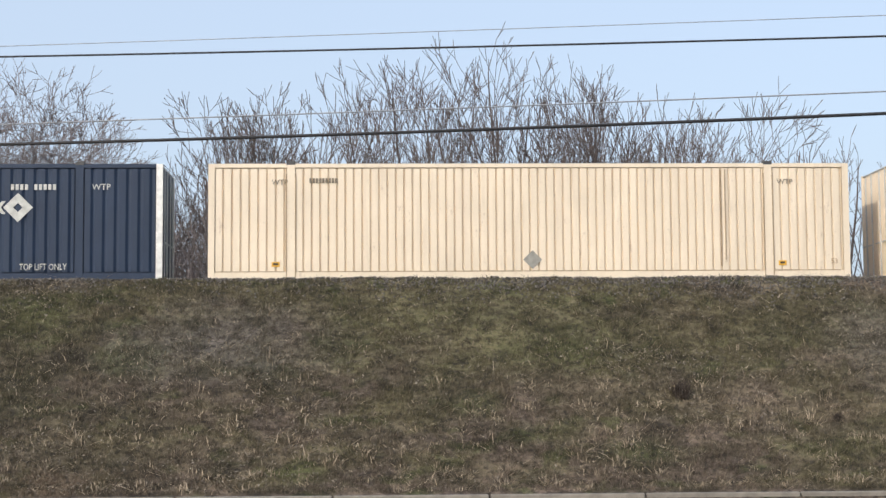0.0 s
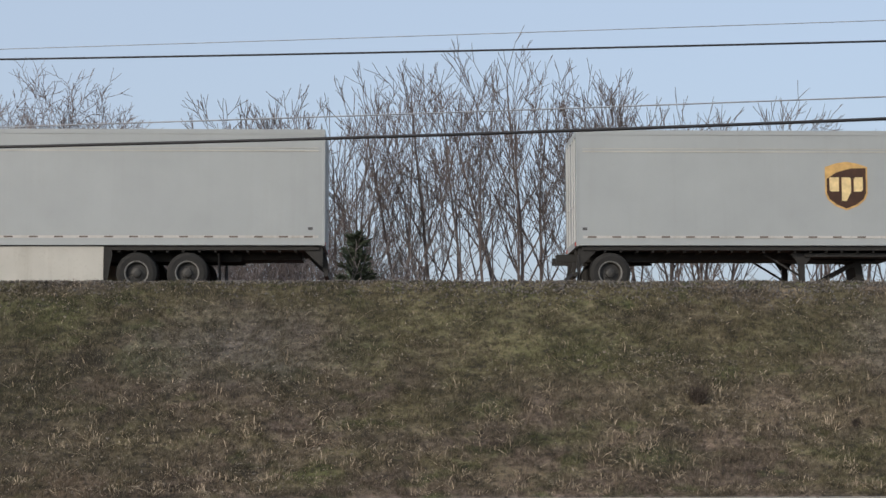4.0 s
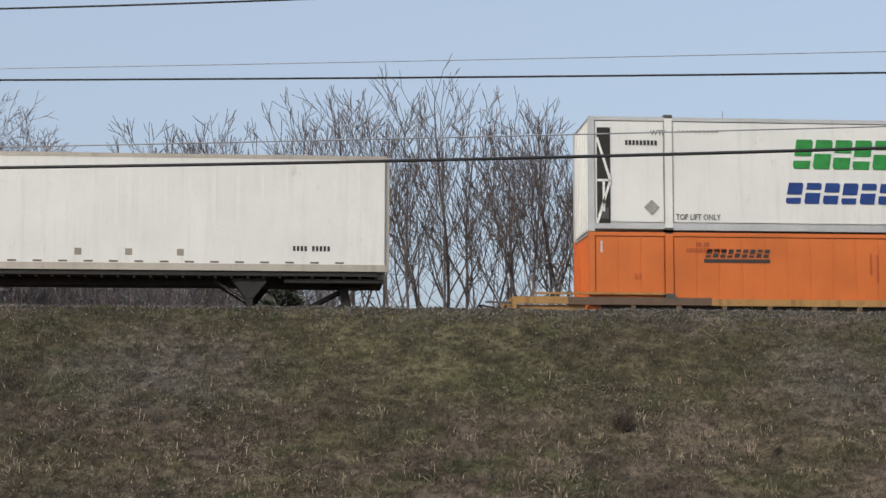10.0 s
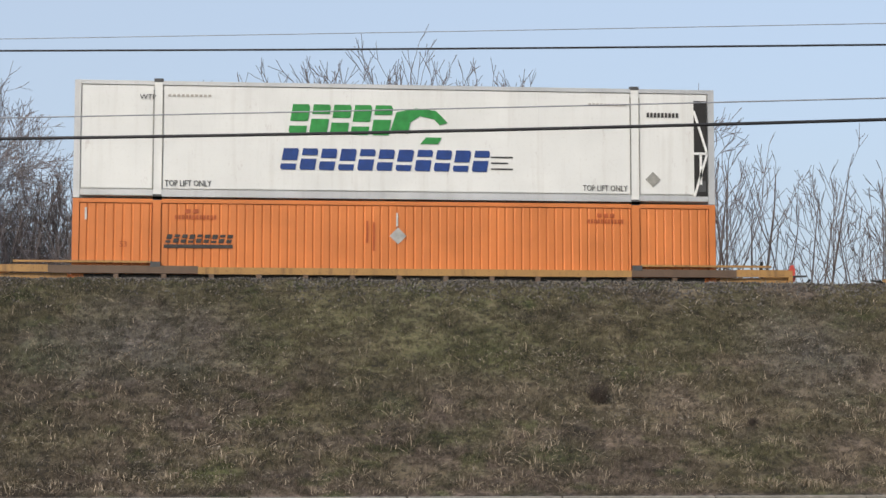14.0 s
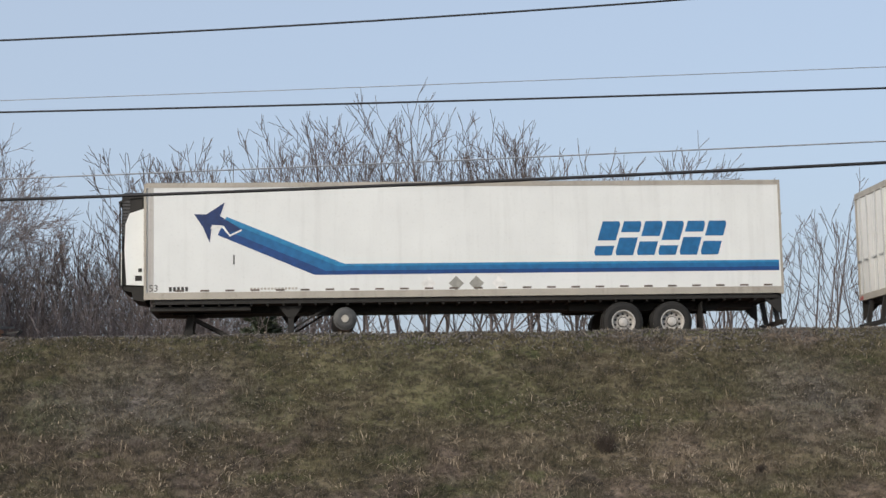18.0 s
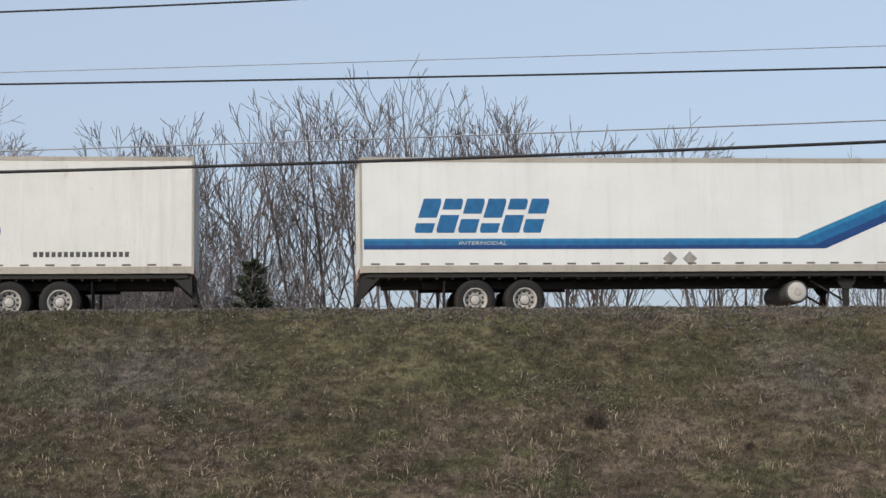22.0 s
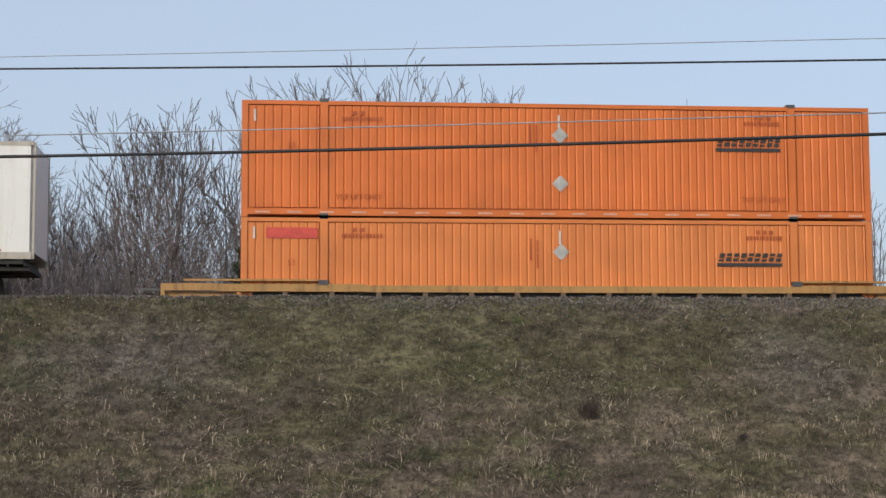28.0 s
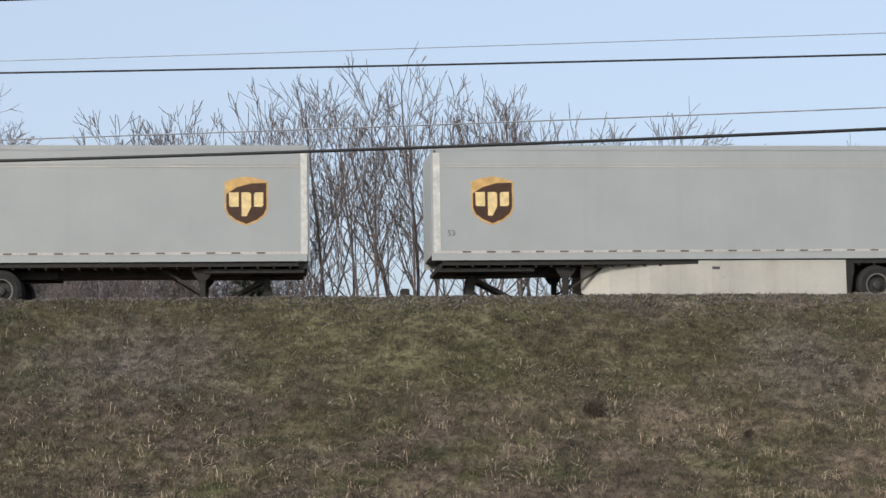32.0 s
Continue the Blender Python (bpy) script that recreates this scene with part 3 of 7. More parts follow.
def grow(rng, height, stems=2, spread=0.35, lean=0.0, levels=3, r0=0.10, shoots=1.0):
    """A bare tree of tapering leaders with alternate side limbs that curve upwards; the whole is brought to its height. Returns trunk and crown limbs."""
    trunk, crown = [], []
    thin = 0.0105

    def aside(d, az, ang):
        side = np.cross(d, (0.0, 1.0, 0.0)) * math.cos(az) + np.array([0.0, 0.8, 0.0]) * math.sin(az)
        v = d * math.cos(ang) + side * math.sin(ang)
        return v / np.linalg.norm(v)

    def limb(p, d, length, r, depth):
        n = max(3, int(length / (0.42 if depth == 0 else 0.26)))
        pts, rads, d = [np.array(p, float)], [r], np.array(d, float)
        lift = (0.010, 0.085, 0.070, 0.050, 0.03)[depth]
        side = rng.uniform(0, 6.28)
        kids = []
        for k in range(n):
            d = d + rng.normal(0, (0.03, 0.05, 0.055, 0.055, 0.06)[depth], 3) + np.array([0, 0, lift])
            d /= np.linalg.norm(d)
            pts.append(pts[-1] + d * length / n)
            f = (k + 1) / n
            rads.append(max(thin, r * (1 - 0.78 * f)))
            if depth < levels and f > (0.26 if depth == 0 else 0.18) and rng.random() < shoots * (0.80, 0.52, 0.30, 0.2)[depth]:
                side += math.pi + rng.normal(0, 0.7)
                grown = length * ((0.12 + 0.62 * (1 - f)) if depth == 0 else (0.30 + 0.40 * (1 - f))) * rng.uniform(0.55, 1.15)
                kids.append((pts[-1], aside(d, side, (rng.uniform(0.50, 0.88) if depth == 0 else rng.uniform(0.40, 0.75))), max(0.38, grown), max(thin, rads[-1] * rng.uniform(0.50, 0.68)), depth + 1))
        (trunk if depth == 0 else crown).append((pts, rads))
        for kid in kids:
            limb(*kid)
        if depth < levels:      # the leader ends in a small fan
            for k in range(2):
                limb(pts[-1], aside(d, rng.uniform(0, 6.28), rng.uniform(0.2, 0.5)), rng.uniform(0.35, 0.65), thin, max(depth + 1, levels))

    for k in range(stems):
        az = 2 * math.pi * (k + rng.uniform(-0.3, 0.3)) / stems
        sp = spread * rng.uniform(0.35, 1.0) if stems > 1 else 0.05
        d = np.array([math.cos(az) * sp + lean, math.sin(az) * sp * 0.6, 1.0])
        limb((0.16 * math.cos(az), 0.14 * math.sin(az), 0), d / np.linalg.norm(d), height * rng.uniform(0.66, 1.0), r0 * rng.uniform(0.6, 1.0), 0)
    top = np.mean(sorted(b[0][-1][2] for b in crown)[-7:])
    scale = height / top
    return [[([p * scale for p in pts], rads) for pts, rads in group] for group in (trunk, crown)]


def grow_wide(rng, height, stems=2, spread=0.35, lean=0.0, levels=6, r0=0.10, shoots=1.35):
    """A wide bare tree of forking limbs with fine twigs; the whole is brought to its height. Returns trunk and crown limbs."""
    trunk, crown = [], []

    def limb(p, d, length, r, depth):
        steps = max(3, int(length / (0.55 if depth == 0 else 0.30)))
        pts, rads, d = [np.array(p, float)], [r], np.array(d, float)
        lift = (0.01, 0.03, 0.042, 0.042, 0.035, 0.03, 0.03)[depth] * 0.25
        for k in range(steps):
            d = d + rng.normal(0, 0.05 if depth == 0 else 0.10, 3) + np.array([0, 0, lift])
            d /= np.linalg.norm(d)
            pts.append(pts[-1] + d * length / steps)
            rads.append(max(0.008, r * (1 - 0.40 * (k + 1) / steps)))
            if 0 < k < steps - 1 and depth < levels and rng.random() < shoots * ((0.25 if k < steps * 0.5 else 0.8) if depth == 0 else (1.0 if depth < 2 else 1.15)) * 2.0 / steps:
                limb(pts[-1], aside(d, rng.uniform(0, 6.28), rng.uniform(0.45, 0.85)), length * rng.uniform(0.35, 0.6), rads[-1] * 0.55, depth + 1)
        (trunk if depth == 0 else crown).append((pts, rads))
        if depth >= levels:
            return
        n, az = (3 if rng.random() < 0.33 else 2), rng.uniform(0, 6.28)
        for k in range(n):
            ang = rng.uniform(0.35, 0.75)
            limb(pts[-1], aside(d, az + k * 6.28 / n + rng.normal(0, 0.3), ang), max(0.25, length * (rng.uniform(0.55, 0.80) if depth < 3 else rng.uniform(0.5, 0.75))), max(0.011, rads[-1] * 0.80), depth + 1)

    def aside(d, az, ang):
        side = np.cross(d, (0.0, 1.0, 0.0)) * math.cos(az) + np.array([0.0, 0.8, 0.0]) * math.sin(az)
        v = d * math.cos(ang) + side * math.sin(ang)
        return v / np.linalg.norm(v)

    for k in range(stems):
        az = 2 * math.pi * (k + rng.uniform(-0.3, 0.3)) / stems
        sp = spread * rng.uniform(0.4, 1.0) if stems > 1 else 0.05
        d = np.array([math.cos(az) * sp + lean, math.sin(az) * sp * 0.6, 1.0])
        limb((0.14 * math.cos(az), 0.14 * math.sin(az), 0), d / np.linalg.norm(d), height * rng.uniform(0.26, 0.42), r0 * rng.uniform(0.7, 1.0), 0)
    tips = sorted((b[0][-1] for b in crown), key=lambda p: p[2])[-8:]
    scale = height / (0.5 * tips[-1][2] + 0.5 * np.mean([p[2] for p in tips]))
    drift = np.mean(tips, axis=0) / np.mean([p[2] for p in tips])
    drift = np.array([drift[0] - lean, drift[1], 0.0])      # the crown stands over its root
    return [[([(p - drift * p[2]) * scale for p in pts], rads) for pts, rads in group] for group in (trunk, crown)]


def bare_tree(seed, height, stems, spread, lean=0.0, levels=3, habit="upright", r0=0.10, shoots=1.0, bark="bark", label="tall bare deciduous tree with upswept branches behind the railway track"):
    rng = np.random.default_rng(seed)
    trunk, crown = (grow_wide if habit == "spreading" else grow)(rng, height, stems, spread, lean, levels, r0, shoots)
    root = thing("tree", label, "tree", "bare trees behind the track")
    side = lambda r: 6 if r > 0.05 else (4 if r > 0.025 else 3)
    part("trunk", from_arrays("trunk", *tubes(trunk, side), M[bark]), None, root)
    part("crown", from_arrays("crown", *tubes(crown, side), M[bark]), None, root)
    return root


def plant(root, x, y, turn=0):
    root.matrix_basis = pose(x, y, ground_z(y) - 0.05, 0, 0, turn)
    return root


# x, y, top height, stems, spread, lean
FRONT = [(-12.9, 56, 13.1, 7, 0.62, 0.10), (-14.6, 59, 12.6, 5, 0.5, 0.05), (-3.9, 56.5, 12.3, 4, 0.20, 0), (-1.1, 56, 12.5, 4, 0.24, -0.02), (0.6, 57, 13.1, 3, 0.16, 0), (1.8, 58, 13.4, 2, 0.14, 0), (2.8, 56, 13.4, 2, 0.12, 0),
         (4.0, 56.5, 14.0, 3, 0.10, 0), (5.3, 58, 13.5, 2, 0.14, 0), (6.6, 56, 13.0, 2, 0.14, 0), (7.6, 57, 12.9, 2, 0.12, 0), (9.0, 58, 12.3, 2, 0.14, 0), (10.0, 56, 12.0, 5, 0.28, 0.01), (10.9, 57, 11.8, 2, 0.12, 0.0),
         (14.0, 56, 11.0, 5, 0.26, 0), (15.7, 58, 10.4, 3, 0.24, 0), (17.8, 58, 11.2, 4, 0.26, 0), (20.3, 58, 10.2, 5, 0.26, 0), (22.8, 57, 10.0, 5, 0.26, 0)]
for k, (x, y, top, stems, spread, lean) in enumerate(FRONT):
    if k < 2:
        t = bare_tree(100 + k, top - ground_z(y), stems, spread, lean, 6, "spreading", 0.12, 1.35, "bark_pale", "wide spreading bare tree with fine dense twigs")
    else:
        t = bare_tree(100 + k, top - ground_z(y), stems, spread, lean, r0=0.095 if stems < 4 else 0.07, shoots=0.90 if -2 < x < 5 else (1.08 if x < 12 else 0.70))
    plant(t, x, y)
BACK = [bare_tree(300 + k, h, st, 0.16, levels=3, r0=0.055, shoots=0.85, bark="bark" if k % 2 else "bark_pale", label="slender bare tree in the thicket behind the track") for k, (h, st) in enumerate(((8.2, 2), (8.9, 3), (7.2, 3), (7.8, 2), (6.4, 3), (8.6, 2)))]
rng_b = random.Random(5)
spots = [(-27 + 0.33 * k + rng_b.uniform(-0.5, 0.5), rng_b.uniform(54, 68)) for k in range(86)] + [(-13 + 0.55 * k + rng_b.uniform(-0.3, 0.3), rng_b.uniform(53, 60)) for k in range(20)] + [(2 + 1.5 * k + rng_b.uniform(-0.5, 0.5), rng_b.uniform(60, 72)) for k in range(5)] + [(16 + 2.0 * k, rng_b.uniform(60, 70)) for k in range(8)]
for k, (x, y) in enumerate(spots):
    tall = rng_b.uniform(0.86, 1.12) * 0.95 * (1.0 if x < 1.2 or x > 24 else 0.62) * (0.90 + 0.10 * (y - 57) / 17)
    m = pose(x, y, ground_z(y) - 0.05, 0, 0, rng_b.uniform(0, 360)) @ Matrix.Diagonal((0.9 * tall, 0.9 * tall, tall, 1))
    if k < 6:
        BACK[k].matrix_basis = m
    else:
        copy_thing(BACK[k % 6], pose(0, 0, 0)).matrix_basis = m


def build_brush():
    """Low tangle of saplings and briars along the far edge of the track."""
    rng = np.random.default_rng(77)
    br = []
    for k in range(1700):
        x, y = (rng.uniform(-26, 34) if k % 3 == 0 else rng.uniform(-26, 1)), rng.uniform(49, 62)
        h = rng.uniform(1.5, 4.4) * (1.2 if x < 0 else 0.9)
        p = np.array([x, y, ground_z(y)])
        d = np.array([rng.normal(0, 0.35), rng.normal(0, 0.3), 1.0])
        pts, rads = [p], [0.018]
        for s in range(5):
            d = d + rng.normal(0, 0.16, 3)
            pts.append(pts[-1] + d / np.linalg.norm(d) * h / 5)
            rads.append(0.018 - 0.0025 * s)
            for _ in range(2):
                e = d + rng.normal(0, 0.8, 3)
                e /= np.linalg.norm(e)
                q = pts[-1] + e * rng.uniform(0.3, 0.9)
                br.append(([pts[-1], (pts[-1] + q) / 2 + rng.normal(0, 0.05, 3), q], [0.011, 0.010, 0.008]))
        br.append((pts, rads))
    tagged(new("brush", from_arrays("brush", *tubes(br, lambda r: 3), M["brush"])), "tangled leafless brush and saplings beside the track", "brush", kind="stuff")


build_brush()


def build_evergreen():
    root = thing("evergreen_tree", "small dark scrubby evergreen among the bare trees", "tree")
    bm = bmesh.new()
    lathe(bm, [(0.07, 0.0), (0.05, 2.0), (0.02, 4.6)], 8)
    bmesh.ops.rotate(bm, verts=bm.verts, matrix=Matrix.Rotation(radians(90), 3, "X"))
    part("trunk", bm, M["bark"], root)
    rng = np.random.default_rng(8)
    V = []
    for k in range(230):      # sprays of scale leaves along upswept boughs
        h = 0.4 + 4.6 * rng.random() ** 1.15
        az, reach = rng.uniform(0, 6.28), (1.0 - h / 5.4) * rng.uniform(0.65, 1.35) + 0.08
        out = np.array([math.cos(az), math.sin(az), rng.uniform(0.1, 0.8)])
        for j in range(26):
            c = np.array([0, 0, h]) + out * reach * (j + rng.random()) / 26 + rng.normal(0, 0.045, 3)
            o = out * rng.uniform(0.05, 0.16) + rng.normal(0, 0.06, 3) + np.array([0, 0, 0.04])
            w = rng.normal(0, 0.028, 3)
            V.append([c - w, c + w, c + o])
    F = np.arange(len(V) * 3).reshape(-1, 3)
    part("crown", from_arrays("crown", np.array(V).reshape(-1, 3), F, M["pole_green"]), None, root)
    plant(root, -1.0, 50.4).matrix_basis @= Matrix.Diagonal((1.1, 1.1, 0.86, 1))


build_evergreen()


def build_bush():
    root = thing("weed_clump", "dead weed clump darkened for the shaded hollow beneath it", "weeds")
    rng = np.random.default_rng(4)
    br = []
    for k in range(170):
        d = np.array([rng.normal(0, 0.30), rng.normal(-0.2, 0.3), 1.0])
        d /= np.linalg.norm(d)
        h = rng.uniform(0.15, 0.42)
        p = np.array([rng.normal(0, 0.08), rng.normal(0, 0.08), -0.05])
        br.append(([p, p + d * h * 0.5, p + d * h + rng.normal(0, 0.04, 3)], [0.012, 0.01, 0.005]))
    # the dark stem colour also carries the shade of the hollow below the tuft
    part("stem_tuft", from_arrays("stem_tuft", *tubes(br, lambda r: 3), M["tie_wood"]), None, root)
    return root


bush = build_bush()
bush.matrix_basis = pose(6.4, 35.62, ground_z(35.62) - 0.03) @ Matrix.Diagonal((0.85, 0.8, 1.0, 1))
copy_thing(bush, pose(9.46, 34.85, ground_z(34.85), 0, 0, 80) @ Matrix.Diagonal((0.5, 0.5, 0.45, 1)))


# ---- overhead wires ----
def wire_y(x):
    return 24.0 - 0.19 * x


def pole(x, name_label):
    root = thing("utility_pole", name_label, "utility pole", "utility poles")
    bm = bmesh.new()
    lathe(bm, [(0.17, 0.0), (0.15, 4.0), (0.11, 10.2), (0.0, 10.25)], 14)
    bmesh.ops.rotate(bm, verts=bm.verts, matrix=Matrix.Rotation(radians(90), 3, "X"))
    part("shaft", bm, M["wood_pole"], root)
    bm = boxes((-0.05, 0.05, -1.1, 1.1, 9.3, 9.42))
    part("crossarm", bm, M["wood_pole"], root)
    root.matrix_basis = pose(x, wire_y(x) + 0.2, -0.3)


pole(-34.0, "tall weathered wooden utility pole beside the road")
pole(38.0, "tall weathered wooden utility pole beside the road")


def wire(label, a, b, c, radius, material):
    pts = [(x, wire_y(x), a * x * x + b * x + c) for x in np.linspace(-34, 38, 73)]
    me = from_arrays("overhead_cable", *tubes([(pts, [radius] * len(pts))], lambda r: 8), M[material])
    tagged(new("overhead_cable", me), label, "cable", "overhead cables")


wire("thick black overhead telephone cable", 0.00075, 0.0035, 5.535, 0.023, "wire_dark")
wire("thin dull grey overhead wire", 0.0003, 0.0047, 5.85, 0.0095, "wire_pale")
wire("black overhead power cable", 0.00037, -0.0152, 6.745, 0.014, "wire_dark")
wire("thin grey overhead wire", 0.00015, -0.0042, 6.968, 0.0055, "wire_pale")
wire("black overhead cable strung high", 0.00168, 0.0126, 7.904, 0.014, "wire_dark")

# ---- train: shared pieces ----
TRAIN = []      # thing, x at the start, height


def put(root, x, z):
    TRAIN.append((root, x, z))
    return root


FACE = -HALF_W      # the side that looks at the road


def wheel_meshes():
    bm = bmesh.new()
    lathe(bm, [(0.29, 0.30), (0.42, 0.29), (0.50, 0.26), (0.52, 0.20), (0.52, 0.10), (0.50, 0.035), (0.42, 0.0), (0.30, 0.01), (0.29, 0.05)], 28)
    tyre = mesh_of("tyre", bm, M["tyre"])
    rims = {}
    for key in ("rim_white", "rim_grey", "rim_rust"):
        bm = bmesh.new()
        lathe(bm, [(0.262, 0.07), (0.24, 0.13), (0.12, 0.11), (0.11, 0.03), (0.05, 0.01), (0.0, 0.01)], 24)
        for k in range(10):
            a = 2 * math.pi * k / 10
            lathe(bm, [(0.018, 0.125 - 0.03), (0.018, 0.125 - 0.05), (0.0, 0.125 - 0.05)], 6, (0.165 * math.cos(a), 0, 0.165 * math.sin(a)))
        rims[key] = mesh_of("rim", bm, M[key])
    bm = bmesh.new()
    for k in range(10):
        a = 2 * math.pi * (k + 0.5) / 10
        lathe(bm, [(0.0, 0.112), (0.030, 0.112), (0.030, 0.13)], 8, (0.205 * math.cos(a), 0, 0.205 * math.sin(a)))
    lathe(bm, [(0.105, 0.104), (0.135, 0.104), (0.135, 0.12)], 20)
    rims["holes"] = mesh_of("hand_holes", bm, M["tyre"])
    bm = bmesh.new()
    lathe(bm, [(0.305, 0.005), (0.30, -0.002), (0.275, 0.005), (0.262, 0.07)], 28)
    ring = mesh_of("rim_ring", bm, M["rim_white"])
    rims["ring_pale"] = ring
    rims["ring_grey"] = ring.copy()
    rims["ring_grey"].materials.clear()
    rims["ring_grey"].materials.append(M["faint_ring"])
    rims["ring_rust"] = ring.copy()
    rims["ring_rust"].materials.clear()
    rims["ring_rust"].materials.append(M["rim_rust"])
    bm = bmesh.new()
    lathe(bm, [(0.44, 0.0), (0.46, 0.02), (0.46, 0.11), (0.10, 0.11), (0.09, -0.05), (0.0, -0.05)], 24)
    rail = mesh_of("rail_wheel", bm, M["dark_grey"])
    return tyre, rims, rail


TYRE, RIMS, RAIL_WHEEL = wheel_meshes()


def road_wheel(parent, x, rim="rim_white"):
    for s in (-1, 1):
        w = part("wheel", TYRE, None, parent)
        w.matrix_basis = pose(x, s * 1.24, 0.52, 0, 0, 0 if s < 0 else 180)
        part("rim", RIMS[rim], None, w)
        if s < 0 and rim == "rim_white":
            tagged(part("hand_holes", RIMS["holes"], None, w), kind="stuff")
        part("rim_ring", RIMS[{"rim_rust": "ring_rust", "rim_grey": "ring_grey"}.get(rim, "ring_pale")], None, w)
        w2 = part("inner_tyre", TYRE, None, parent)
        w2.matrix_basis = pose(x, s * 0.92, 0.52, 0, 0, 0 if s < 0 else 180)


def decal(parent, name, polys, material, label="", out=0.006, side=FACE):
    """Flat paint of one colour: polygons of (x, z) on the side that faces the road."""
    if len(polys) > 1 and name in ("logo", "logo_outline", "logo_dot", "placard", "vent_cap", "warning_label", "tag", "white_mark", "scuff", "yellow_panel", "reflector", "logo_ship"):
        return [decal(parent, name, [pts], material, label, out, side) for pts in polys][0]
    bm = bmesh.new()
    for pts in polys:
        prism(bm, pts, side - out, side + 0.002)
    ob = part(name, bm, M[material], parent, label)
    if name in ("logo_small", "post_edge", "caution_band", "rust_streak", "rail_shadow_line", "drip_stain", "dent_line", "marking", "side_post", "rust_spot", "rib_edge", "side_seam", "rub_bar") and len(polys) > 1:
        ob["kind"] = "stuff"
    return ob


def rect(x, z, w, h, slant=0.0):
    return [(x, z), (x + w, z), (x + w + slant, z + h), (x + slant, z + h)]


def disc(x, z, r, n=24):
    return [(x + r * math.cos(2 * math.pi * k / n), z + r * math.sin(2 * math.pi * k / n)) for k in range(n)]


def diamond(x, z, r):
    return [(x - r, z), (x, z - r), (x + r, z), (x, z + r)]


def row_of_bars(x, z, w, h, n, slant=0.0, fill=0.66, skip=()):
    step = w / n
    return [rect(x + k * step, z, step * fill, h, slant) for k in range(n) if k not in skip]


def logo_blocks(x, z, w, h, n, slant=0.0, fill=0.80, cut=0.16):
    """A brand name as a row of plain slanted blocks of a few cut shapes."""
    step, out = w / n, []
    for k in range(n):
        a, f = x + k * step, step * fill
        lean = lambda u, v: (a + u * f + slant * v, z + v * h)
        cut_at = (0.36, 0.60, 0.48)[k % 3]
        for lo, hi in ((0.0, cut_at - cut / 2), (cut_at + cut / 2, 1.0)):
            c = 0.10
            sh = [(c, lo), (1, lo), (1, hi), (0, hi), (0, lo + c)] if lo == 0.0 else [(0, lo), (1, lo), (1, hi - c), (1 - c, hi), (0, hi)]
            out.append([lean(u, v) for u, v in sh])
    return out


WORDS = {}


def lettering(parent, words, x, z, cap, material, shear=0.0, label="", side=FACE):
    key = (words, cap, shear, material)
    if key not in WORDS:
        cu = bpy.data.curves.new("lettering", "FONT")
        cu.body, cu.size, cu.shear, cu.resolution_u, cu.extrude = words, cap / 0.70, shear, 2, 0.003
        tmp = bpy.data.objects.new("lettering", cu)
        scene.collection.objects.link(tmp)
        dg = bpy.context.evaluated_depsgraph_get()
        me = bpy.data.meshes.new_from_object(tmp.evaluated_get(dg))
        bpy.data.objects.remove(tmp)
        me.transform(Matrix(((1, 0, 0, 0), (0, 0, -1, 0), (0, 1, 0, 0), (0, 0, 0, 1))))
        me.name = "lettering"
        me.materials.clear()
        me.materials.append(M[material])
        WORDS[key] = me
    o = part("lettering", WORDS[key], None, parent, label)
    o.location = (x, side - 0.004, z)
    return o


def fit_words(parent, words, x0, x1, z, cap, material, shear=0.0):
    """Lettering stretched to run from x0 to x1."""
    o = lettering(parent, words, x0, z, cap, material, shear)
    w = max(v.co.x for v in o.data.vertices)
    o.scale = ((x1 - x0) / w, 1, 1)
    return o


# ---- containers ----
def ribbed_wall(bm, x0, x1, z0, z1, y, inward, pitch, groove, depth):
    """A side sheet with narrow trapezoid grooves pressed into it; inward is +1 or -1."""
    n = max(1, round((x1 - x0) / pitch))
    p = (x1 - x0) / n
    s = groove * (0.42 if groove > 0.06 else 0.22)
    prof = []
    for k in range(n):
        a = x0 + k * p
        prof += [(a, 0), (a + p - groove, 0), (a + p - groove + s, depth), (a + p - s, depth)]
    prof.append((x1, 0))
    lo = [bm.verts.new((x, y + inward * d, z0)) for x, d in prof]
    hi = [bm.verts.new((x, y + inward * d, z1)) for x, d in prof]
    for i in range(len(prof) - 1):
        bm.faces.new((lo[i], lo[i + 1], hi[i + 1], hi[i]) if inward > 0 else (hi[i], hi[i + 1], lo[i + 1], lo[i]))


def lock_rods(root, x, z0, z1, s, mat_name):
    """Door leaves with upright lock rods and handles on an end; s is the way the end looks."""
    for y0, y1 in ((-1.2, -0.02), (0.02, 1.2)):
        bm = bmesh.new()
        box(bm, min(x, x + s * 0.03), max(x, x + s * 0.03), y0, y1, z0, z1)
        d = part("door", bm, M[mat_name], root)
        for f in (0.28, 0.72):
            y = y0 + (y1 - y0) * f
            bm = bmesh.new()
            bar(bm, (x + s * 0.055, y, z0 - 0.03), (x + s * 0.055, y, z1 + 0.03), 0.035)
            bar(bm, (x + s * 0.065, y, z0 + 0.9), (x + s * 0.065, y + 0.38, z0 + 0.9), 0.03)
            part("lock_rod", bm, M["silver"], d)


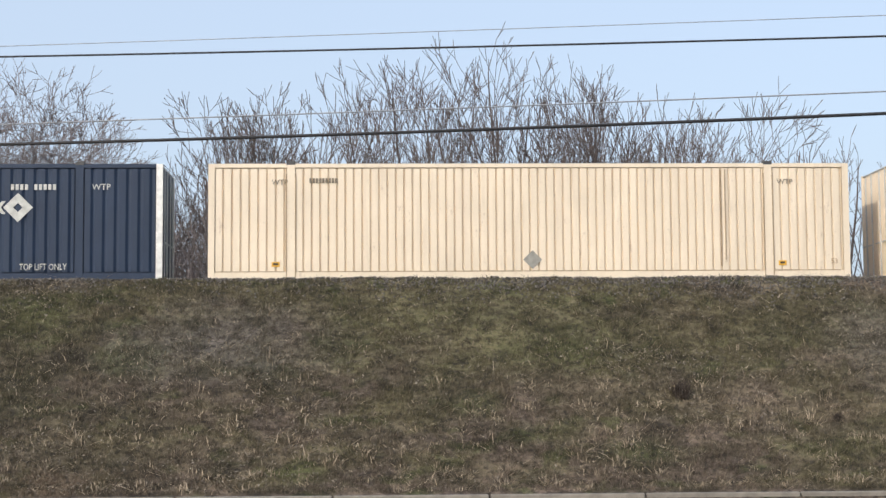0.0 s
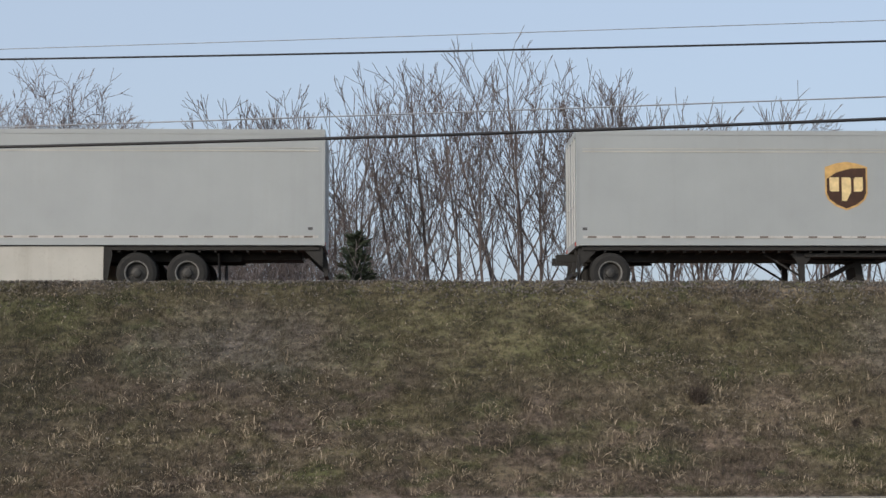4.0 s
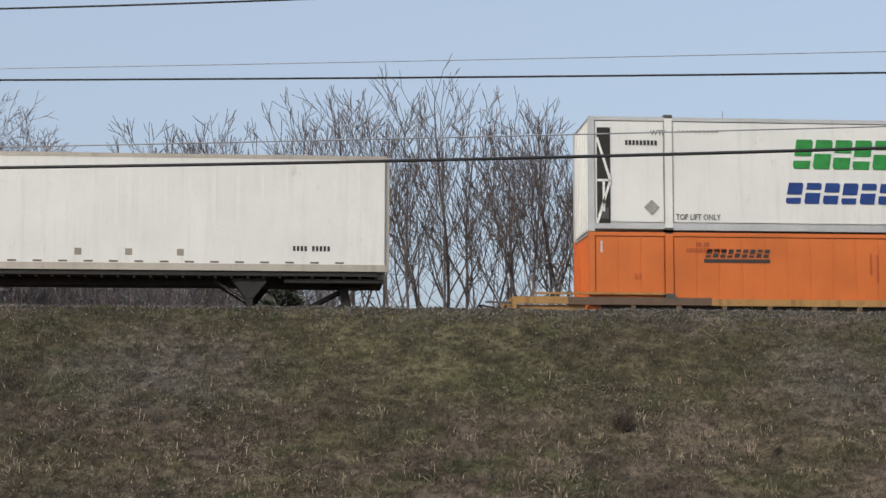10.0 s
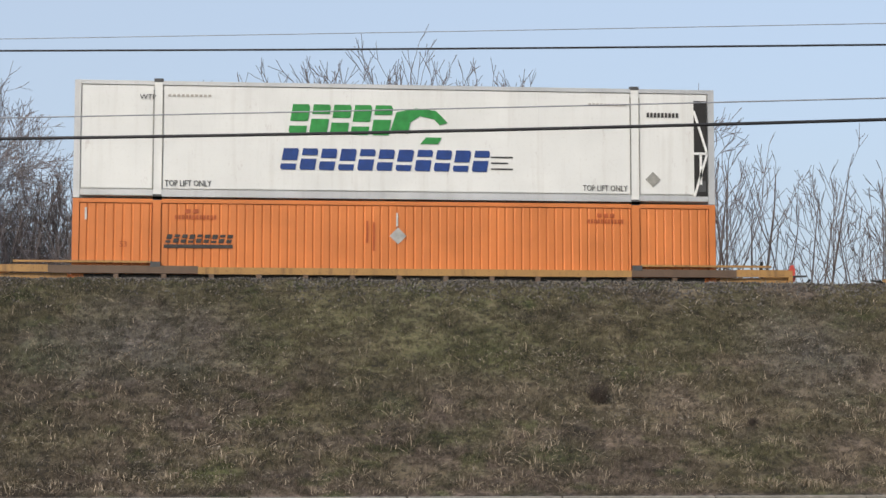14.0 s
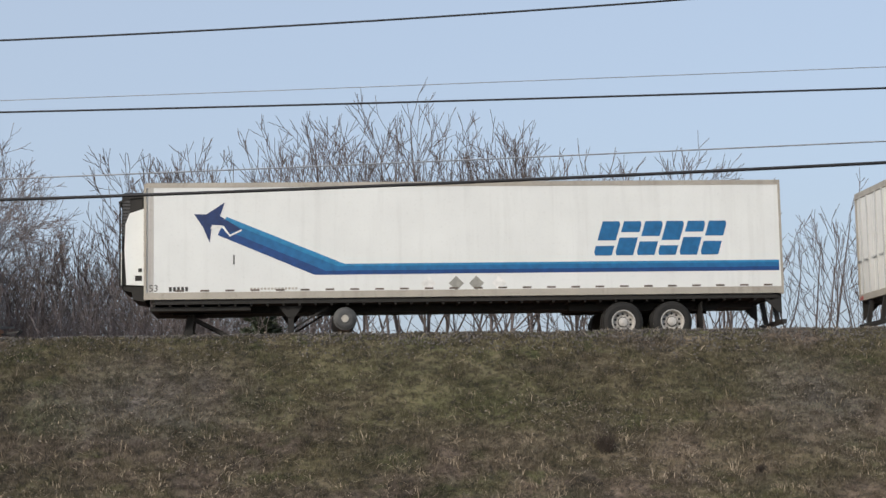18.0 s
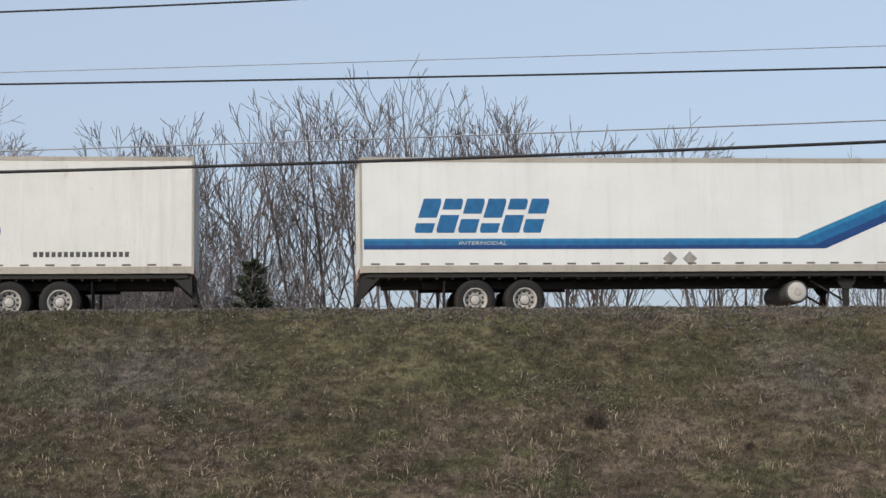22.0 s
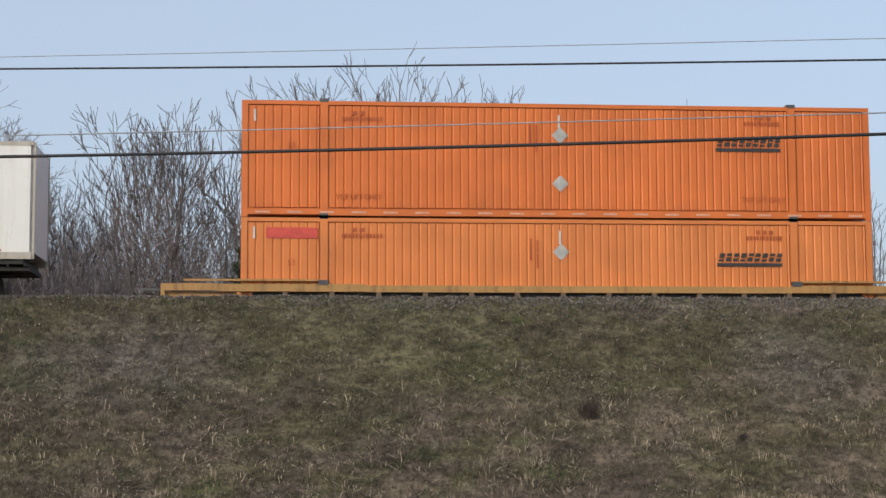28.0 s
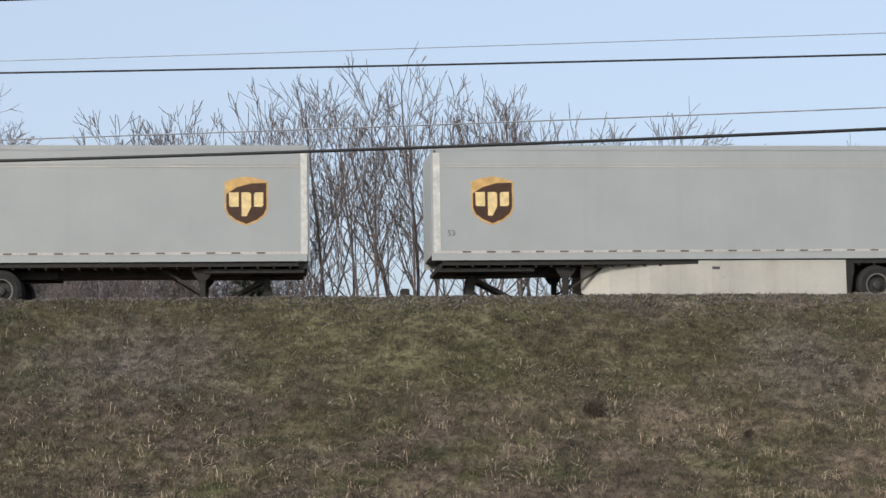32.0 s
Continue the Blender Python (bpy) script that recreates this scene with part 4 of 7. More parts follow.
def container(label, mat_name, L=16.15, H=2.95, style="fine", post=None, rods="R", white_post="", lift_mat=None, top=0.10, top_mat=None, group="intermodal containers"):
    """A 53-foot container with corner posts, lift posts, rails, ribbed or flat sides, a roof and door rods."""
    root = thing("shipping_container", label, "container", group)
    h = L / 2
    m = M[mat_name]
    pm = M[post] if post else m
    bm = bmesh.new()
    box(bm, -h + 0.05, h - 0.05, FACE + 0.07, HALF_W - 0.07, 0.06, H - 0.05)
    part("body", bm, m, root)
    pitch, groove, depth = {"fine": (0.212, 0.058, 0.048), "soft": (0.212, 0.07, 0.022), "wide": (0.285, 0.15, 0.042), "flat": (1.22, 0.02, 0.006), "panel": (0.59, 0.03, 0.01), "smooth": (2.4, 0.012, 0.004)}[style]
    lift = (-h + 2.06, h - 2.06)
    spans = ((-h + 0.185, lift[0] - 0.13), (lift[0] + 0.13, lift[1] - 0.13), (lift[1] + 0.13, h - 0.185))
    for y, inward in ((FACE + 0.012, 1), (HALF_W - 0.012, -1)):
        for a, b in spans:
            bm = bmesh.new()
            ribbed_wall(bm, a, b, 0.25, H - top - 0.025, y, inward, pitch, groove, depth)
            part("side_sheet", bm, m, root)
        o = -0.004 if inward > 0 else 0.004
        yy = sorted((y + o - 0.008 * inward, y + 0.09 * inward))
        for x in (-h, h - 0.16):
            part("corner_post", boxes((x, x + 0.16, *yy, 0.0, H)), M["white_tape"] if (white_post == "R" and x > 0) else pm, root)
        for x in lift:
            part("lift_post", boxes((x - 0.10, x + 0.10, *yy, 0.0, H - 0.02)), M[lift_mat] if lift_mat else pm, root)
            part("top_casting", boxes((x - 0.11, x + 0.11, yy[0] - 0.006, yy[1] + 0.1, H - 0.03, H + 0.06)), M["dark_grey"], root)
            part("bottom_casting", boxes((x - 0.11, x + 0.11, yy[0] - 0.006, yy[1] + 0.1, -0.03, 0.10)), M["dark_grey"], root)
        part("top_rail", boxes((-h + 0.162, lift[0] - 0.102, *yy, H - top, H), (lift[0] + 0.102, lift[1] - 0.102, *yy, H - top, H), (lift[1] + 0.102, h - 0.162, *yy, H - top, H)), M[top_mat] if top_mat else pm, root)
        part("bottom_rail", boxes((lift[0] + 0.102, lift[1] - 0.102, *yy, 0.045, 0.22), (-h + 0.162, lift[0] - 0.102, *yy, 0.07, 0.22), (lift[1] + 0.102, h - 0.162, *yy, 0.07, 0.22)), pm, root)
    part("roof", boxes((-h + 0.02, h - 0.02, FACE + 0.03, HALF_W - 0.03, H - 0.05, H - 0.015)), M["silver"], root)
    s = -1 if rods == "L" else 1
    lock_rods(root, s * (h - 0.05), 0.12, H - 0.12, s, mat_name)
    part("end_frame", boxes(*[tuple(sorted((-s * (h - 0.03), -s * (h - 0.055)))) + (y - 0.03, y + 0.03, 0.1, H - 0.08) for y in np.linspace(-1.1, 1.1, 9)]), m, root)
    return root


def px(L, u):
    """Position along a load from metres behind its left end."""
    return u - L / 2


L53 = 16.15


def cream(label, mat_name="cream", drips=((12.86, 2.45, 0.03), (12.98, 2.3, 0.02))):
    c = container(label, mat_name, style="fine", rods="L")
    f = lambda u: px(L53, u)
    decal(c, "placard", [diamond(f(8.1), 0.52, 0.235)], "placard", "grey diamond placard", side=FACE)
    lettering(c, "WTP", f(1.58), 2.42, 0.13, "olive_ink")
    decal(c, "marking", row_of_bars(f(2.52), 2.46, 0.72, 0.12, 9), "olive_ink")
    lettering(c, "WTP", f(14.32), 2.42, 0.13, "olive_ink")
    for u in (1.68, 14.42):
        decal(c, "tie_down_plate", [rect(f(u) - 0.1, 0.36, 0.2, 0.12)], "gold")
        decal(c, "tie_down_slot", [rect(f(u) - 0.06, 0.40, 0.12, 0.05)], "blk", out=0.01)
    lettering(c, "53", f(15.65), 0.40, 0.13, "cream_line")
    decal(c, "drip_stain", [rect(f(u), 2.80 - n, w, n) for u, n, w in drips], "cream_line" if mat_name == "cream" else "stain", "dark drip stains", out=0.014)
    # brown strips paint in the shadow between side sheet and bottom rail
    decal(c, "rail_shadow_line", [rect(f(0.2), 0.225, 1.7, 0.02), rect(f(2.25), 0.225, 11.6, 0.02), rect(f(14.3), 0.225, 1.6, 0.02)], "cream_line", "painted shadow line above the bottom rail", out=0.004)
    decal(c, "post_edge", [rect(f(u), 0.1, 0.02, 2.6) for u in (1.94, 2.16, 13.97, 14.19)], "cream_line", out=0.012)
    return c


def orange_box(label, mat_name="orange", style="fine", logo_u=2.45, logo_v=1.85, placards=(), top_words=True, seam=False, low_words=True, tape=False, patched=False):
    c = container(label, mat_name, style=style)
    f = lambda u: px(L53, u)
    decal(c, "logo", logo_blocks(f(logo_u), logo_v, 1.68, 0.21, 9, 0.06, 0.70), "blk", "dark lettered company mark as plain blocks")
    decal(c, "logo_bar", [rect(f(logo_u) - 0.03, logo_v - 0.13, 1.70, 0.09)], "blk")
    decal(c, "marking", row_of_bars(f(2.5), 2.45, 1.05, 0.10, 12) + row_of_bars(f(2.75), 2.60, 0.4, 0.10, 2), "faint_brown")
    decal(c, "marking", row_of_bars(f(12.85), 2.45, 0.95, 0.10, 11) + row_of_bars(f(13.1), 2.60, 0.5, 0.10, 3), "faint_brown")
    decal(c, "side_stencil", [rect(f(7.25), 1.9, 0.05, 0.55), rect(f(7.42), 1.7, 0.05, 0.72)], "faint_brown")
    lettering(c, "53", f(1.15), 1.75, 0.14, "faint_brown")
    if low_words:
        fit_words(c, "TOP LIFT ONLY", f(2.35), f(3.5), 0.46, 0.13, "faint_brown")
        fit_words(c, "TOP LIFT ONLY", f(12.75), f(13.9), 0.46, 0.13, "faint_brown")
    if tape:
        for k in range(20):
            decal(c, "reflective_tape", [rect(f(0.35 + 0.8 * k), 0.10, 0.36, 0.05)], "orange_tape")
    if patched:
        decal(c, "repair_patch", [rect(f(0.62), 2.43, 1.28, 0.27)], "red_patch", "red repair patch near the top")
    for v in placards:
        decal(c, "placard", [diamond(f(8.05), v, 0.215)], "placard_grey", "pale grey diamond placard")
    decal(c, "white_mark", [rect(f(0.30), 2.42, 0.05, 0.30), rect(f(8.0), 2.32, 0.05, 0.34)], "placard_white")
    if seam:
        decal(c, "side_seam", [rect(f(2.2 + 0.59 * k), 0.24, 0.05, 2.5) for k in range(21)] + [rect(f(0.9), 0.24, 0.05, 2.5), rect(f(1.65), 0.24, 0.05, 2.5)], "orange_seam", "yellowed side seams", out=0.008)
    return c


def csx_blue_box(label, shift=0.0):
    c = container(label, "csx_blue", style="wide")
    f = lambda u: px(L53, u + shift)
    # a narrow paler strip along every rib
    decal(c, "rib_edge", [rect(f(2.28 - shift + 0.2845 * k), 0.26, 0.035, 2.45) for k in range(41)] + [rect(f(0.35 - shift + 0.285 * k), 0.26, 0.035, 2.45) for k in range(5)] + [rect(f(14.40 - shift + 0.285 * k), 0.26, 0.035, 2.45) for k in range(5)], "csx_blue_hi", "paler rib edges", out=0.004)
    fit_words(c, "How tomorrow moves", f(4.05), f(7.79), 1.50, 0.19, "csx_yellow", 0.25)
    decal(c, "logo", [rect(f(8.06), 0.92, 0.14, 1.44), rect(f(8.202), 2.19, 0.20, 0.17), rect(f(8.202), 0.92, 0.20, 0.15), rect(f(11.83), 0.92, 0.14, 1.44), rect(f(11.63), 2.19, 0.198, 0.17), rect(f(11.63), 0.92, 0.198, 0.15)], "csx_yellow", "pale yellow square brackets")
    decal(c, "logo", logo_blocks(f(8.81), 1.34, 2.6, 0.88, 3, 0.0, 0.9, 0.2), "csx_yellow", "pale yellow company mark as plain blocks")
    fit_words(c, "INTERMODAL", f(8.95), f(11.3), 1.06, 0.20, "csx_yellow")
    decal(c, "logo_dot", [disc(f(u), 0.76, 0.12) for u in (8.57, 8.97, 11.05, 11.45)], "csx_yellow")
    decal(c, "marking", row_of_bars(f(12.25), 2.28, 1.55, 0.14, 11, skip=(4,)), "placard_white")
    decal(c, "marking", row_of_bars(f(7.4), 2.50, 1.4, 0.06, 14), "placard_white")
    lettering(c, "53", f(1.05), 0.62, 0.19, "placard_white")
    lettering(c, "06", f(2.5), 0.60, 0.16, "placard_white")
    return c


def csx_white_box(label):
    c = container(label, "offwhite", style="wide")
    f = lambda u: px(L53, u)
    decal(c, "logo", logo_blocks(f(2.47), 1.80, 2.7, 0.78, 3, 0.0, 0.9, 0.2), "csx_logo", "blue company mark as plain blocks")
    fit_words(c, "INTERMODAL", f(2.63), f(5.02), 1.40, 0.21, "dark_grey")
    lettering(c, "53", f(0.95), 0.72, 0.16, "faint")
    decal(c, "marking", row_of_bars(f(7.3), 2.56, 1.3, 0.07, 14) + row_of_bars(f(12.2), 2.48, 1.5, 0.12, 10), "faint")
    rng = random.Random(9)
    decal(c, "rust_spot", [rect(f(rng.uniform(0.3, 15.8)), rng.uniform(0.25, 2.3), rng.uniform(0.02, 0.06), rng.uniform(0.08, 0.3)) for k in range(26)], "rust", "rust scars on the ribs", out=0.004)
    return c


def tiger_box(label, nose="L"):
    c = container(label, "white_old", style="smooth", rods="R" if nose == "L" else "L", post="silver", lift_mat="white_old")
    decal(c, "post_edge", [rect(px(L53, u), 0.22, 0.018, 2.5) for u in (1.94, 2.16, 13.97, 14.19)], "placard", out=0.013)
    f = lambda u: px(L53, u)
    s = -1 if nose == "L" else 1
    decal(c, "logo", logo_blocks(f(5.28), 1.66, 2.6, 0.76, 5, 0.12, 0.85), "green_ink", "green upper company mark as plain blocks")
    decal(c, "logo_animal", [[(f(7.85), 1.78), (f(8.0), 2.25), (f(8.5), 2.36), (f(9.0), 2.30), (f(9.3), 2.0), (f(9.1), 1.93), (f(8.95), 2.08), (f(8.6), 2.16), (f(8.35), 2.0), (f(8.3), 1.7)],
                                   [(f(8.6), 1.45), (f(8.75), 1.62), (f(9.15), 1.62), (f(9.05), 1.45)]], "green_ink", "green outline emblem")
    decal(c, "logo", logo_blocks(f(5.08), 0.76, 5.3, 0.54, 11, 0.10, 0.80), "blue_ink", "blue lower company mark as plain blocks")
    decal(c, "speed_line", [rect(f(10.4), 0.82 + 0.15 * k, 0.55 - 0.12 * (k % 2), 0.035) for k in range(3)], "blk")
    for u in (2.24, 12.74):
        fit_words(c, "TOP LIFT ONLY", f(u), f(u + 1.15), 0.31, 0.15, "blk")
    lettering(c, "WTP", f(1.6), 2.48, 0.13, "blk")
    decal(c, "marking", row_of_bars(f(14.4 if s > 0 else 0.95), 2.22, 0.85, 0.12, 9), "blk")
    decal(c, "marking", row_of_bars(f(2.3), 2.56, 1.1, 0.06, 10) + row_of_bars(f(12.9), 2.50, 1.0, 0.06, 10), "faint")
    decal(c, "placard", [diamond(f(14.55 if s > 0 else 1.62), 0.62, 0.2)], "placard", "grey diamond placard")
    u0 = 15.62 if s > 0 else 0.22
    decal(c, "nose_recess", [rect(f(u0), 0.20, 0.34, 2.46)], "black_steel", "dark open equipment bay", out=0.007)
    bm = bmesh.new()
    y = FACE - 0.016
    for p, q in (((u0, 0.2), (u0 + 0.34, 1.3)), ((u0 + 0.34, 1.3), (u0, 2.4)), ((u0, 1.3), (u0 + 0.34, 1.3)), ((u0 + 0.17, 1.3), (u0 + 0.17, 0.5))):
        bar(bm, (f(p[0]), y, p[1]), (f(q[0]), y, q[1]), 0.06, 0.02)
    part("bay_brace", bm, M["white_tape"], c, "white crossed bracing")
    part("bay_unit", boxes((f(u0 + 0.05), f(u0 + 0.30), FACE - 0.014, FACE, 0.32, 0.6)), M["dark_grey"], c)
    return c


def hunt_box(label):
    c = container(label, "white_old", style="flat", post="white_old", top=0.17, top_mat="grey_rail")
    decal(c, "sill_line", [rect(px(L53, 0.17), 0.047, L53 - 0.34, 0.045)], "grey_rail", "grimy bottom edge", out=0.012)
    decal(c, "corner_edge", [rect(px(L53, L53 - 0.20), 0.02, 0.17, 2.9)], "grey_rail", "grey rear corner edge", out=0.010)
    f = lambda u: px(L53, u)
    decal(c, "side_post", [rect(f(u), 0.22, 0.035, 2.5) for u in [2.45 + 1.215 * k for k in range(10)] + [1.1, 15.05]], "post_dark", "riveted side posts", out=0.012)
    decal(c, "sign_panel", [rect(f(9.74), 1.97, 3.68, 0.52)], "sign_yellow", "yellow name panel", out=0.014)
    decal(c, "logo", logo_blocks(f(10.52), 2.10, 2.16, 0.30, 6, 0.0, 0.80), "blk", "dark lettered company mark as plain blocks", out=0.018)
    decal(c, "logo", [[(f(9.7), 2.02), (f(10.2), 2.02), (f(9.95), 2.25)], [(f(12.6), 2.46), (f(13.15), 2.46), (f(12.95), 2.25)]], "gold", "darker scroll ends", out=0.018)
    for u in (2.26, 12.64):
        fit_words(c, "TOP LIFT ONLY", f(u), f(u + 1.14), 0.20, 0.15, "blk")
    decal(c, "rub_bar", [rect(f(0.35 + 1.215 * k), 0.14, 0.55, 0.035) for k in range(13)], "dark_tape", out=0.009)
    decal(c, "vent_cap", [disc(f(u), v, 0.075, 12) for u, v in ((0.65, 0.9), (0.7, 1.9), (2.25, 1.2), (2.3, 1.95), (4.4, 1.15), (6.9, 1.15), (8.1, 1.15), (9.4, 1.15))], "post_grey", out=0.012)
    decal(c, "marking", row_of_bars(f(1.1), 2.36, 0.8, 0.08, 8) + row_of_bars(f(4.1), 2.45, 0.6, 0.05, 6) + row_of_bars(f(13.7), 2.2, 0.8, 0.08, 8), "faint")
    decal(c, "plate", [rect(f(0.15), 0.55, 0.22, 0.2)], "rust")
    for u in (2.06, L53 - 2.06):
        decal(c, "rust_streak", [rect(f(u) - 0.01, 0.49, 0.02, 0.9), rect(f(u) - 0.04, 0.20, 0.06, 0.28)], "rust", "rust run on the lift post", out=0.014)
        decal(c, "post_edge", [rect(f(u) - 0.125, 0.22, 0.03, 2.45), rect(f(u) + 0.10, 0.22, 0.035, 2.45), rect(f(u) + 0.36, 0.22, 0.03, 2.45)], "grey_rail", out=0.013)
        decal(c, "caution_band", [rect(f(u) - 0.42 + 0.07 * k, 2.68, 0.045, 0.13) for k in range(5)] + [rect(f(u) + 0.13 + 0.07 * k, 2.68, 0.045, 0.13) for k in range(5)], "placard_white", "white dashes beside the lift post", out=0.014)
    return c


def navy_box(label):
    c = container(label, "navy", style="wide", white_post="R")
    f = lambda u: px(L53, u)
    fit_words(c, "TOP LIFT ONLY", f(12.63), f(13.8), 0.30, 0.16, "placard_white")
    lettering(c, "WTP", f(14.4), 2.30, 0.15, "placard_white")
    decal(c, "marking", row_of_bars(f(12.4), 2.30, 1.15, 0.14, 10, skip=(4,)), "placard_white")
    x, z = f(12.58), 1.86
    decal(c, "logo", [diamond(x + a, z + b, 0.125) for a, b in ((-0.24, 0), (0.24, 0), (0, 0.24), (0, -0.24), (-0.12, 0.12), (0.12, 0.12), (-0.12, -0.12), (0.12, -0.12))], "placard_white", "white diamond emblem of small squares")
    decal(c, "logo_arrow", [[(x - 0.42, z), (x - 0.30, z + 0.16), (x - 0.40, z + 0.16), (x - 0.54, z), (x - 0.40, z - 0.16), (x - 0.30, z - 0.16)]], "placard_white")
    return c


# ---- highway trailers ----
BOX_Z = 1.21


def trailer(label, L, rear, mat_name, rail="silver", H=2.92, wheels=(2.95, 4.2), rim="rim_grey", land=4.0, reefer="", skirt=None, tank=0.0, tank_mat="rim_white", posts=0.0, post_mat="", post_u0=0.62, tape="red", top_band=0.10, doors="white_old", hang=True, low_rail="", gusset=(0.30, 0.76), bent=False):
    """A box trailer on its tyres. u runs from the rear end; rear tells which end that is."""
    root = thing("highway_trailer", label, "trailer", "highway trailers")
    sx = 1 if rear == "L" else -1
    f = lambda u: sx * (u - L / 2)
    rng2 = lambda u0, u1: tuple(sorted((f(u0), f(u1))))
    z0, z1 = BOX_Z, BOX_Z + H
    m = M[mat_name]
    bm = bmesh.new()
    box(bm, *rng2(0.06, L), FACE, HALF_W, z0 + 0.16, z1 - top_band)
    bmesh.ops.bevel(bm, geom=[e for e in bm.edges if abs((e.verts[0].co - e.verts[1].co).normalized().z) > 0.9 and abs(e.verts[0].co.x - f(L)) < 0.01], offset=0.10, segments=3, affect="EDGES")
    part("body", bm, m, root)
    part("roof", boxes((*rng2(0.03, L - 0.05), FACE + 0.03, HALF_W - 0.03, z1 - 0.06, z1 - 0.005)), M["silver"], root)
    for y in (FACE, HALF_W):
        s = -1 if y < 0 else 1
        yy = tuple(sorted((y + s * 0.010, y - s * 0.06)))
        part("top_rail", boxes((*rng2(0.06, L - 0.04), *yy, z1 - top_band, z1)), M[rail], root)
        part("bottom_rail", boxes((*rng2(0.06, L - 0.04), *yy, z0, z0 + 0.17)), M[low_rail or rail], root)
        part("rear_post", boxes((*rng2(0.0, 0.058), *yy, z0 - 0.02, z1)), M[rail], root)
        part("nose_post", boxes((*rng2(L - 0.038, L + 0.02), yy[0] + 0.03, yy[1] - 0.0, z0, z1 - 0.02)), M[rail], root)
    part("rear_header", boxes((*rng2(0.0, 0.1), FACE + 0.06, HALF_W - 0.06, z1 - 0.16, z1)), M[rail], root)
    part("rear_sill", boxes((*rng2(0.0, 0.1), FACE + 0.06, HALF_W - 0.06, z0 - 0.02, z0 + 0.15)), M[rail], root)
    lock_rods(root, f(0.055), z0 + 0.16, z1 - 0.17, -sx, doors)
    # side seams or posts
    if posts:
        me = mesh_of("side_post", boxes((-0.04, 0.04, -0.004, 0.0, z0 + 0.18, z1 - top_band - 0.01)), M[post_mat] if post_mat else m)
        for k in range(int((L - 0.2 - post_u0) / posts) + 1):
            for y, turn in ((FACE, 0), (HALF_W, 180)):
                o = part("side_post", me, None, root)
                o.matrix_basis = pose(f(post_u0 + posts * k), y, 0, 0, 0, turn)
    if tape:
        k = int((L - 0.4) / 0.62)
        dash = [rect(f(0.4 + 0.62 * i) - 0.12, z0 + 0.19, 0.22, 0.042) for i in range(k)]
        tape_ob = decal(root, "reflective_tape", dash, "red_tape" if tape == "red" else "dark_tape", "red reflective dashes" if tape == "red" else "dark dashes", out=0.012)
        tagged(tape_ob, kind="stuff")
        if tape == "red" and mat_name == "white":
            tagged(decal(root, "reflective_tape", [rect(f(0.4 + 0.62 * i) - 0.30, z0 + 0.19, 0.17, 0.04) for i in range(k)], "white_tape", "white reflective dashes", out=0.012), kind="stuff")
    # underneath
    bm = bmesh.new()
    box(bm, *rng2(0.15, L - 0.25), -1.24, 1.24, z0 - 0.12, z0 - 0.005)
    box(bm, *rng2(0.6, L - 0.3), -0.5, 0.5, z0 - 0.30, z0 - 0.12)
    for k in range(int(L / 0.4)):
        box(bm, *rng2(0.3 + 0.4 * k, 0.36 + 0.4 * k), -1.2, 1.2, z0 - 0.17, z0 - 0.09)
    tagged(part("underframe", bm, M["black_steel"], root), kind="stuff")
    part("coupler_plate", boxes((*rng2(L - 2.6, L - 0.12), -1.1, 1.1, z0 - 0.27, z0 - 0.171)), M["black_steel"], root)
    w0, w1 = wheels[0], wheels[-1]
    bm = boxes((*rng2(w0 - 1.3, w1 + 1.3), -0.62, -0.5, z0 - 0.36, z0 - 0.171), (*rng2(w0 - 1.3, w1 + 1.3), 0.5, 0.62, z0 - 0.36, z0 - 0.171))
    for u in wheels:
        box(bm, *rng2(u - 0.07, u + 0.07), -1.0, 1.0, 0.45, 0.59)
        box(bm, *rng2(u - 0.30, u - 0.16), -0.6, -0.45, 0.45, 0.9)
        box(bm, *rng2(u - 0.30, u - 0.16), 0.45, 0.6, 0.45, 0.9)
    part("axle_slider", bm, M["black_steel"], root)
    for u in wheels:
        road_wheel(root, f(u), rim)
    for s in (-1, 1):
        bm = bmesh.new()
        box(bm, *rng2(w0 - 0.78, w0 - 0.765), *sorted((s * 0.62, s * 1.22)), 0.25, z0 - 0.2)
        part("mudflap", bm, M["tyre"], root)
        lx = L - land
        bm = boxes((*rng2(lx - 0.07, lx + 0.07), s * 0.95 - 0.07, s * 0.95 + 0.07, 0.30, z0 - 0.17), (*rng2(lx - 0.14, lx + 0.14), s * 0.95 - 0.14, s * 0.95 + 0.14, 0.24, 0.30))
        leg = part("landing_leg", bm, M["black_steel"], root)
        bm = bmesh.new()
        prism(bm, [(f(lx - gusset[0]), z0 - 0.17), (f(lx + gusset[0]), z0 - 0.17), (f(lx + 0.10), gusset[1]), (f(lx - 0.10), gusset[1])], s * 1.03, s * 1.045)
        part("gusset", bm, M["black_steel"], leg)
        bm = bmesh.new()
        bar(bm, (f(lx), s * 0.9, 0.45), (f(lx - 0.95), s * 0.9, z0 - 0.18), 0.05)
        part("leg_brace", bm, M["black_steel"], leg)
    # rear impact guard
    bm = bmesh.new()
    for s in (-1, 1):
        bar(bm, (f(0.1), s * 0.55, z0), (f(-0.02), s * 0.55, 0.52), 0.11)
    box(bm, *rng2(-0.08, 0.03), -1.15, 1.15, 0.44, 0.55)
    if hang:
        for s in (-1, 1):
            prism(bm, [(f(0.05), z0 - 0.02), (f(0.62), z0 - 0.02), (f(0.22), 0.80), (f(0.05), 0.66)], s * 1.20, s * 1.16)
    part("rear_guard", bm, M["black_steel"], root)
    for s in (-1, 1):
        part("tail_lamp", boxes((*rng2(-0.02, 0.0), s * 1.05 - 0.1, s * 1.05 + 0.1, z0 - 0.0, z0 + 0.09)), M["red_tape"], root)
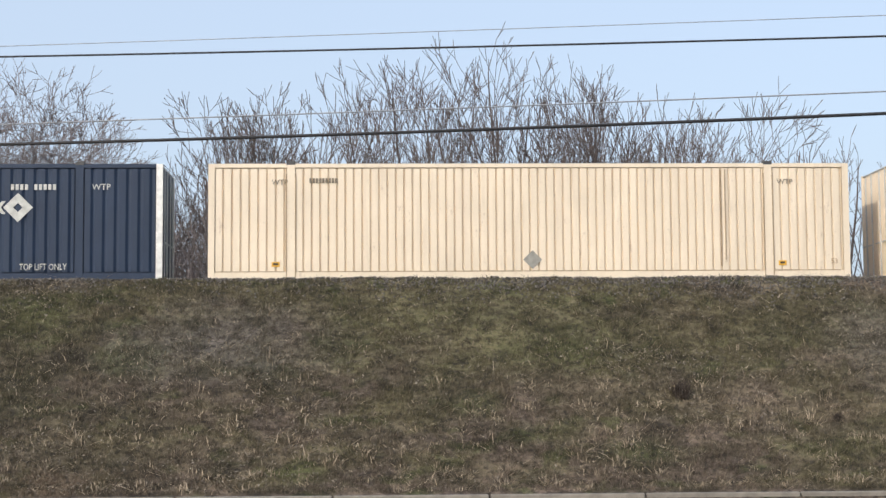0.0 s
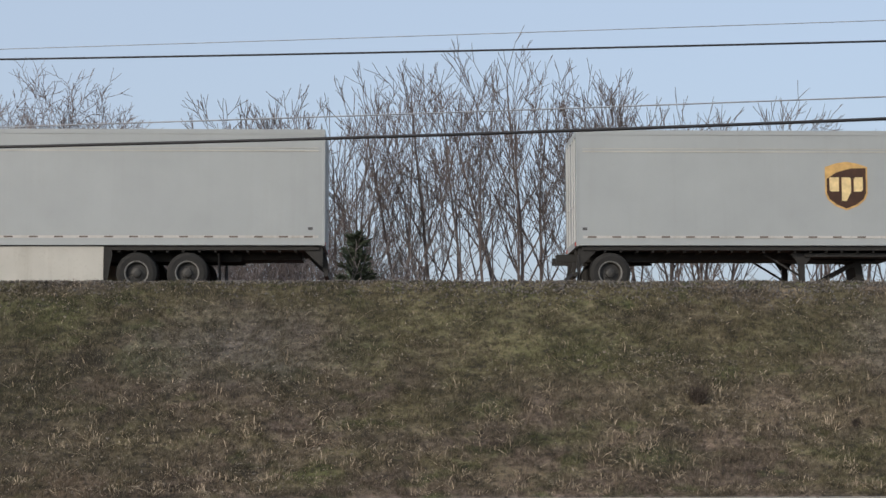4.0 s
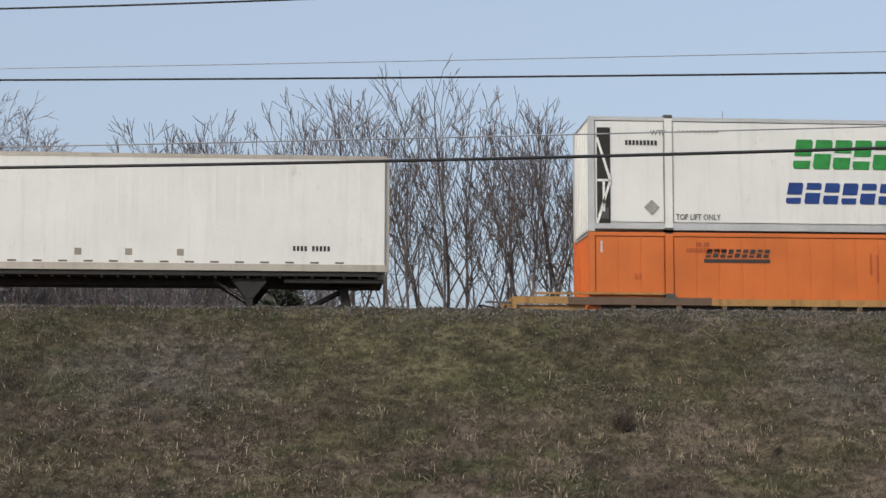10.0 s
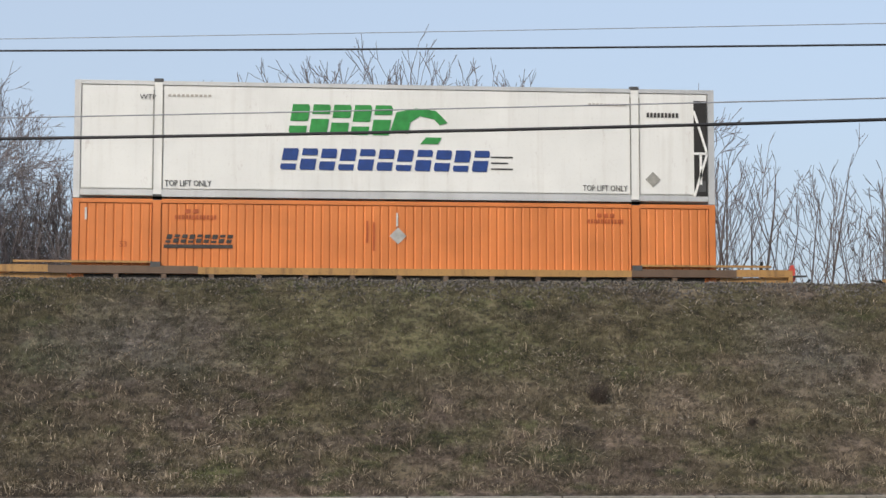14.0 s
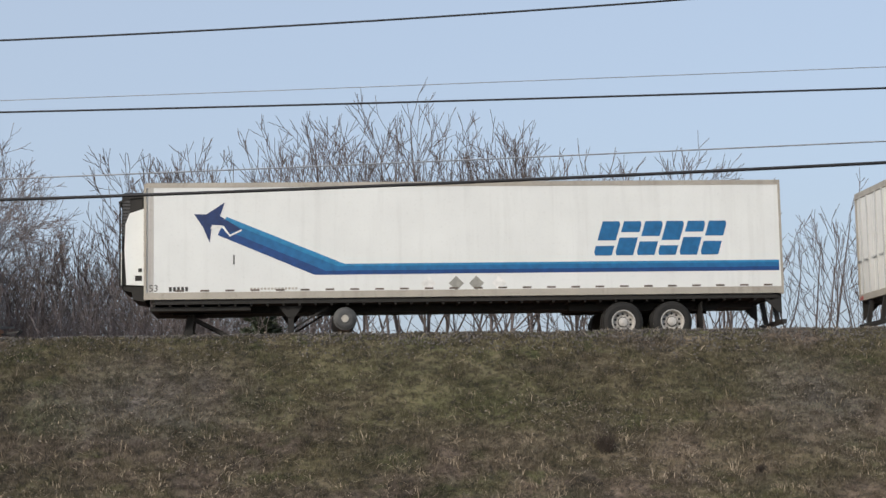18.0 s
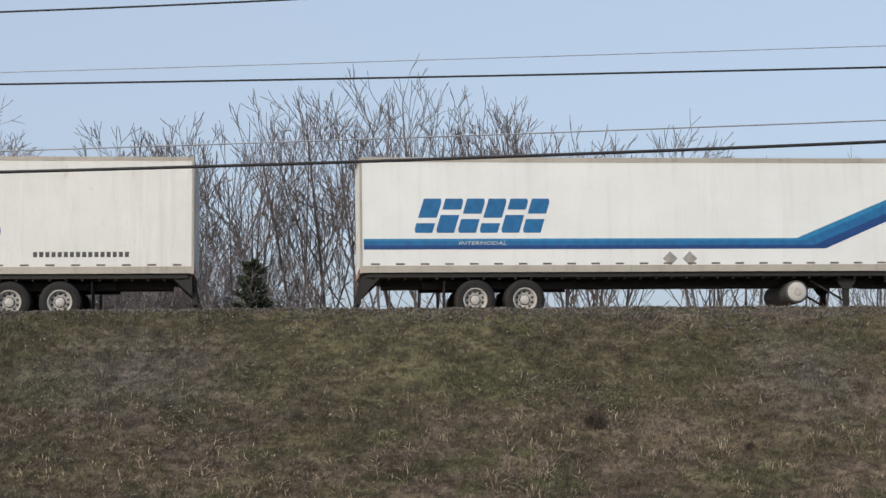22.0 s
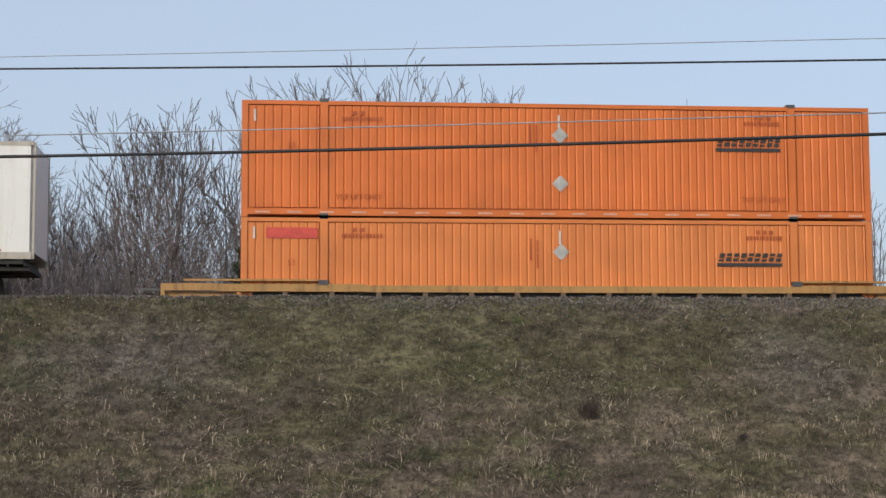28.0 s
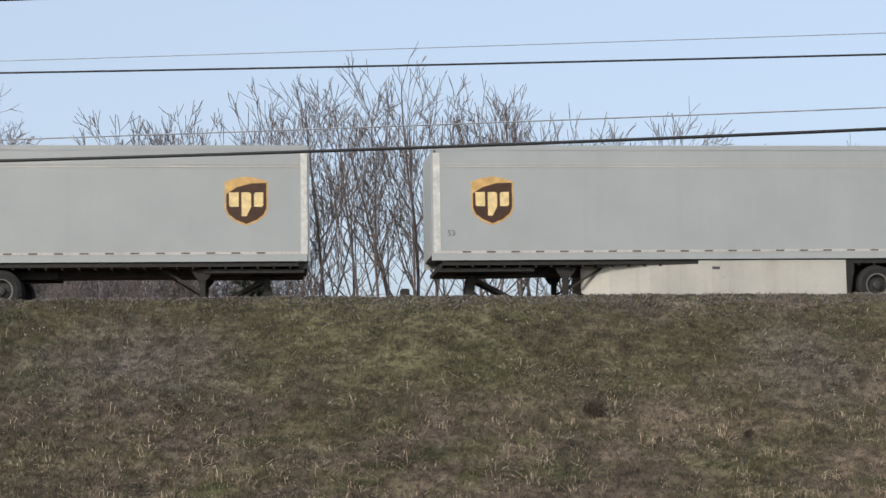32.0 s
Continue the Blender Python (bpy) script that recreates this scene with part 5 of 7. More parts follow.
    if skirt:
        for y in (FACE + 0.05, HALF_W - 0.05):
            bm = bmesh.new()
            a, b = skirt
            t = 1 if y < 0 else -1
            run = [(a, 0.0, 0.27), (b, 0.0, 0.27)] if not bent else [(a, 0.0, 0.27), (a + (b - a) * 0.55, 0.0, 0.27), (a + (b - a) * 0.75, 0.06, 0.27), (a + (b - a) * 0.9, 0.24, 0.27), (b - 0.22, 0.46, 0.29), (b, 0.56, 0.42)]
            rings = [[bm.verts.new((f(u), y + t * (inset + d), zz)) for d, zz in ((0.0, low), (0.0, z0 - 0.03), (0.025, z0 - 0.03), (0.025, low))] for u, inset, low in run]
            for p, q in zip(rings, rings[1:]):
                for i in range(4):
                    bm.faces.new((p[i], p[(i + 1) % 4], q[(i + 1) % 4], q[i]))
            bm.faces.new(rings[0])
            bm.faces.new(rings[-1][::-1])
            bmesh.ops.recalc_face_normals(bm, faces=bm.faces)
            part("side_skirt", bm, M["skirt" if mat_name != "white" else ("skirt_grey" if rail == "grime_rail" else "white")], root, "pale aerodynamic side skirt")
            part("skirt_mount", boxes((*rng2(a, a + (b - a) * 0.55), *sorted((y + t * 0.03, y + t * 0.07)), z0 - 0.20, z0 - 0.02)), M["black_steel"], root)
            if not bent:
                bm = bmesh.new()
                prism(bm, [(f(b), 0.25), (f(b + 0.18), 0.25), (f(b + 0.42), z0 - 0.03), (f(b), z0 - 0.03)], y - 0.012, y + 0.012)
                part("skirt_edge", bm, M["tyre"], root, "black rubber skirt edge")
            part("skirt_badge", boxes((*rng2((a + b) / 2 - 0.1, (a + b) / 2 + 0.1), *sorted((y - t * 0.008, y)), z0 - 0.26, z0 - 0.19)), M["dark_grey"], root)
            bm = bmesh.new()
            prism(bm, [(f(a - 0.01), 0.27), (f(a - 0.10), 0.30), (f(a - 0.22), z0 - 0.25), (f(a - 0.20), z0 - 0.03), (f(a - 0.01), z0 - 0.03)], y - 0.01, y + 0.01)
            part("skirt_edge", bm, M["tyre"], root, "black rubber skirt edge")
    if tank:
        bm = bmesh.new()
        lathe(bm, [(0.0, 0.02), (0.20, 0.02), (0.29, 0.05), (0.30, 0.12), (0.30, 2.1), (0.0, 2.1)], 22, (f(tank), FACE + 0.08, z0 - 0.52))
        part("fuel_tank", bm, M["dark_grey"], root, "round fuel tank with a pale end")
        bm = bmesh.new()
        lathe(bm, [(0.0, -0.012), (0.17, -0.012), (0.235, 0.006), (0.25, 0.03), (0.25, 0.05)], 22, (f(tank), FACE + 0.09, z0 - 0.52))
        part("tank_end", bm, M[tank_mat], root)
        bm = bmesh.new()
        lathe(bm, [(0.0, -0.02), (0.09, -0.02), (0.10, 0.03)], 14, (f(tank), FACE + 0.07, z0 - 0.52))
        part("tank_cap", bm, M["faint"], root)
    if reefer:
        dp = 1.22      # how far the unit stands out
        x0, x1 = rng2(L + 0.03, L + 0.50 * dp)
        bm = boxes((x0, x1, -0.84, 0.84, z0 + 0.36, z1 - 0.16))
        soften(bm, 0.06, 2)
        unit = part("cooling_unit", bm, M["black_steel"], root, "front-mounted refrigeration unit")
        pg = lambda pts: [(f(L + d * dp), z0 + v) for d, v in pts]
        for name, pts in (("cowl", [(0.05, 0.42), (0.27, 0.40), (0.30, 1.30), (0.25, 1.85), (0.17, 2.15), (0.05, 2.28)]), ("corner_panel", [(0.30, 0.40), (0.47, 0.44), (0.47, 1.28), (0.32, 1.28)])):
            if reefer == "full" and name == "cowl":
                pts = [(0.05, 0.40), (0.40, 0.42), (0.44, 1.30), (0.42, 1.95), (0.34, 2.22), (0.05, 2.34)]
            if reefer == "grey" and name == "cowl":
                pts = [(0.03, 0.40), (0.44, 0.42), (0.46, 1.60), (0.44, 2.20), (0.30, 2.36), (0.03, 2.40)]
            if reefer in ("grey", "full") and name == "corner_panel":
                continue
            if reefer == "blue":
                pts = [(d, 0.42 + 0.45 * (min(v, 2.2) - 0.40)) for d, v in pts]
            bm = bmesh.new()
            prism(bm, pg(pts), -0.865, -0.835)
            part(name, bm, M[{"white": "white", "full": "white", "blue": "unit_blue", "grey": "grey"}.get(reefer, "dark_grey")], unit)
        part("front_panel", boxes((*rng2(L + 0.495 * dp, L + 0.515 * dp), -0.76, 0.76, z0 + 0.44, z0 + (1.28 if reefer != "blue" else 1.1))), M[{"white": "white", "full": "white", "blue": "unit_blue", "grey": "grey"}.get(reefer, "dark_grey")], unit)
        if reefer in ("white", "full"):
            part("nose_trim", boxes((*rng2(L - 0.22, L - 0.08), FACE - 0.006, FACE + 0.002, z0 + 0.171, z1 - top_band - 0.002)), M["rim_white"], root, "bright metal nose corner")
        grille = part("grille", boxes(*[(*rng2(L + 0.33 * dp, L + 0.485 * dp), -0.862, -0.842, z1 - 0.42 - 0.085 * i, z1 - 0.37 - 0.085 * i) for i in range(11)]), M["dark_grey"], unit)
        for dv, dw, hh in ((0.74, 0.09, 0.09), (0.52, 0.17, 0.13)):
            part("control_panel", boxes((*rng2(L + 0.10, L + 0.10 + dw), -0.876, -0.864, z0 + dv, z0 + dv + hh)), M["black_steel"], unit)
        bm = bmesh.new()
        prism(bm, pg([(0.03, 0.36), (0.50, 0.38), (0.46, 0.28), (0.30, 0.25), (0.26, 0.05), (0.03, 0.0)]), -0.80, 0.80)
        part("lower_guard", bm, M["black_steel"], unit)
        bm = bmesh.new()
        prism(bm, pg([(0.02, 2.70), (0.30, 2.66), (0.56, 2.52), (0.56, 2.46), (0.30, 2.60), (0.02, 2.62)]), -0.88, 0.88)
        for y in (-0.86, 0.86):
            bar(bm, (f(L + 0.53 * dp), y, z0 + 0.36), (f(L + 0.53 * dp), y, z0 + 2.48), 0.035)
        part("top_guard", bm, M["black_steel"], unit)
    root["rear"] = rear
    return root


def shield(root, x, z):
    w, h = 0.54, 0.62
    out = [(x - w, z + h * 0.78), (x - w * 0.5, z + h * 0.93), (x, z + h), (x + w * 0.5, z + h * 0.93), (x + w, z + h * 0.78), (x + w, z - h * 0.30), (x + w * 0.88, z - h * 0.56), (x + w * 0.52, z - h * 0.82), (x, z - h), (x - w * 0.52, z - h * 0.82), (x - w * 0.88, z - h * 0.56), (x - w, z - h * 0.30)]
    decal(root, "shield", [out], "bronze", "bronze-edged brown shield emblem")
    k = 0.92
    inner = [(x - w * k, z + h * 0.30), (x - w * 0.45, z + h * 0.56), (x + w * 0.2, z + h * 0.72), (x + w * k, z + h * 0.74), (x + w * k, z - h * 0.28), (x + w * 0.80, z - h * 0.53), (x + w * 0.46, z - h * 0.76), (x, z - h * 0.92), (x - w * 0.46, z - h * 0.76), (x - w * 0.80, z - h * 0.53), (x - w * k, z - h * 0.28)]
    decal(root, "shield_field", [inner], "shield_brown", out=0.010)
    decal(root, "logo", [[(x - 0.43, z - 0.10), (x - 0.39, z - 0.14), (x - 0.19, z - 0.14), (x - 0.19, z + 0.22), (x - 0.43, z + 0.22)], [(x - 0.12, z - 0.38), (x + 0.0, z - 0.38), (x + 0.12, z - 0.14), (x + 0.12, z + 0.18), (x + 0.08, z + 0.22), (x - 0.12, z + 0.22)],
                           [(x + 0.19, z - 0.14), (x + 0.38, z - 0.14), (x + 0.42, z - 0.10), (x + 0.42, z + 0.22), (x + 0.23, z + 0.22), (x + 0.19, z + 0.18)]], "pale_gold", "plain pale gold blocks", out=0.014)


def parcel_trailer(label, L, rear, logo_u, wheels=(2.95, 4.2), skirt=(5.35, 12.0), land=3.4, tape="dark", bent=False):
    """logo_u is measured from the left end."""
    r = trailer(label, L, rear, "grey", "grey", wheels=wheels, land=land, skirt=skirt, bent=bent, tape=tape, top_band=0.12, doors="grey", rim="rim_grey")
    decal(r, "rail_strip", [rect(px(L, 0.16), BOX_Z + 0.178, L - 0.32, 0.062)], "rim_white", "white strip under the dark dashes", out=0.008)
    decal(r, "seam", [rect(px(L, 0.16), BOX_Z + 2.36, L - 0.32, 0.035), rect(px(L, 0.16), BOX_Z + 0.13, L - 0.32, 0.02), rect(px(L, 0.16), BOX_Z + 2.44, L - 0.32, 0.018)], "skirt", "pale moulding lines", out=0.008)
    decal(r, "nose_trim", [rect(px(L, 0.03) if rear == "R" else px(L, L - 0.20), BOX_Z + 0.18, 0.17, 2.55)], "placard_white", "bright corner trim", out=0.009)
    shield(r, px(L, logo_u), BOX_Z + 1.51)
    if L > 15:
        lettering(r, "53", px(L, 0.38) if rear == "R" else px(L, L - 0.62), BOX_Z + 0.62, 0.14, "dark_grey")
    if tape == "red":
        decal(r, "warning_label", [diamond(px(L, 2.2), BOX_Z + 0.34, 0.09), diamond(px(L, 11.5), BOX_Z + 0.34, 0.09)], "sign_yellow", "small yellow warning labels")
    decal(r, "tag", [rect(px(L, L - 0.42) if rear == "R" else px(L, 0.15), BOX_Z + 0.38, 0.12, 0.07)], "dark_grey")
    return r


def alliance(label, rear, u0, wheels=(2.75, 3.98), second=4.70):
    """u0 is where the name starts, from the left end; second is the step to the second pair of discs."""
    nose_L = rear == "R"
    r = trailer(label, L53, rear, "white_old", "grime_rail", wheels=wheels, land=3.55 if not nose_L else 3.14, rim="rim_white", reefer="white" if nose_L else "grey", tank=11.15, posts=0.6, tape="dark")
    f = lambda u: px(L53, u)
    z = BOX_Z
    d = 0.86 if not nose_L else 0.55
    decal(r, "logo", logo_blocks(f(u0), z + 1.60, 2.95, 0.45, 8, 0.12, 0.84), "navy_ink", "navy company mark as plain blocks")
    decal(r, "logo_small", row_of_bars(f(u0 + 3.08), z + 1.60, 3.05 if not nose_L else 3.6, 0.30, 13, 0, 0.62, (8,)), "navy_ink", "thin navy blocks")
    decal(r, "logo_line", [rect(f(u0 - 0.02), z + 1.51, 6.12 if not nose_L else 6.9, 0.035)], "navy_ink")
    for k, u in enumerate((u0 + d, u0 + d + 0.65, u0 + second, u0 + second + 0.62)):
        decal(r, "logo_disc", [disc(f(u), z + 1.05, 0.26)], "blue_ink", "blue disc")
    lettering(r, "53'", f(7.85), z + 0.31, 0.20, "dark_grey")
    decal(r, "marking", row_of_bars(f(0.61) if not nose_L else f(12.23), z + 0.41, 2.38, 0.13, 16), "dark_grey")
    decal(r, "marking", row_of_bars(f(14.15) if not nose_L else f(0.40), z + (0.39 if not nose_L else 0.70), 1.25, 0.13, 11, skip=(4,)), "faint" if not nose_L else "placard")
    decal(r, "patch", [rect(f(4.1), z + 0.82, 0.2, 0.2)], "faint")
    return r


def clipper(label, L, faded=False, rear="L", spots=((7.56, 0.73, "placard"), (7.96, 0.83, "tan_rail"), (8.42, 0.74, "placard"), (8.67, 0.77, "placard"))):
    r = trailer(label, L, rear, "white_old", "tan_rail", wheels=(2.88, 4.18), land=3.93, rim="rim_rust", reefer="blue" if not faded else "black_steel", tank=11.2 if not faded else 0, posts=0.45, tape="dark", top_band=0.16, doors="tan_rail", gusset=(0.62, 0.50))
    f = lambda u: px(L, u)
    z = BOX_Z
    dv = 0.10 if faded else 0.0
    z = z + dv
    ink = "maroon" if not faded else "maroon_faded"
    if faded:
        decal(r, "backing_panel", [rect(f(0.74), z + 1.35, 4.66, 1.14)], "sand_faded", "sun-bleached name panel", out=0.0065)
    decal(r, "logo", logo_blocks(f(0.75), z + 1.58, 3.15, 0.62, 7, 0.18, 0.78), ink, "maroon company mark as plain blocks", out=0.008)
    decal(r, "logo_ship", [[(f(4.05), z + 1.56), (f(4.55), z + 2.1), (f(4.50), z + 1.62)], [(f(4.6), z + 1.62), (f(4.85), z + 2.28), (f(5.0), z + 1.62)], [(f(4.1), z + 1.50), (f(5.1), z + 1.58), (f(4.9), z + 1.46)]], "faint" if not faded else "maroon_faded", "sailing ship emblem in plain shapes", out=0.008)
    decal(r, "logo_line", [rect(f(0.68), z + 1.47, 3.3, 0.03)], ink, out=0.008)
    decal(r, "logo_bar", [rect(f(0.62), z + 1.24, 4.5, 0.13)], "slate", "slate-coloured bar", out=0.008)
    fit_words(r, "CONTROLLED LOGISTICS" if not faded else "WORLDWIDE", f(3.15 if not faded else 4.0), f(5.05), z + 1.27, 0.08, "placard_white").location.y = FACE - 0.012
    z = BOX_Z
    decal(r, "marking", row_of_bars(f(0.65), z + 0.40, 1.6, 0.10, 16), "faint")
    for u, v, mt in spots:
        decal(r, "placard", [diamond(f(u), z + v, 0.17)], mt, "weathered diamond placard")
    decal(r, "marking", row_of_bars(f(L - 1.35), z + 0.32, 1.0, 0.14, 10, skip=(4,)), "blk")
    decal(r, "tag", [rect(f(L - 0.28), z + 0.34, 0.12, 0.05), rect(f(L - 0.28), z + 0.42, 0.12, 0.05)], "blk")
    return r


def marten(label, rear):
    """Rear at the right: the arrow points to the nose at the left."""
    r = trailer(label, L53, rear, "white", "grime_rail", wheels=(2.9, 4.16), land=3.6, rim="rim_white", reefer="full", tank=11.2, tank_mat="dark_grey" if rear == "R" else "rim_white", tape="dark", posts=0, top_band=0.12)
    s = 1 if rear == "R" else -1
    f = lambda u: s * (u - L53 / 2)     # u from the nose
    z = BOX_Z
    pg = lambda pts: [(f(u), z + v) for u, v in pts]
    for lo, hi, ink, words in ((0.0, 0.10, "deep_azure", "deep blue lower stripe"), (0.10, 0.21, "azure", "azure stripe"), (0.21, 0.27, "sky_blue", "lighter upper stripe")):
        k0, k1 = lo / 0.27, hi / 0.27
        decal(r, "stripe", [pg([(4.20 + 0.75 * k0, 0.58 + lo), (16.05, 0.58 + lo), (16.05, 0.58 + hi), (4.20 + 0.75 * k1, 0.58 + hi), (1.80 + 0.22 * k1, 1.60 + 0.46 * k1), (1.80 + 0.22 * k0, 1.60 + 0.46 * k0)])], ink, words)
    decal(r, "logo_arrow", [pg([(1.22, 2.13), (1.52, 2.12), (1.98, 2.42), (1.86, 2.08), (2.42, 1.72), (2.08, 1.66), (1.95, 1.84), (1.66, 1.86), (1.60, 1.42), (1.44, 1.80)])], "navy_ink", "dark blue bird-like arrow head", out=0.010)
    decal(r, "logo_edge", [pg([(1.62, 1.76), (1.92, 1.78), (2.10, 1.56), (2.40, 1.70), (2.40, 1.74), (2.11, 1.61), (1.95, 1.83), (1.64, 1.81)])], "white_tape", "white edge of the arrow head", out=0.013)
    u0 = 11.25 if s > 0 else 14.80
    a = f(u0)
    decal(r, "logo", logo_blocks(a, z + 1.0, 3.3, 0.87, 6, 0.27, 0.86), "azure", "azure company mark as plain slanted blocks")
    if s < 0:
        fit_words(r, "INTERMODAL", f(13.67), f(12.45), z + 0.69, 0.09, "placard_white", 0.2).location.y = FACE - 0.012
    decal(r, "placard", [diamond(f(u), z + 0.33, 0.19) for u in (7.75, 8.26)], "placard", "grey diamond placards")
    decal(r, "marking", row_of_bars(min(f(0.6), f(1.1)), z + 0.20, 0.5, 0.11, 5), "blk")
    if s > 0:
        lettering(r, "53", f(0.1), z + 0.20, 0.17, "blk")
        decal(r, "marking", row_of_bars(f(2.6), z + 0.22, 1.2, 0.05, 14), "faint")
        decal(r, "placard", [diamond(f(u), z + 0.33, 0.19) for u in (7.05, 8.84)], "white_tape", "pale diamond placards")
    decal(r, "door_vent", [rect(f(2.2) - 0.015, z + 0.86, 0.03, 0.24)], "blk")
    return r


def stripe_mat(name, x0, x1):
    """Stripe paint that runs from blue at x0 through pale green to gold at x1."""
    m, nt, b = node_mat(name, 0.45)
    sep = nt.nodes.new("ShaderNodeSeparateXYZ")
    nt.links.new(nt.nodes.new("ShaderNodeTexCoord").outputs["Object"], sep.inputs[0])
    t = ramp(nt, sep.outputs["X"], x0, x1)
    c = mix(nt, ramp(nt, t, 0.0, 0.5), (0.012, 0.16, 0.38), (0.42, 0.52, 0.38))
    nt.links.new(mix(nt, ramp(nt, t, 0.4, 0.85), c, (0.76, 0.50, 0.045)), b.inputs["Base Color"])
    return m


M["stripe_right"] = stripe_mat("blue_to_yellow_stripe", 1.4, 5.0)
M["stripe_left"] = stripe_mat("yellow_to_blue_stripe", -2.4, -6.0)


def swift(label, rear):
    r = trailer(label, L53, rear, "white", "silver", wheels=(3.4, 4.68), land=3.8, rim="rim_white", skirt=(5.4, 12.2), bent=True, tape="red", posts=1.275, top_band=0.08)
    f = lambda u: px(L53, u)
    z = BOX_Z
    nose_L = rear == "R"
    u0, dz = (4.40, 0.0) if nose_L else (6.58, -0.09)
    decal(r, "lower_skin", [rect(f(0.14), z + 0.17, L53 - 0.28, 0.40)], "silver", "bare aluminium lower panel", out=0.008)
    decal(r, "logo_outline", logo_blocks(f(u0) - 0.08, z + dz + 1.08, 5.15, 0.92, 5, 0.34, 0.86), "gold", "gold company mark outline", out=0.008)
    decal(r, "logo", logo_blocks(f(u0), z + dz + 1.13, 5.15, 0.90, 5, 0.34, 0.82), "swift_blue", "blue company mark as plain slanted blocks", out=0.012)
    decal(r, "logo_dart", [[(f(u0 + 2.5), z + dz + 2.00), (f(u0 + 3.70), z + dz + 2.50), (f(u0 + 3.40), z + dz + 2.32), (f(u0 + 2.75), z + dz + 2.00)], [(f(u0 + 1.58), z + dz + 0.60), (f(u0 + 2.05), z + dz + 0.60), (f(u0 + 2.55), z + dz + 1.06), (f(u0 + 2.1), z + dz + 1.0)]], "shield_brown", "dark dart through the mark", out=0.015)
    # stripe that runs from blue to yellow towards the rear
    a, b = (f(6.5), f(16.05)) if nose_L else (f(0.15), f(8.3))
    decal(r, "stripe", [rect(a, z + dz + 0.64, b - a, 0.34)], "stripe_right" if nose_L else "stripe_left", "stripe shading from blue to yellow", out=0.009)
    if nose_L:
        fit_words(r, "Best In Class", f(14.1), f(15.9), z + 0.79, 0.14, "slate", 0.2).location.y = FACE - 0.014
    else:
        fit_words(r, "Best In Class", f(0.25), f(1.9), z + 0.78, 0.14, "slate", 0.2).location.y = FACE - 0.014
    decal(r, "placard", [diamond(f(3.25 if nose_L else 12.89), z + dz + 0.81, 0.20)], "placard", "grey diamond placard")
    decal(r, "marking", row_of_bars(f(0.31 if nose_L else 14.46), z + dz + 1.10, 1.43, 0.09, 13), "dark_grey")
    decal(r, "marking", row_of_bars(f(0.33 if nose_L else 15.53), z + 2.16, 0.42, 0.18, 6), "faint")
    lettering(r, "53'", f(0.3 if nose_L else 15.5), z + 0.76, 0.14, "dark_grey")
    decal(r, "tag", [rect(f(0.33 if nose_L else 15.55), z + 0.58, 0.16, 0.13)], "gold")
    return r


def swift_plain(label):
    r = trailer(label, L53, "R", "white", "grime_rail", wheels=(3.45, 4.64), land=3.3, rim="rim_white", skirt=(5.6, 12.35), bent=True, tape="red", posts=0, top_band=0.10)
    f = lambda u: px(L53, u)
    z = BOX_Z
    decal(r, "logo_wing", [[(f(4.97), z + 1.15), (f(5.5), z + 1.62), (f(7.43), z + 2.57), (f(6.2), z + 1.75)], [(f(5.07), z + 0.71), (f(6.0), z + 1.2), (f(6.91), z + 1.9), (f(6.1), z + 0.95), (f(5.5), z + 0.69)], [(f(5.8), z + 1.66), (f(6.2), z + 1.76), (f(6.95), z + 2.0), (f(6.5), z + 1.66)]], "tan_rail", "brown swept wing emblem", out=0.007)
    decal(r, "logo", logo_blocks(f(6.75), z + 1.45, 4.35, 0.80, 5, 0.34, 0.84), "navy_ink", "navy company mark as plain slanted blocks", out=0.010)
    decal(r, "logo_line", [rect(f(4.64), z + 1.24, 6.35, 0.035)], "azure", out=0.008)
    decal(r, "logo_line", [rect(f(4.64), z + 1.32, 6.35, 0.035)], "azure", out=0.008)
    decal(r, "placard", [diamond(f(8.19), z + 0.50, 0.2)], "placard", "grey diamond placard")
    lettering(r, "53", f(0.25), z + 0.58, 0.14, "dark_grey")
    decal(r, "tag", [rect(f(0.2), z + 0.24, 0.16, 0.12)], "gold")
    decal(r, "tag", [rect(f(13.6), z + 0.16, 0.55, 0.10), rect(f(15.6), z + 0.26, 0.22, 0.06)], "csx_yellow")
    return r


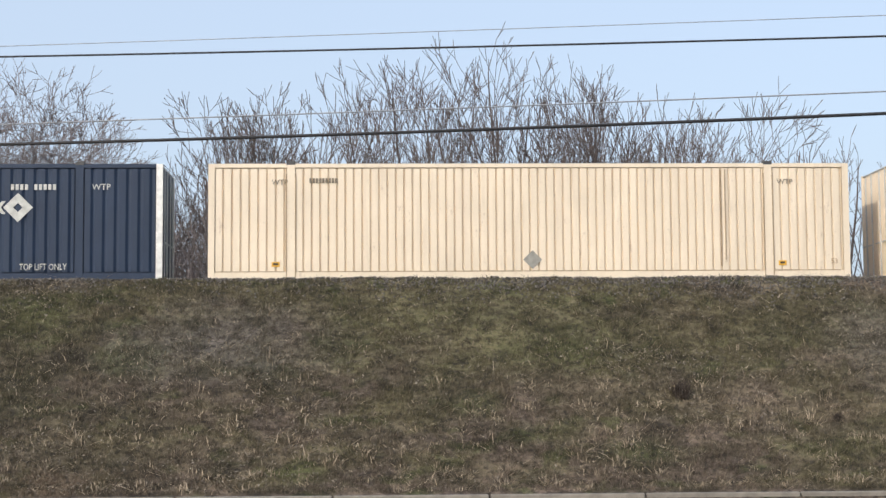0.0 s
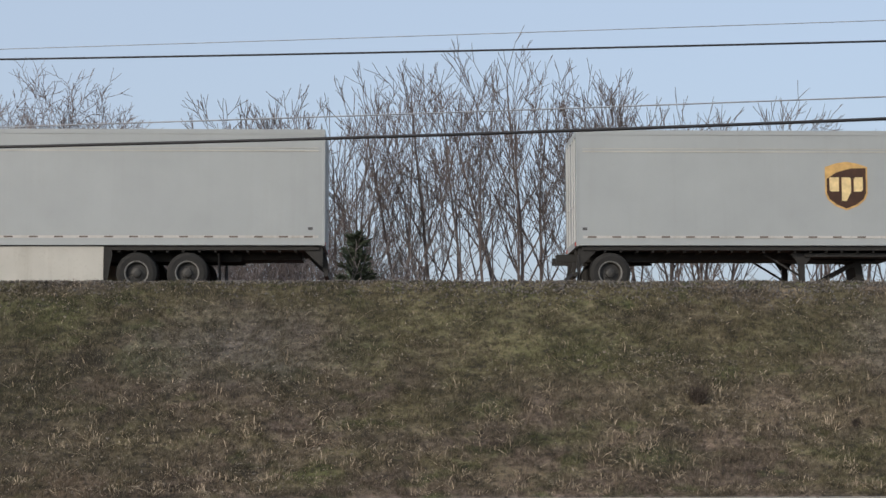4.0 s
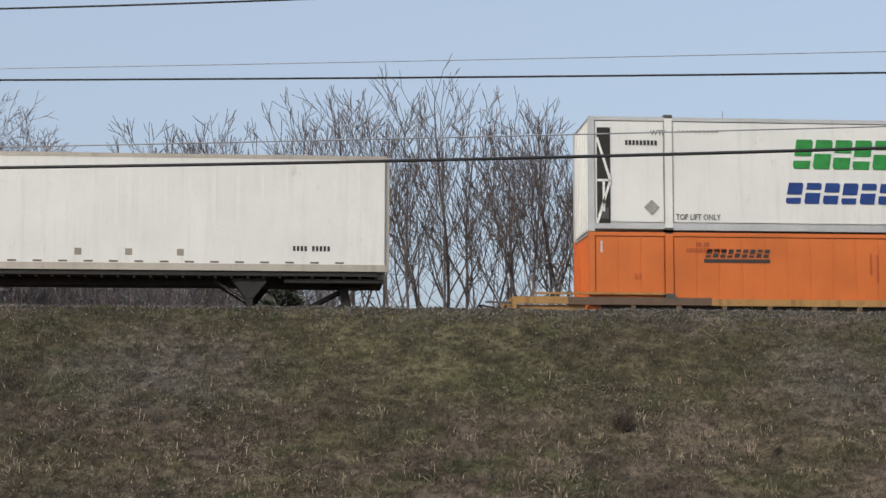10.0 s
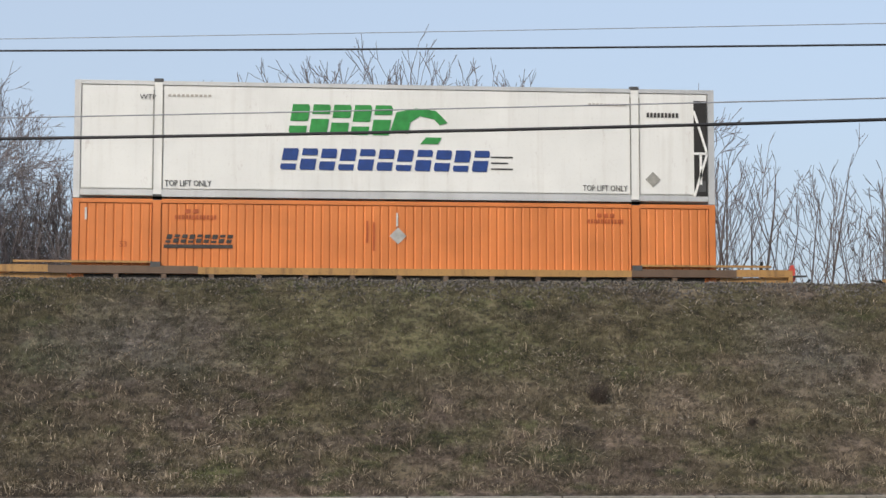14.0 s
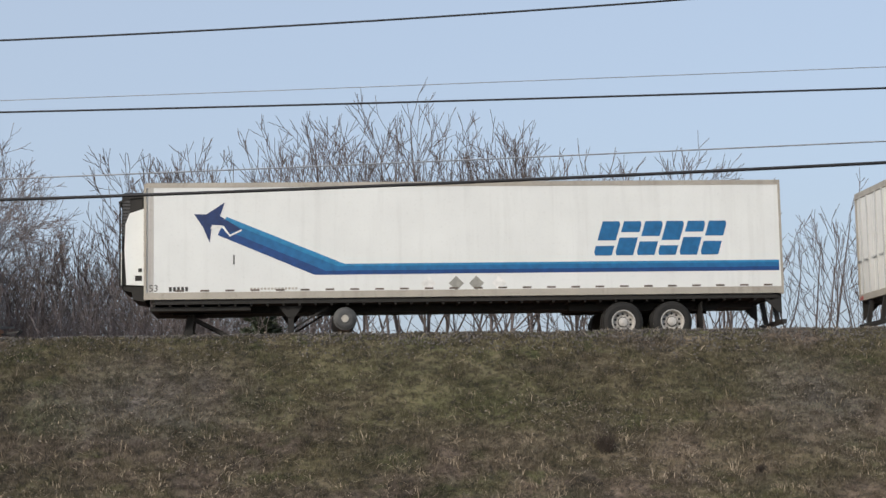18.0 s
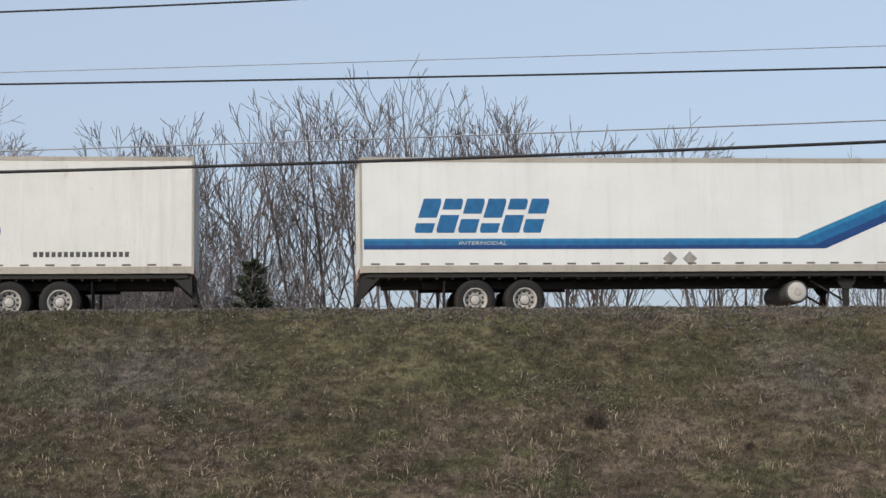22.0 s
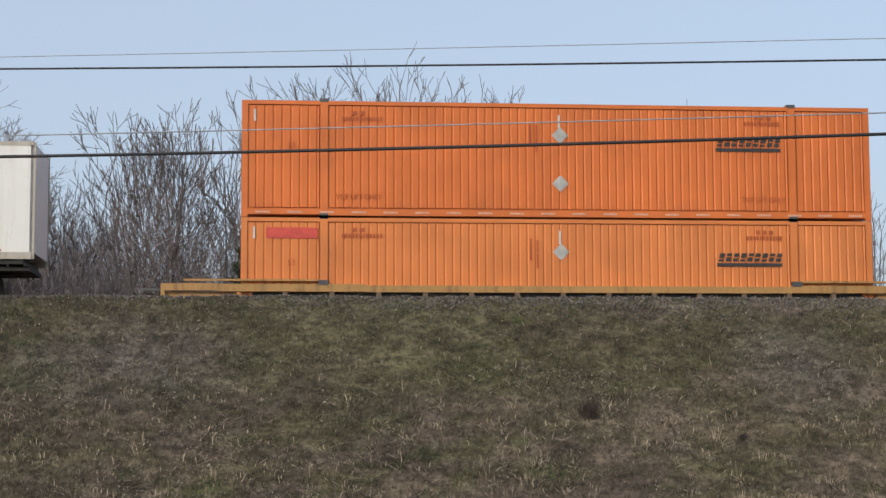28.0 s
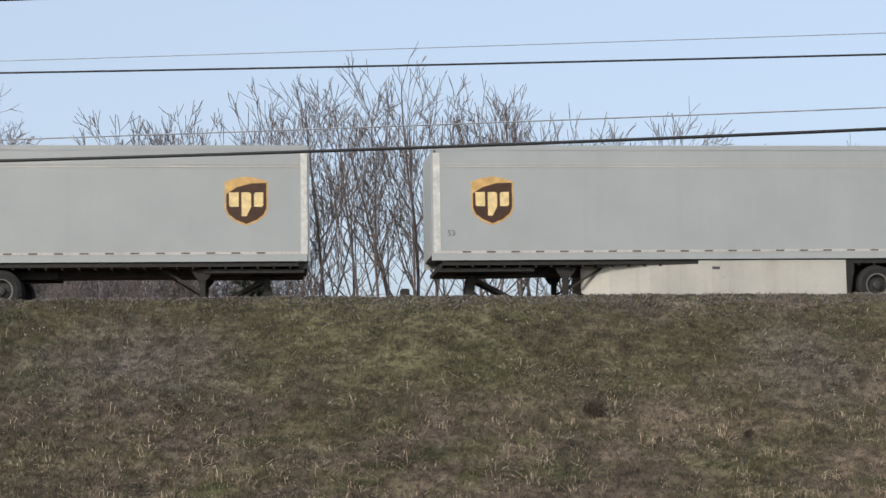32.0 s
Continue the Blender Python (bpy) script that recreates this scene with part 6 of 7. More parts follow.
def plain_van(label, L, rear, mat_name="white", posts=1.275, rail="grime_rail", wheels=(2.9, 4.2), rim="rim_grey", land=3.7, tape="red", marks="right", doors="white_old"):
    r = trailer(label, L, rear, mat_name, rail if mat_name != "white_rust" else "tan_rail", post_u0=0.67, gusset=(0.48, 0.55), wheels=wheels, rim=rim, land=land, posts=posts, tape=tape, doors=doors, post_mat=("post_dark" if mat_name == "white" else "post_grey") if posts > 0.8 else "")
    f = lambda u: px(L, u)
    z = BOX_Z
    if marks == "right":
        decal(r, "marking", row_of_bars(f(L - 2.45), z + 0.42, 0.72, 0.12, 6), "blk")
        decal(r, "marking", row_of_bars(f(L - 2.40), z + 0.60, 0.34, 0.11, 4), "blk")
        decal(r, "placard", [diamond(f(7.95), z + 0.58, 0.21)], "placard_white", "pale diamond placard")
    elif marks == "left":
        lettering(r, "53", f(0.10), z + 0.92, 0.16, "dark_grey")
        decal(r, "marking", row_of_bars(f(0.45), z + 0.46, 0.95, 0.12, 11, skip=(4,)), "blk")
        decal(r, "scuff", [disc(f(6.7), z + 0.52, 0.16, 10), disc(f(7.1), z + 0.75, 0.10, 9), disc(f(7.25), z + 0.42, 0.12, 8)], "faint", "scuffed grey patches", out=0.0065)
    elif marks == "squares":
        decal(r, "marking", row_of_bars(f(12.25), z + 0.50, 0.95, 0.13, 10, skip=(4,)), "blk")
        for u in (6.87, 8.11, 9.38):
            decal(r, "access_plate", [rect(f(u), z + 0.36, 0.17, 0.17)], "tan_rail", "small square access plates")
    elif marks == "red":
        decal(r, "marking", row_of_bars(f(L - 2.35), z + 0.30, 0.92, 0.13, 10, skip=(4,)), "blk")
        decal(r, "warning_label", [rect(f(2.85), z + 0.38, 0.18, 0.20), rect(f(11.45), z + 0.36, 0.18, 0.20)], "red_tape", "small red square labels")
        decal(r, "scrape", [[(f(7.4), z + 1.55), (f(7.65), z + 1.25), (f(7.62), z + 1.24), (f(7.37), z + 1.53)], [(f(8.0), z + 0.98), (f(8.3), z + 0.76), (f(8.28), z + 0.73), (f(7.97), z + 0.95)], [(f(8.55), z + 0.6), (f(8.85), z + 0.46), (f(8.83), z + 0.43), (f(8.53), z + 0.57)]], "placard", "dark scrapes across the side", out=0.0065)
        decal(r, "dent_line", [rect(f(7.40), z + 1.5, 0.02, 1.12), rect(f(8.30), z + 0.22, 0.015, 0.55)], "faint", "dark dented line", out=0.0065)
        decal(r, "stencil", row_of_bars(f(6.85), z + 2.36, 0.40, 0.07, 5), "faint")
    elif marks == "few":
        decal(r, "marking", row_of_bars(f(0.9), z + 0.62, 0.85, 0.05, 9) + row_of_bars(f(2.2), z + 0.36, 0.9, 0.05, 8), "dark_grey")
        decal(r, "placard", [diamond(f(7.55), z + 0.5, 0.2)], "placard_white", "pale diamond placard")
        decal(r, "tag", [rect(f(0.2), z + 0.38, 0.2, 0.18)], "faint")
    elif marks == "small":
        decal(r, "marking", row_of_bars(f(0.35), z + 0.36, 0.45, 0.05, 7), "faint")
    return r


def chassis_box(label):
    """A cream container locked on its skeletal road chassis."""
    c = thing("container_chassis", "rusty red skeletal container chassis on tyres", "chassis")
    h = L53 / 2
    for y in (-0.49, 0.49):
        part("main_beam", boxes((-h + 0.17, h - 0.15, y - 0.06, y + 0.06, 0.80, 1.12)), M["chassis"], c)
    part("front_bolster", boxes((-h - 0.12, -h + 0.16, -1.27, 1.27, 0.98, 1.16)), M["chassis"], c)
    part("rear_bolster", boxes((h - 0.14, h + 0.02, -1.27, 1.27, 0.92, 1.16)), M["chassis"], c)
    for u in (2.06, 5.0, 8.0, 11.0, 14.09):
        part("cross_beam", boxes((-h + u - 0.08, -h + u + 0.08, -1.25, 1.25, 0.98, 1.14)), M["chassis"], c)
    for u in (11.7, 12.95):
        road_wheel(c, -h + u, "rim_rust" if u < 12 else "rim_white")
        part("axle", boxes((-h + u - 0.07, -h + u + 0.07, -1.0, 1.0, 0.45, 0.59)), M["black_steel"], c)
    for s in (-1, 1):
        bm = bmesh.new()
        prism(bm, [(-h + 2.9, 1.0), (-h + 3.75, 1.0), (-h + 3.45, 0.30), (-h + 3.2, 0.30)], s * 1.0 - 0.05, s * 1.0 + 0.05)
        part("landing_leg", bm, M["chassis"], c)
        bm = bmesh.new()
        bar(bm, (h - 0.1, s * 0.9, 0.95), (h - 0.35, s * 0.9, 0.45), 0.10)
        part("bumper_leg", bm, M["chassis"], c)
        part("mudflap", boxes((-h + 13.65, -h + 13.67, s * 0.9 - 0.3, s * 0.9 + 0.3, 0.2, 0.9)), M["tyre"], c)
    part("rear_bumper", boxes((h - 0.4, h - 0.28, -1.15, 1.15, 0.4, 0.52)), M["chassis"], c)
    part("reflective_tape", boxes(*[(-h + 3.6 + 0.72 * k, -h + 3.85 + 0.72 * k, -0.565, -0.551, 0.95, 1.0) for k in range(10)]), M["dark_tape"], c)
    return c


# ---- rail cars ----
def rail_truck(car, x):
    for dx in (-0.88, 0.88):
        for s in (-1, 1):
            w = part("rail_wheel", RAIL_WHEEL, None, car)
            w.matrix_basis = pose(x + dx, s * 0.80, 0.46, 0, 0, 0 if s < 0 else 180)
    bm = bmesh.new()
    for s in (-1, 1):
        prism(bm, [(x - 1.2, 0.55), (x - 0.9, 0.66), (x + 0.9, 0.66), (x + 1.2, 0.55), (x + 1.1, 0.38), (x + 0.45, 0.25), (x - 0.45, 0.25), (x - 1.1, 0.38)], s * 1.0 - 0.08, s * 1.0 + 0.08)
    box(bm, x - 0.2, x + 0.2, -1.0, 1.0, 0.45, 0.68)
    part("truck_frame", bm, M["rust"], car)


def spine_car(x0, x1, nose=None, rear_at=None, high=False, posts=()):
    """A flat articulated spine platform from x0 to x1, with a hitch under the trailer's nose and tyre decks under its rear."""
    c = thing("spine_car", "rusty articulated spine flatcar carrying the load above it", "rail car", "rail cars")
    mid = (x0 + x1) / 2
    a, b = x0 - mid - 0.6, x1 - mid + 0.6
    part("centre_sill", boxes((a, b, -0.32, 0.32, 0.55, 0.92), (a, b, -0.42, 0.42, 0.88, 0.925)), M["rust"], c)
    for s in (a + 1.6, b - 1.6):
        rail_truck(c, s)
    if rear_at is not None:
        d = rear_at - mid
        top = 1.155 if high else 0.84
        for s in (-1, 1):
            part("tyre_deck", boxes((d - 3.3, d + 3.3, *sorted((s * 0.45, s * 1.26)), 0.76, 0.83)), M["rust"], c)
            part("deck_curb", boxes((d - 3.3, d + 3.3, *sorted((s * 1.262, s * 1.30)), 0.70, top)), M["rust"], c)
    if nose is not None:
        d, s = nose - mid, (1 if nose > mid else -1)
        bm = bmesh.new()
        prism(bm, [(d + s * 0.20, 0.92), (d - s * 0.04, 0.92), (d - s * 0.13, 1.74), (d + s * 0.05, 1.74)], -0.45, 0.45)
        hitch = part("hitch_stand", bm, M["black_steel"], c)
        bm = bmesh.new()
        for y in (-0.36, 0.36):
            bar(bm, (d - s * 0.08, y, 1.66), (d - s * 1.35, y, 1.0), 0.085)
            bar(bm, (d - s * 0.02, y, 1.35), (d - s * 0.50, y, 0.95), 0.05)
        part("hitch_brace", bm, M["black_steel"], hitch)
        part("hitch_head", boxes((d - 0.40, d + 0.40, -0.5, 0.5, 1.72, 1.78)), M["black_steel"], hitch)
    for p in posts:
        d = p - mid
        part("folded_hitch", boxes((d - 0.10, d + 0.10, -0.35, 0.35, 0.92, 1.42), (d - 0.18, d + 0.25, -0.3, 0.3, 0.92, 1.08)), M["black_steel"], c)
    put(c, mid, RAIL_Z)
    return c


def well_car(x0, x1, kind="yellow", ends=(1, 1), words=False, patched=False):
    """A stack car whose well holds the lower box; x0 and x1 are the ends of that box."""
    c = thing("well_car", "weathered yellow stack car with ribbed side sills" if kind == "yellow" else "brown articulated stack car with graffiti on its side sills", "rail car", "rail cars")
    mid = (x0 + x1) / 2
    h = (x1 - x0) / 2
    m = M["yellow_car"] if kind == "yellow" else M["brown_car"]
    z = 1.42 if kind == "yellow" else 1.51          # sill top above the rail
    ext = 1.85
    for s in (-1, 1):
        ya, yb = sorted((s * 1.32, s * 1.44))
        if kind == "yellow":
            for a, b in ((-h + 3.1, h - 2.2), (-h - ext, -h - 0.55), (h + 0.5, h + ext)):
                mid_run = abs(a + b) < 2
                part("side_sill", boxes((a, b, ya, yb, z - (0.17 if mid_run else 0.14), z + (0.0 if mid_run else 0.04))), m, c)
            for a, b in ((-h - 0.55, -h + 3.1), (h - 2.2, h + 0.5)):
                part("patched_sill" if patched else "side_sill", boxes((a, b, ya, yb, z - 0.16, z + 0.03)), M["umber_car"] if patched else m, c, "grimy brown repainted sill stretch" if patched else "")
            # black plate added behind the ribs, standing for the shaded gap under the sill
            part("gap_shade_plate", boxes((-h + 0.3, h - 0.3, *sorted((s * 1.305, s * 1.315)), 0.2, z - 0.17)), M["black_steel"], c)
            me = mesh_of("sill_rib", boxes((-0.06, 0.06, ya - 0.01, yb + 0.01, z - 0.95, z - 0.17)), M["umber_car"])
            for k in range(13):
                o = part("sill_rib", me, None, c)
                o.location = (-h + 1.1 + (2 * h - 2.2) * k / 12, 0, 0)
            part("lower_sill", boxes((-h + 1.0, h - 1.0, ya, yb, 0.22, 0.38)), m, c)
            for t in (-1, 1):
                x = t * (h - 2.05)
                part("container_guide", boxes((x - 0.12, x + 0.12, ya - 0.01, yb, z, z + 0.13)), M["dark_grey"], c)
                part("walkway", boxes((*sorted((t * (h + ext - 0.45), t * (h - 1.95))), ya, yb + 0.01, z + 0.10, z + 0.15)), M["yellow_car"], c)
        else:
            part("side_sill", boxes((-h, h, ya, yb, 0.35, z - 0.03)), m, c)
            for t in (-1, 1):
                x = t * (h - 2.05)
                part("container_guide", boxes((x - 0.14, x + 0.14, ya - 0.02, yb, z - 0.03, z + 0.18)), M["dark_grey"], c)
                part("walkway", boxes((*sorted((t * (h + 1.4), t * (h - 1.95))), ya, yb + 0.01, z + 0.04, z + 0.09)), M["dark_grey"], c)
                part("end_plate", boxes((*sorted((t * (h + 0.005), t * (h + 1.45))), ya, yb, 0.7, z - 0.02)), M["dark_grey"], c)
    if kind != "yellow":
        y = -1.44
        lettering(c, "125 T", -h - 0.93, z - 0.36, 0.20, "placard_white", side=y)
        decal(c, "yellow_panel", [rect(-h + 0.18, z - 0.36, 0.52, 0.24), rect(h - 0.75, z - 0.38, 0.5, 0.28), rect(-h + 2.6, z - 0.30, 0.4, 0.16), rect(-h + 5.8, z - 0.28, 0.5, 0.14), rect(h - 2.9, z - 0.28, 0.5, 0.14)], "yellow_car", "faded yellow panels", side=y)
        decal(c, "reflector", [rect(u, z - 0.30, 0.035, 0.17) for u in (-h + 0.02, -h + 0.77, -h + 1.24, -h + 2.0, h - 1.9, h - 0.95, h - 0.3)], "white_tape", "white upright reflectors", side=y)
        g0 = -h + 2.2 if words else -h + 8.9
        arcs = []
        for line in (((0, 0), (0.06, 0.35), (0.40, 0.40), (0.55, 0.05)), ((0.58, 0.10), (0.80, 0.36), (1.05, 0.41), (1.30, 0.35), (1.5, 0)), ((1.02, 0), (1.07, 0.16), (1.13, 0)), ((1.52, 0), (1.52, 0.40), (1.95, 0.43), (1.92, 0.10)),
                     ((1.92, 0.10), (2.20, 0.42), (2.50, 0.10)), ((2.52, 0), (2.54, 0.38), (3.05, 0.43), (3.10, 0.05), (2.90, 0.06)), ((3.16, 0), (3.16, 0.40), (3.70, 0.40), (4.0, 0.25), (4.1, 0))):
            for p, q in zip(line, line[1:]):
                steep = abs(q[1] - p[1]) > abs(q[0] - p[0])
                dx, dz = (0.05, 0.0) if steep else (0.0, 0.035)
                arcs.append([(g0 + p[0], z - 0.50 + p[1]), (g0 + q[0], z - 0.50 + q[1]), (g0 + q[0] + dx, z - 0.50 + q[1] + dz), (g0 + p[0] + dx, z - 0.50 + p[1] + dz)])
        decal(c, "graffiti", arcs, "graffiti", "white spray-painted strokes", side=y, out=0.010)
        decal(c, "graffiti", [rect(g0 + 0.12 + 0.78 * k, z - 0.6, 0.34, 0.40, 0.03) for k in range(5)] if words else [rect(-h + 4.3 + 0.5 * k, z - 0.34, 0.32, 0.05) for k in range(6)], "black_steel", "dark spray-painted fill", side=y, out=0.007)
    part("well_floor", boxes((-h + 0.2, h - 0.2, -1.30, 1.30, 0.12, 0.19)), M["black_steel"], c)
    for t, on in ((-1, ends[0]), (1, ends[1])):
        x = t * (h + ext)
        part("end_platform", boxes((*sorted((t * (h + 0.1), x)), -1.315, 1.315, z - 0.32, z - 0.16)), m, c)
        part("end_sill", boxes((*sorted((x, x + t * 0.10)), -1.44, 1.44, z - 0.38, z + 0.03)), m, c)
        part("draft_sill", boxes((*sorted((t * (h + 0.1), t * (h + ext + 0.25))), -0.25, 0.25, 0.75, 1.05)), M["black_steel"], c)
        if on:
            part("coupler", boxes((*sorted((t * (h + ext + 0.25), t * (h + ext + 0.85))), -0.14, 0.14, 0.86, 1.08)), M["dark_grey"], c)
            bm = bmesh.new()
            for i in range(6):
                p, q = i / 6, (i + 1) / 6
                bar(bm, (x + t * (0.15 + 0.7 * p), -0.45, z - 0.12 - 0.30 * math.sin(math.pi * p)), (x + t * (0.15 + 0.7 * q), -0.45, z - 0.12 - 0.30 * math.sin(math.pi * q)), 0.06)
            part("air_hose", bm, M["tyre"], c)
            if t > 0 and kind == "yellow":
                part("brake_valve", boxes((x + 0.16, x + 0.30, -0.98, -0.88, z - 0.22, z + 0.12), (x + 0.19, x + 0.27, -0.99, -0.87, z + 0.12, z + 0.20)), M["red_patch"], c, "small red brake valve")
            bm = bmesh.new()
            bar(bm, (x + t * 0.12, -1.1, z - 0.1), (x + t * 0.7, -0.6, z - 0.05), 0.05)
            bar(bm, (x + t * 0.12, 1.1, z - 0.1), (x + t * 0.7, 0.6, z - 0.05), 0.05)
            part("uncoupling_lever", bm, M["dark_grey"], c)
            part("brake_wheel_stand", boxes((x - t * 0.05 - 0.03, x - t * 0.05 + 0.03, 0.9, 0.96, z, z + 0.45)), M["black_steel"], c)
        rail_truck(c, t * (h + 1.0))
    put(c, mid, RAIL_Z)
    return c


# ---- the train, in order, by the left end of each load ----
TYRES, DECK, WELL, UPPER = 4.56, 4.80, 3.895, 6.86


def place_trailer(r, x0, L, high=False, rear=None, posts=()):
    rear = rear or r["rear"]
    put(r, x0 + L / 2, TYRES)
    nose = x0 + L - 1.05 if rear == "L" else x0 + 1.05
    back = x0 + 3.4 if rear == "L" else x0 + L - 3.4
    spine_car(x0, x0 + L, nose, back, high, posts)


def place_deck(c, x0):
    put(c, x0 + L53 / 2, DECK)
    car = spine_car(x0, x0 + L53)
    for t in (-1, 1):
        x = t * (L53 / 2 - 2.06)
        part("container_saddle", boxes((x - 0.16, x + 0.16, -1.28, 1.28, 0.92, 1.045)), M["rust"], car)


def place_stack(lower, upper, x0, kind="yellow", ends=(1, 1), words=False, patched=True):
    put(lower, x0 + L53 / 2, WELL)
    put(upper, x0 + L53 / 2, UPPER)
    well_car(x0, x0 + L53, kind, ends, words, patched)


place_deck(navy_box("dark navy corrugated container with white markings on a spine car"), -21.38)
cream_one = cream("cream corrugated steel container with faint markings on a spine car")
place_deck(cream_one, -4.10)
for x in (13.13, 30.42, 122.42):
    place_deck(copy_thing(cream_one, pose(0, 0, 0)), x)
place_trailer(plain_van("clean white panelled dry van trailer with a diamond placard", L53, "L", rail="grey_rail", tape="dark"), 48.69, L53)
place_trailer(plain_van("off-white ribbed dry van trailer with scuffed side", L53, "R", "offwhite", posts=0.61, marks="left", tape="dark"), 67.86, L53)
ups_R = parcel_trailer("light grey parcel trailer with gold and brown shield", L53, "R", 1.70, wheels=(3.42, 4.68), skirt=(5.5, 12.3))
place_trailer(copy_thing(ups_R, pose(0, 0, 0)), 88.6, L53)
pup_L = parcel_trailer("short light grey parcel trailer with a shield and a single axle", 8.40, "L", 6.85, wheels=(0.85,), skirt=None, land=2.65)
place_trailer(pup_L, 111.06, 8.40, posts=(122.0,))
place_trailer(clipper("white refrigerated trailer with maroon mark, tan rails and grime", L53, spots=((8.37, 1.10, "placard"), (8.98, 0.90, "placard_white"), (9.58, 0.89, "placard_white"))), 142.94, L53)
place_trailer(parcel_trailer("light grey parcel trailer with pale skirts and shield at its nose", L53, "L", L53 - 1.75, wheels=(2.85, 4.08), skirt=(5.1, 12.0)), 161.53, L53)
place_trailer(parcel_trailer("short light grey parcel trailer with a shield at its nose", 8.40, "R", 1.45, wheels=(0.95,), skirt=None, land=2.65), 180.84, 8.40)
place_trailer(ups_R, 198.15, L53)
place_trailer(plain_van("bright white smooth dry van trailer with red reflectors", L53, "R", "white", posts=0, wheels=(3.5, 4.8), land=3.3, marks="small"), 215.36, L53)
put(chassis_box(""), 232.71 + L53 / 2, TYRES)
put(cream("stained cream corrugated container locked on a rusty road chassis", "cream_dirty", ((10.68, 2.5, 0.07), (10.78, 1.5, 0.03), (13.94, 2.5, 0.09), (8.9, 0.3, 0.06), (9.6, 0.2, 0.2), (11.4, 0.35, 0.05), (14.9, 0.3, 0.06))), 232.71 + L53 / 2, 5.74)
spine_car(232.71, 232.71 + L53, 233.88, 245.08)
place_trailer(plain_van("weathered white ribbed dry van trailer with small square plates", 14.63, "L", "white_old", posts=0.6, wheels=(2.2, 3.4), land=3.45, marks="squares", tape="dark"), 252.20, 14.63)
place_stack(orange_box("flat-sided orange container in the well of a stack car", "orange", "panel", 2.98, 2.32), tiger_box("white refrigerated container with green and blue mark stacked on top", "L"), 271.90)
place_stack(orange_box("orange container with yellowed seams in a stack car well", "orange", "panel", 3.6, 2.31, seam=True), csx_blue_box("dark teal ribbed container with pale yellow lettering stacked on top", 0.27), 295.35)
corr_orange = orange_box("orange corrugated container with white placard in a stack car well", "orange", "soft", 2.27, 1.86, (2.09,))
place_stack(corr_orange, csx_white_box("off-white ribbed container with blue mark and rust scars stacked on top"), 318.83)
place_stack(copy_thing(corr_orange, pose(0, 0, 0)), hunt_box("white panelled container with a yellow name panel stacked on top"), 342.41, patched=True)
place_stack(orange_box("sun-faded orange corrugated container in the well of a stack car", "orange_pale", "soft", 2.27, 1.86, (2.08,)), tiger_box("white refrigerated container with open equipment bay stacked on top", "R"), 365.91)
place_stack(csx_white_box("off-white ribbed container with blue mark in a stack car well"), orange_box("smooth-sided red-orange container stacked on top", "orange_red", "panel", 3.55, 2.30), 389.31)
top_orange = orange_box("orange corrugated container with two white placards stacked on top", "orange", "soft", 2.40, 1.78, (2.08, 0.88), tape=True)
place_stack(csx_blue_box("dark teal ribbed container in the well of a brown stack car"), top_orange, 432.65, "brown", words=True)
low_red = orange_box("red-orange corrugated container in the well of a brown stack car", "orange_red", "soft", 2.22, 1.88, (1.72,))
top_amber = orange_box("amber-orange corrugated container with white placards stacked on top", "orange_amber", "soft", 2.40, 1.82, (2.12, 0.88), tape=True)
place_stack(low_red, top_amber, 452.08, "brown")
place_stack(copy_thing(low_red, pose(0, 0, 0)), copy_thing(top_amber, pose(0, 0, 0)), 413.04, "brown")
place_trailer(marten("white refrigerated trailer with blue stripe and arrow towards its nose", "R"), 474.05, L53)
place_trailer(alliance("white refrigerated trailer with navy mark and blue discs", "L", 5.00), 493.03, L53)
place_trailer(alliance("grimy white refrigerated trailer with navy mark and discs", "L", 4.55, second=5.30), 510.74, L53)
place_trailer(clipper("white refrigerated trailer with maroon mark and weathered placards", L53), 528.44, L53)
place_trailer(swift("white panelled trailer with blue slanted mark and long yellow stripe", "L"), 546.15, L53)
place_trailer(alliance("off-white refrigerated trailer with its cooling unit leading", "R", 4.53, (3.27, 4.5), 6.03), 565.96, L53)
place_trailer(marten("white refrigerated trailer with rising blue stripe behind its nose", "L"), 586.23, L53)
place_trailer(plain_van("old white ribbed dry van trailer with scrapes and red labels", 14.63, "L", "white_rust", posts=0.55, wheels=(2.09, 3.32), rim="rim_rust", land=3.92, marks="red", doors="white_rust"), 606.53, 14.63, True)
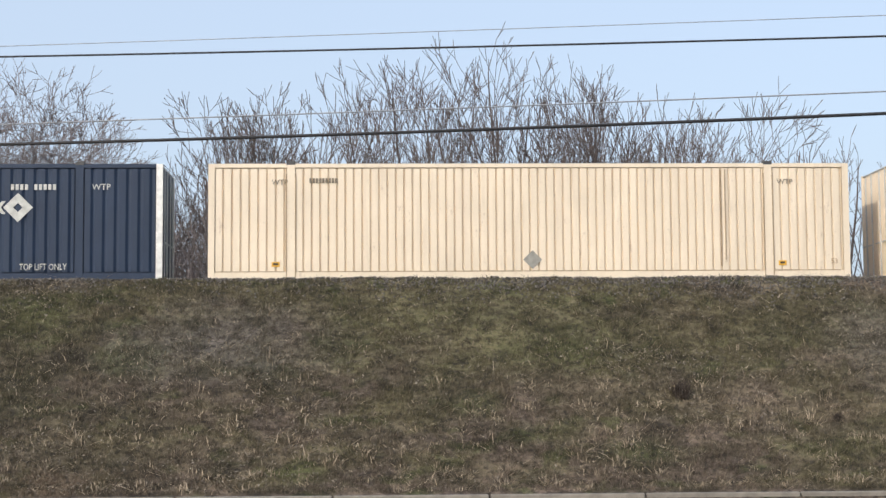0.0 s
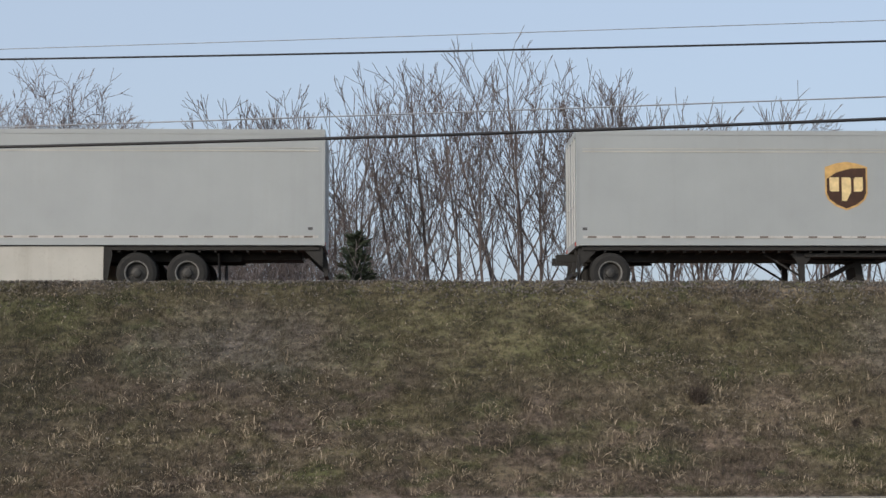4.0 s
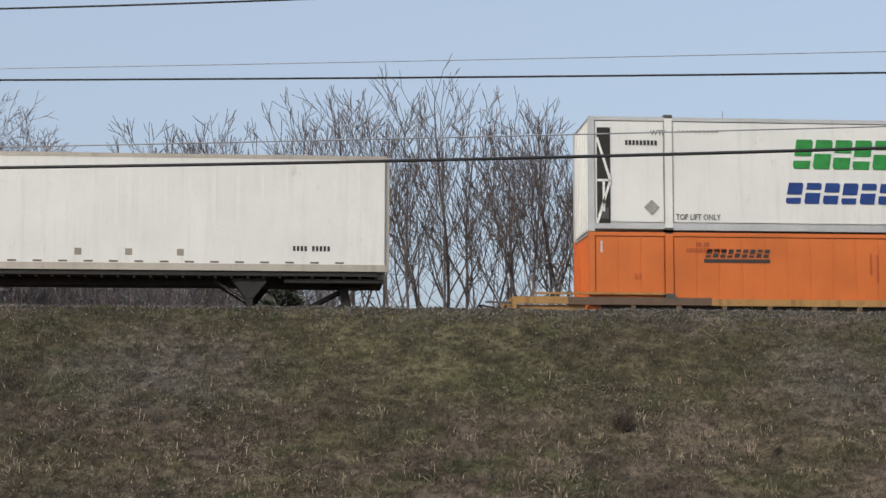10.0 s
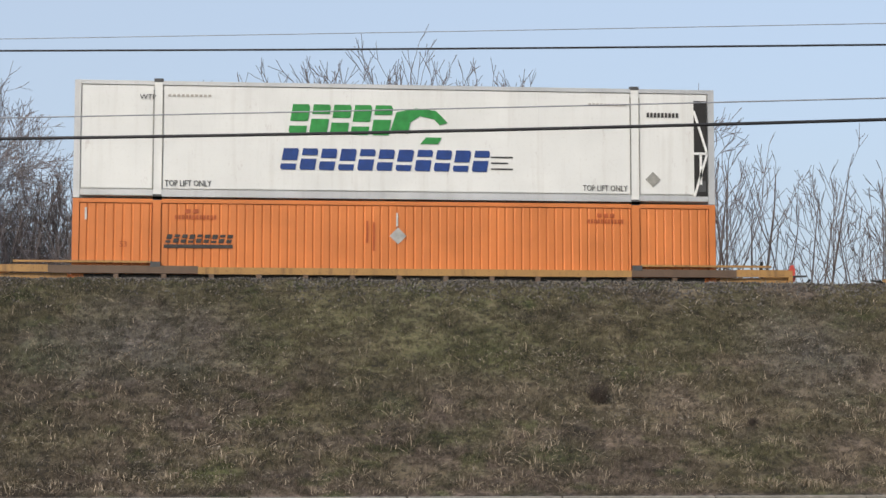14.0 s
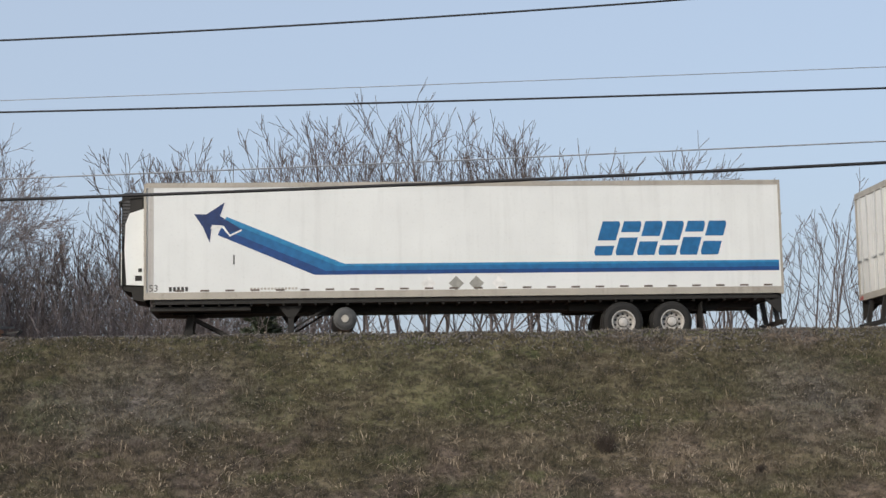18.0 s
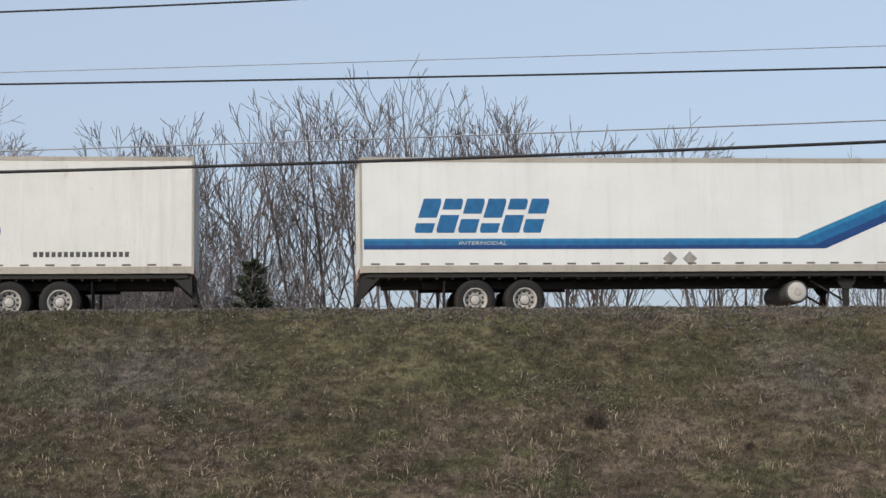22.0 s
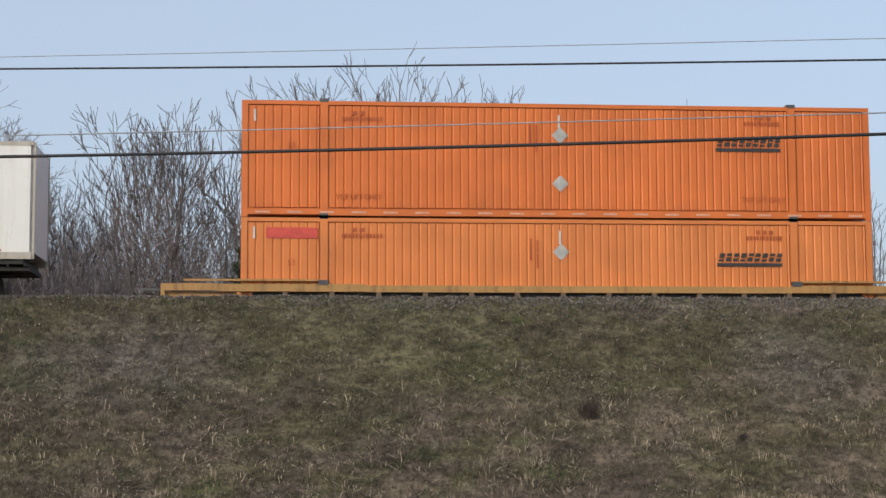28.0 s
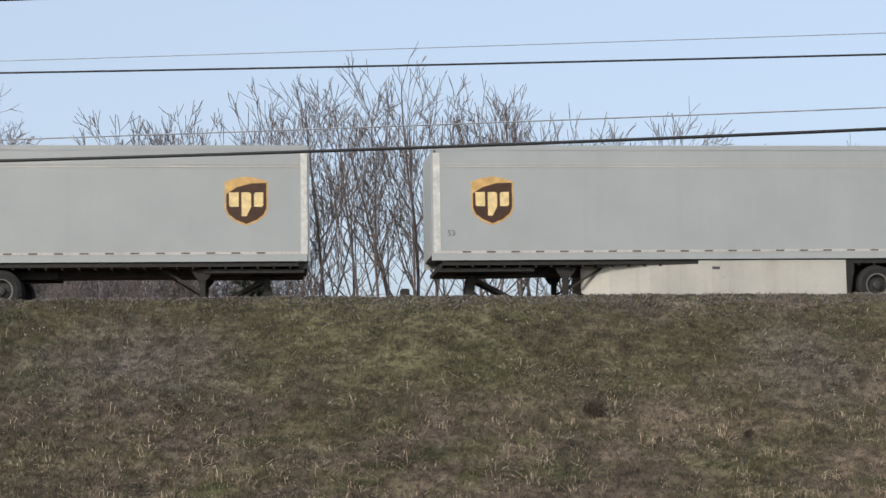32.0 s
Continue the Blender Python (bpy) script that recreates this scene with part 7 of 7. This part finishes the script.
place_trailer(alliance("clean white refrigerated trailer with blue discs and leading cooling unit", "R", 4.53, (3.27, 4.5), 6.03), 624.43, L53)
place_trailer(clipper("shorter white refrigerated trailer with sun-bleached name panel", 14.63, True, spots=((7.4, 1.40, "placard_white"), (7.37, 0.73, "tan_rail"), (6.5, 0.73, "placard_white"))), 646.18, 14.63)
rusty = plain_van("rust-streaked white dry van trailer with grimy rear doors", L53, "L", "white_rust", posts=1.27, rim="rim_rust", marks="few", doors="white_rust")
place_trailer(rusty, 663.07, L53)
place_trailer(copy_thing(rusty, pose(0, 0, 0)), 682.74, L53, rear="L")
place_trailer(swift("white panelled trailer with blue slanted mark and yellow stripe tail", "R"), 701.37, L53, True)
place_trailer(plain_van("white panelled dry van trailer with rusty wheels and placard", L53, "L", "white_old", posts=1.275, rim="rim_rust", wheels=(2.45, 3.71), land=3.4, marks="few", doors="white_rust"), 721.89, L53, True)
place_stack(orange_box("pale faded orange corrugated container in the well of a stack car", "orange_pale", "soft", 12.1, 1.90, (2.12,), patched=True), orange_box("bright orange corrugated container with white placards stacked on top", "orange", "soft", 12.12, 1.90, (2.14, 0.90), tape=True), 743.11, patched=False)
place_trailer(parcel_trailer("medium-length light grey parcel trailer with red reflectors", 13.72, "R", 1.66, wheels=(3.14, 4.44), skirt=None, land=3.65, tape="red"), 764.52, 13.72)
place_trailer(copy_thing(ups_R, pose(0, 0, 0)), 781.78, L53, rear="R")
place_trailer(copy_thing(ups_R, pose(0, 0, 0)), 799.23, L53, rear="R")
place_trailer(swift_plain("white smooth trailer with navy mark and brown swept wing"), 816.23, L53)
place_trailer(copy_thing(pup_L, pose(0, 0, 0)), 841.71, 8.40, rear="L", posts=(852.58,))
place_trailer(parcel_trailer("light grey parcel trailer with a curved pale skirt and shield", L53, "R", 1.53, wheels=(3.42, 4.68), skirt=(5.5, 12.3), bent=True), 853.21, L53)


def motions():
    for ob, x, z in TRAIN:
        walk(ob, [(t, pose(x - s, TRACK_Y, z)) for t, s in RUN])


motions()
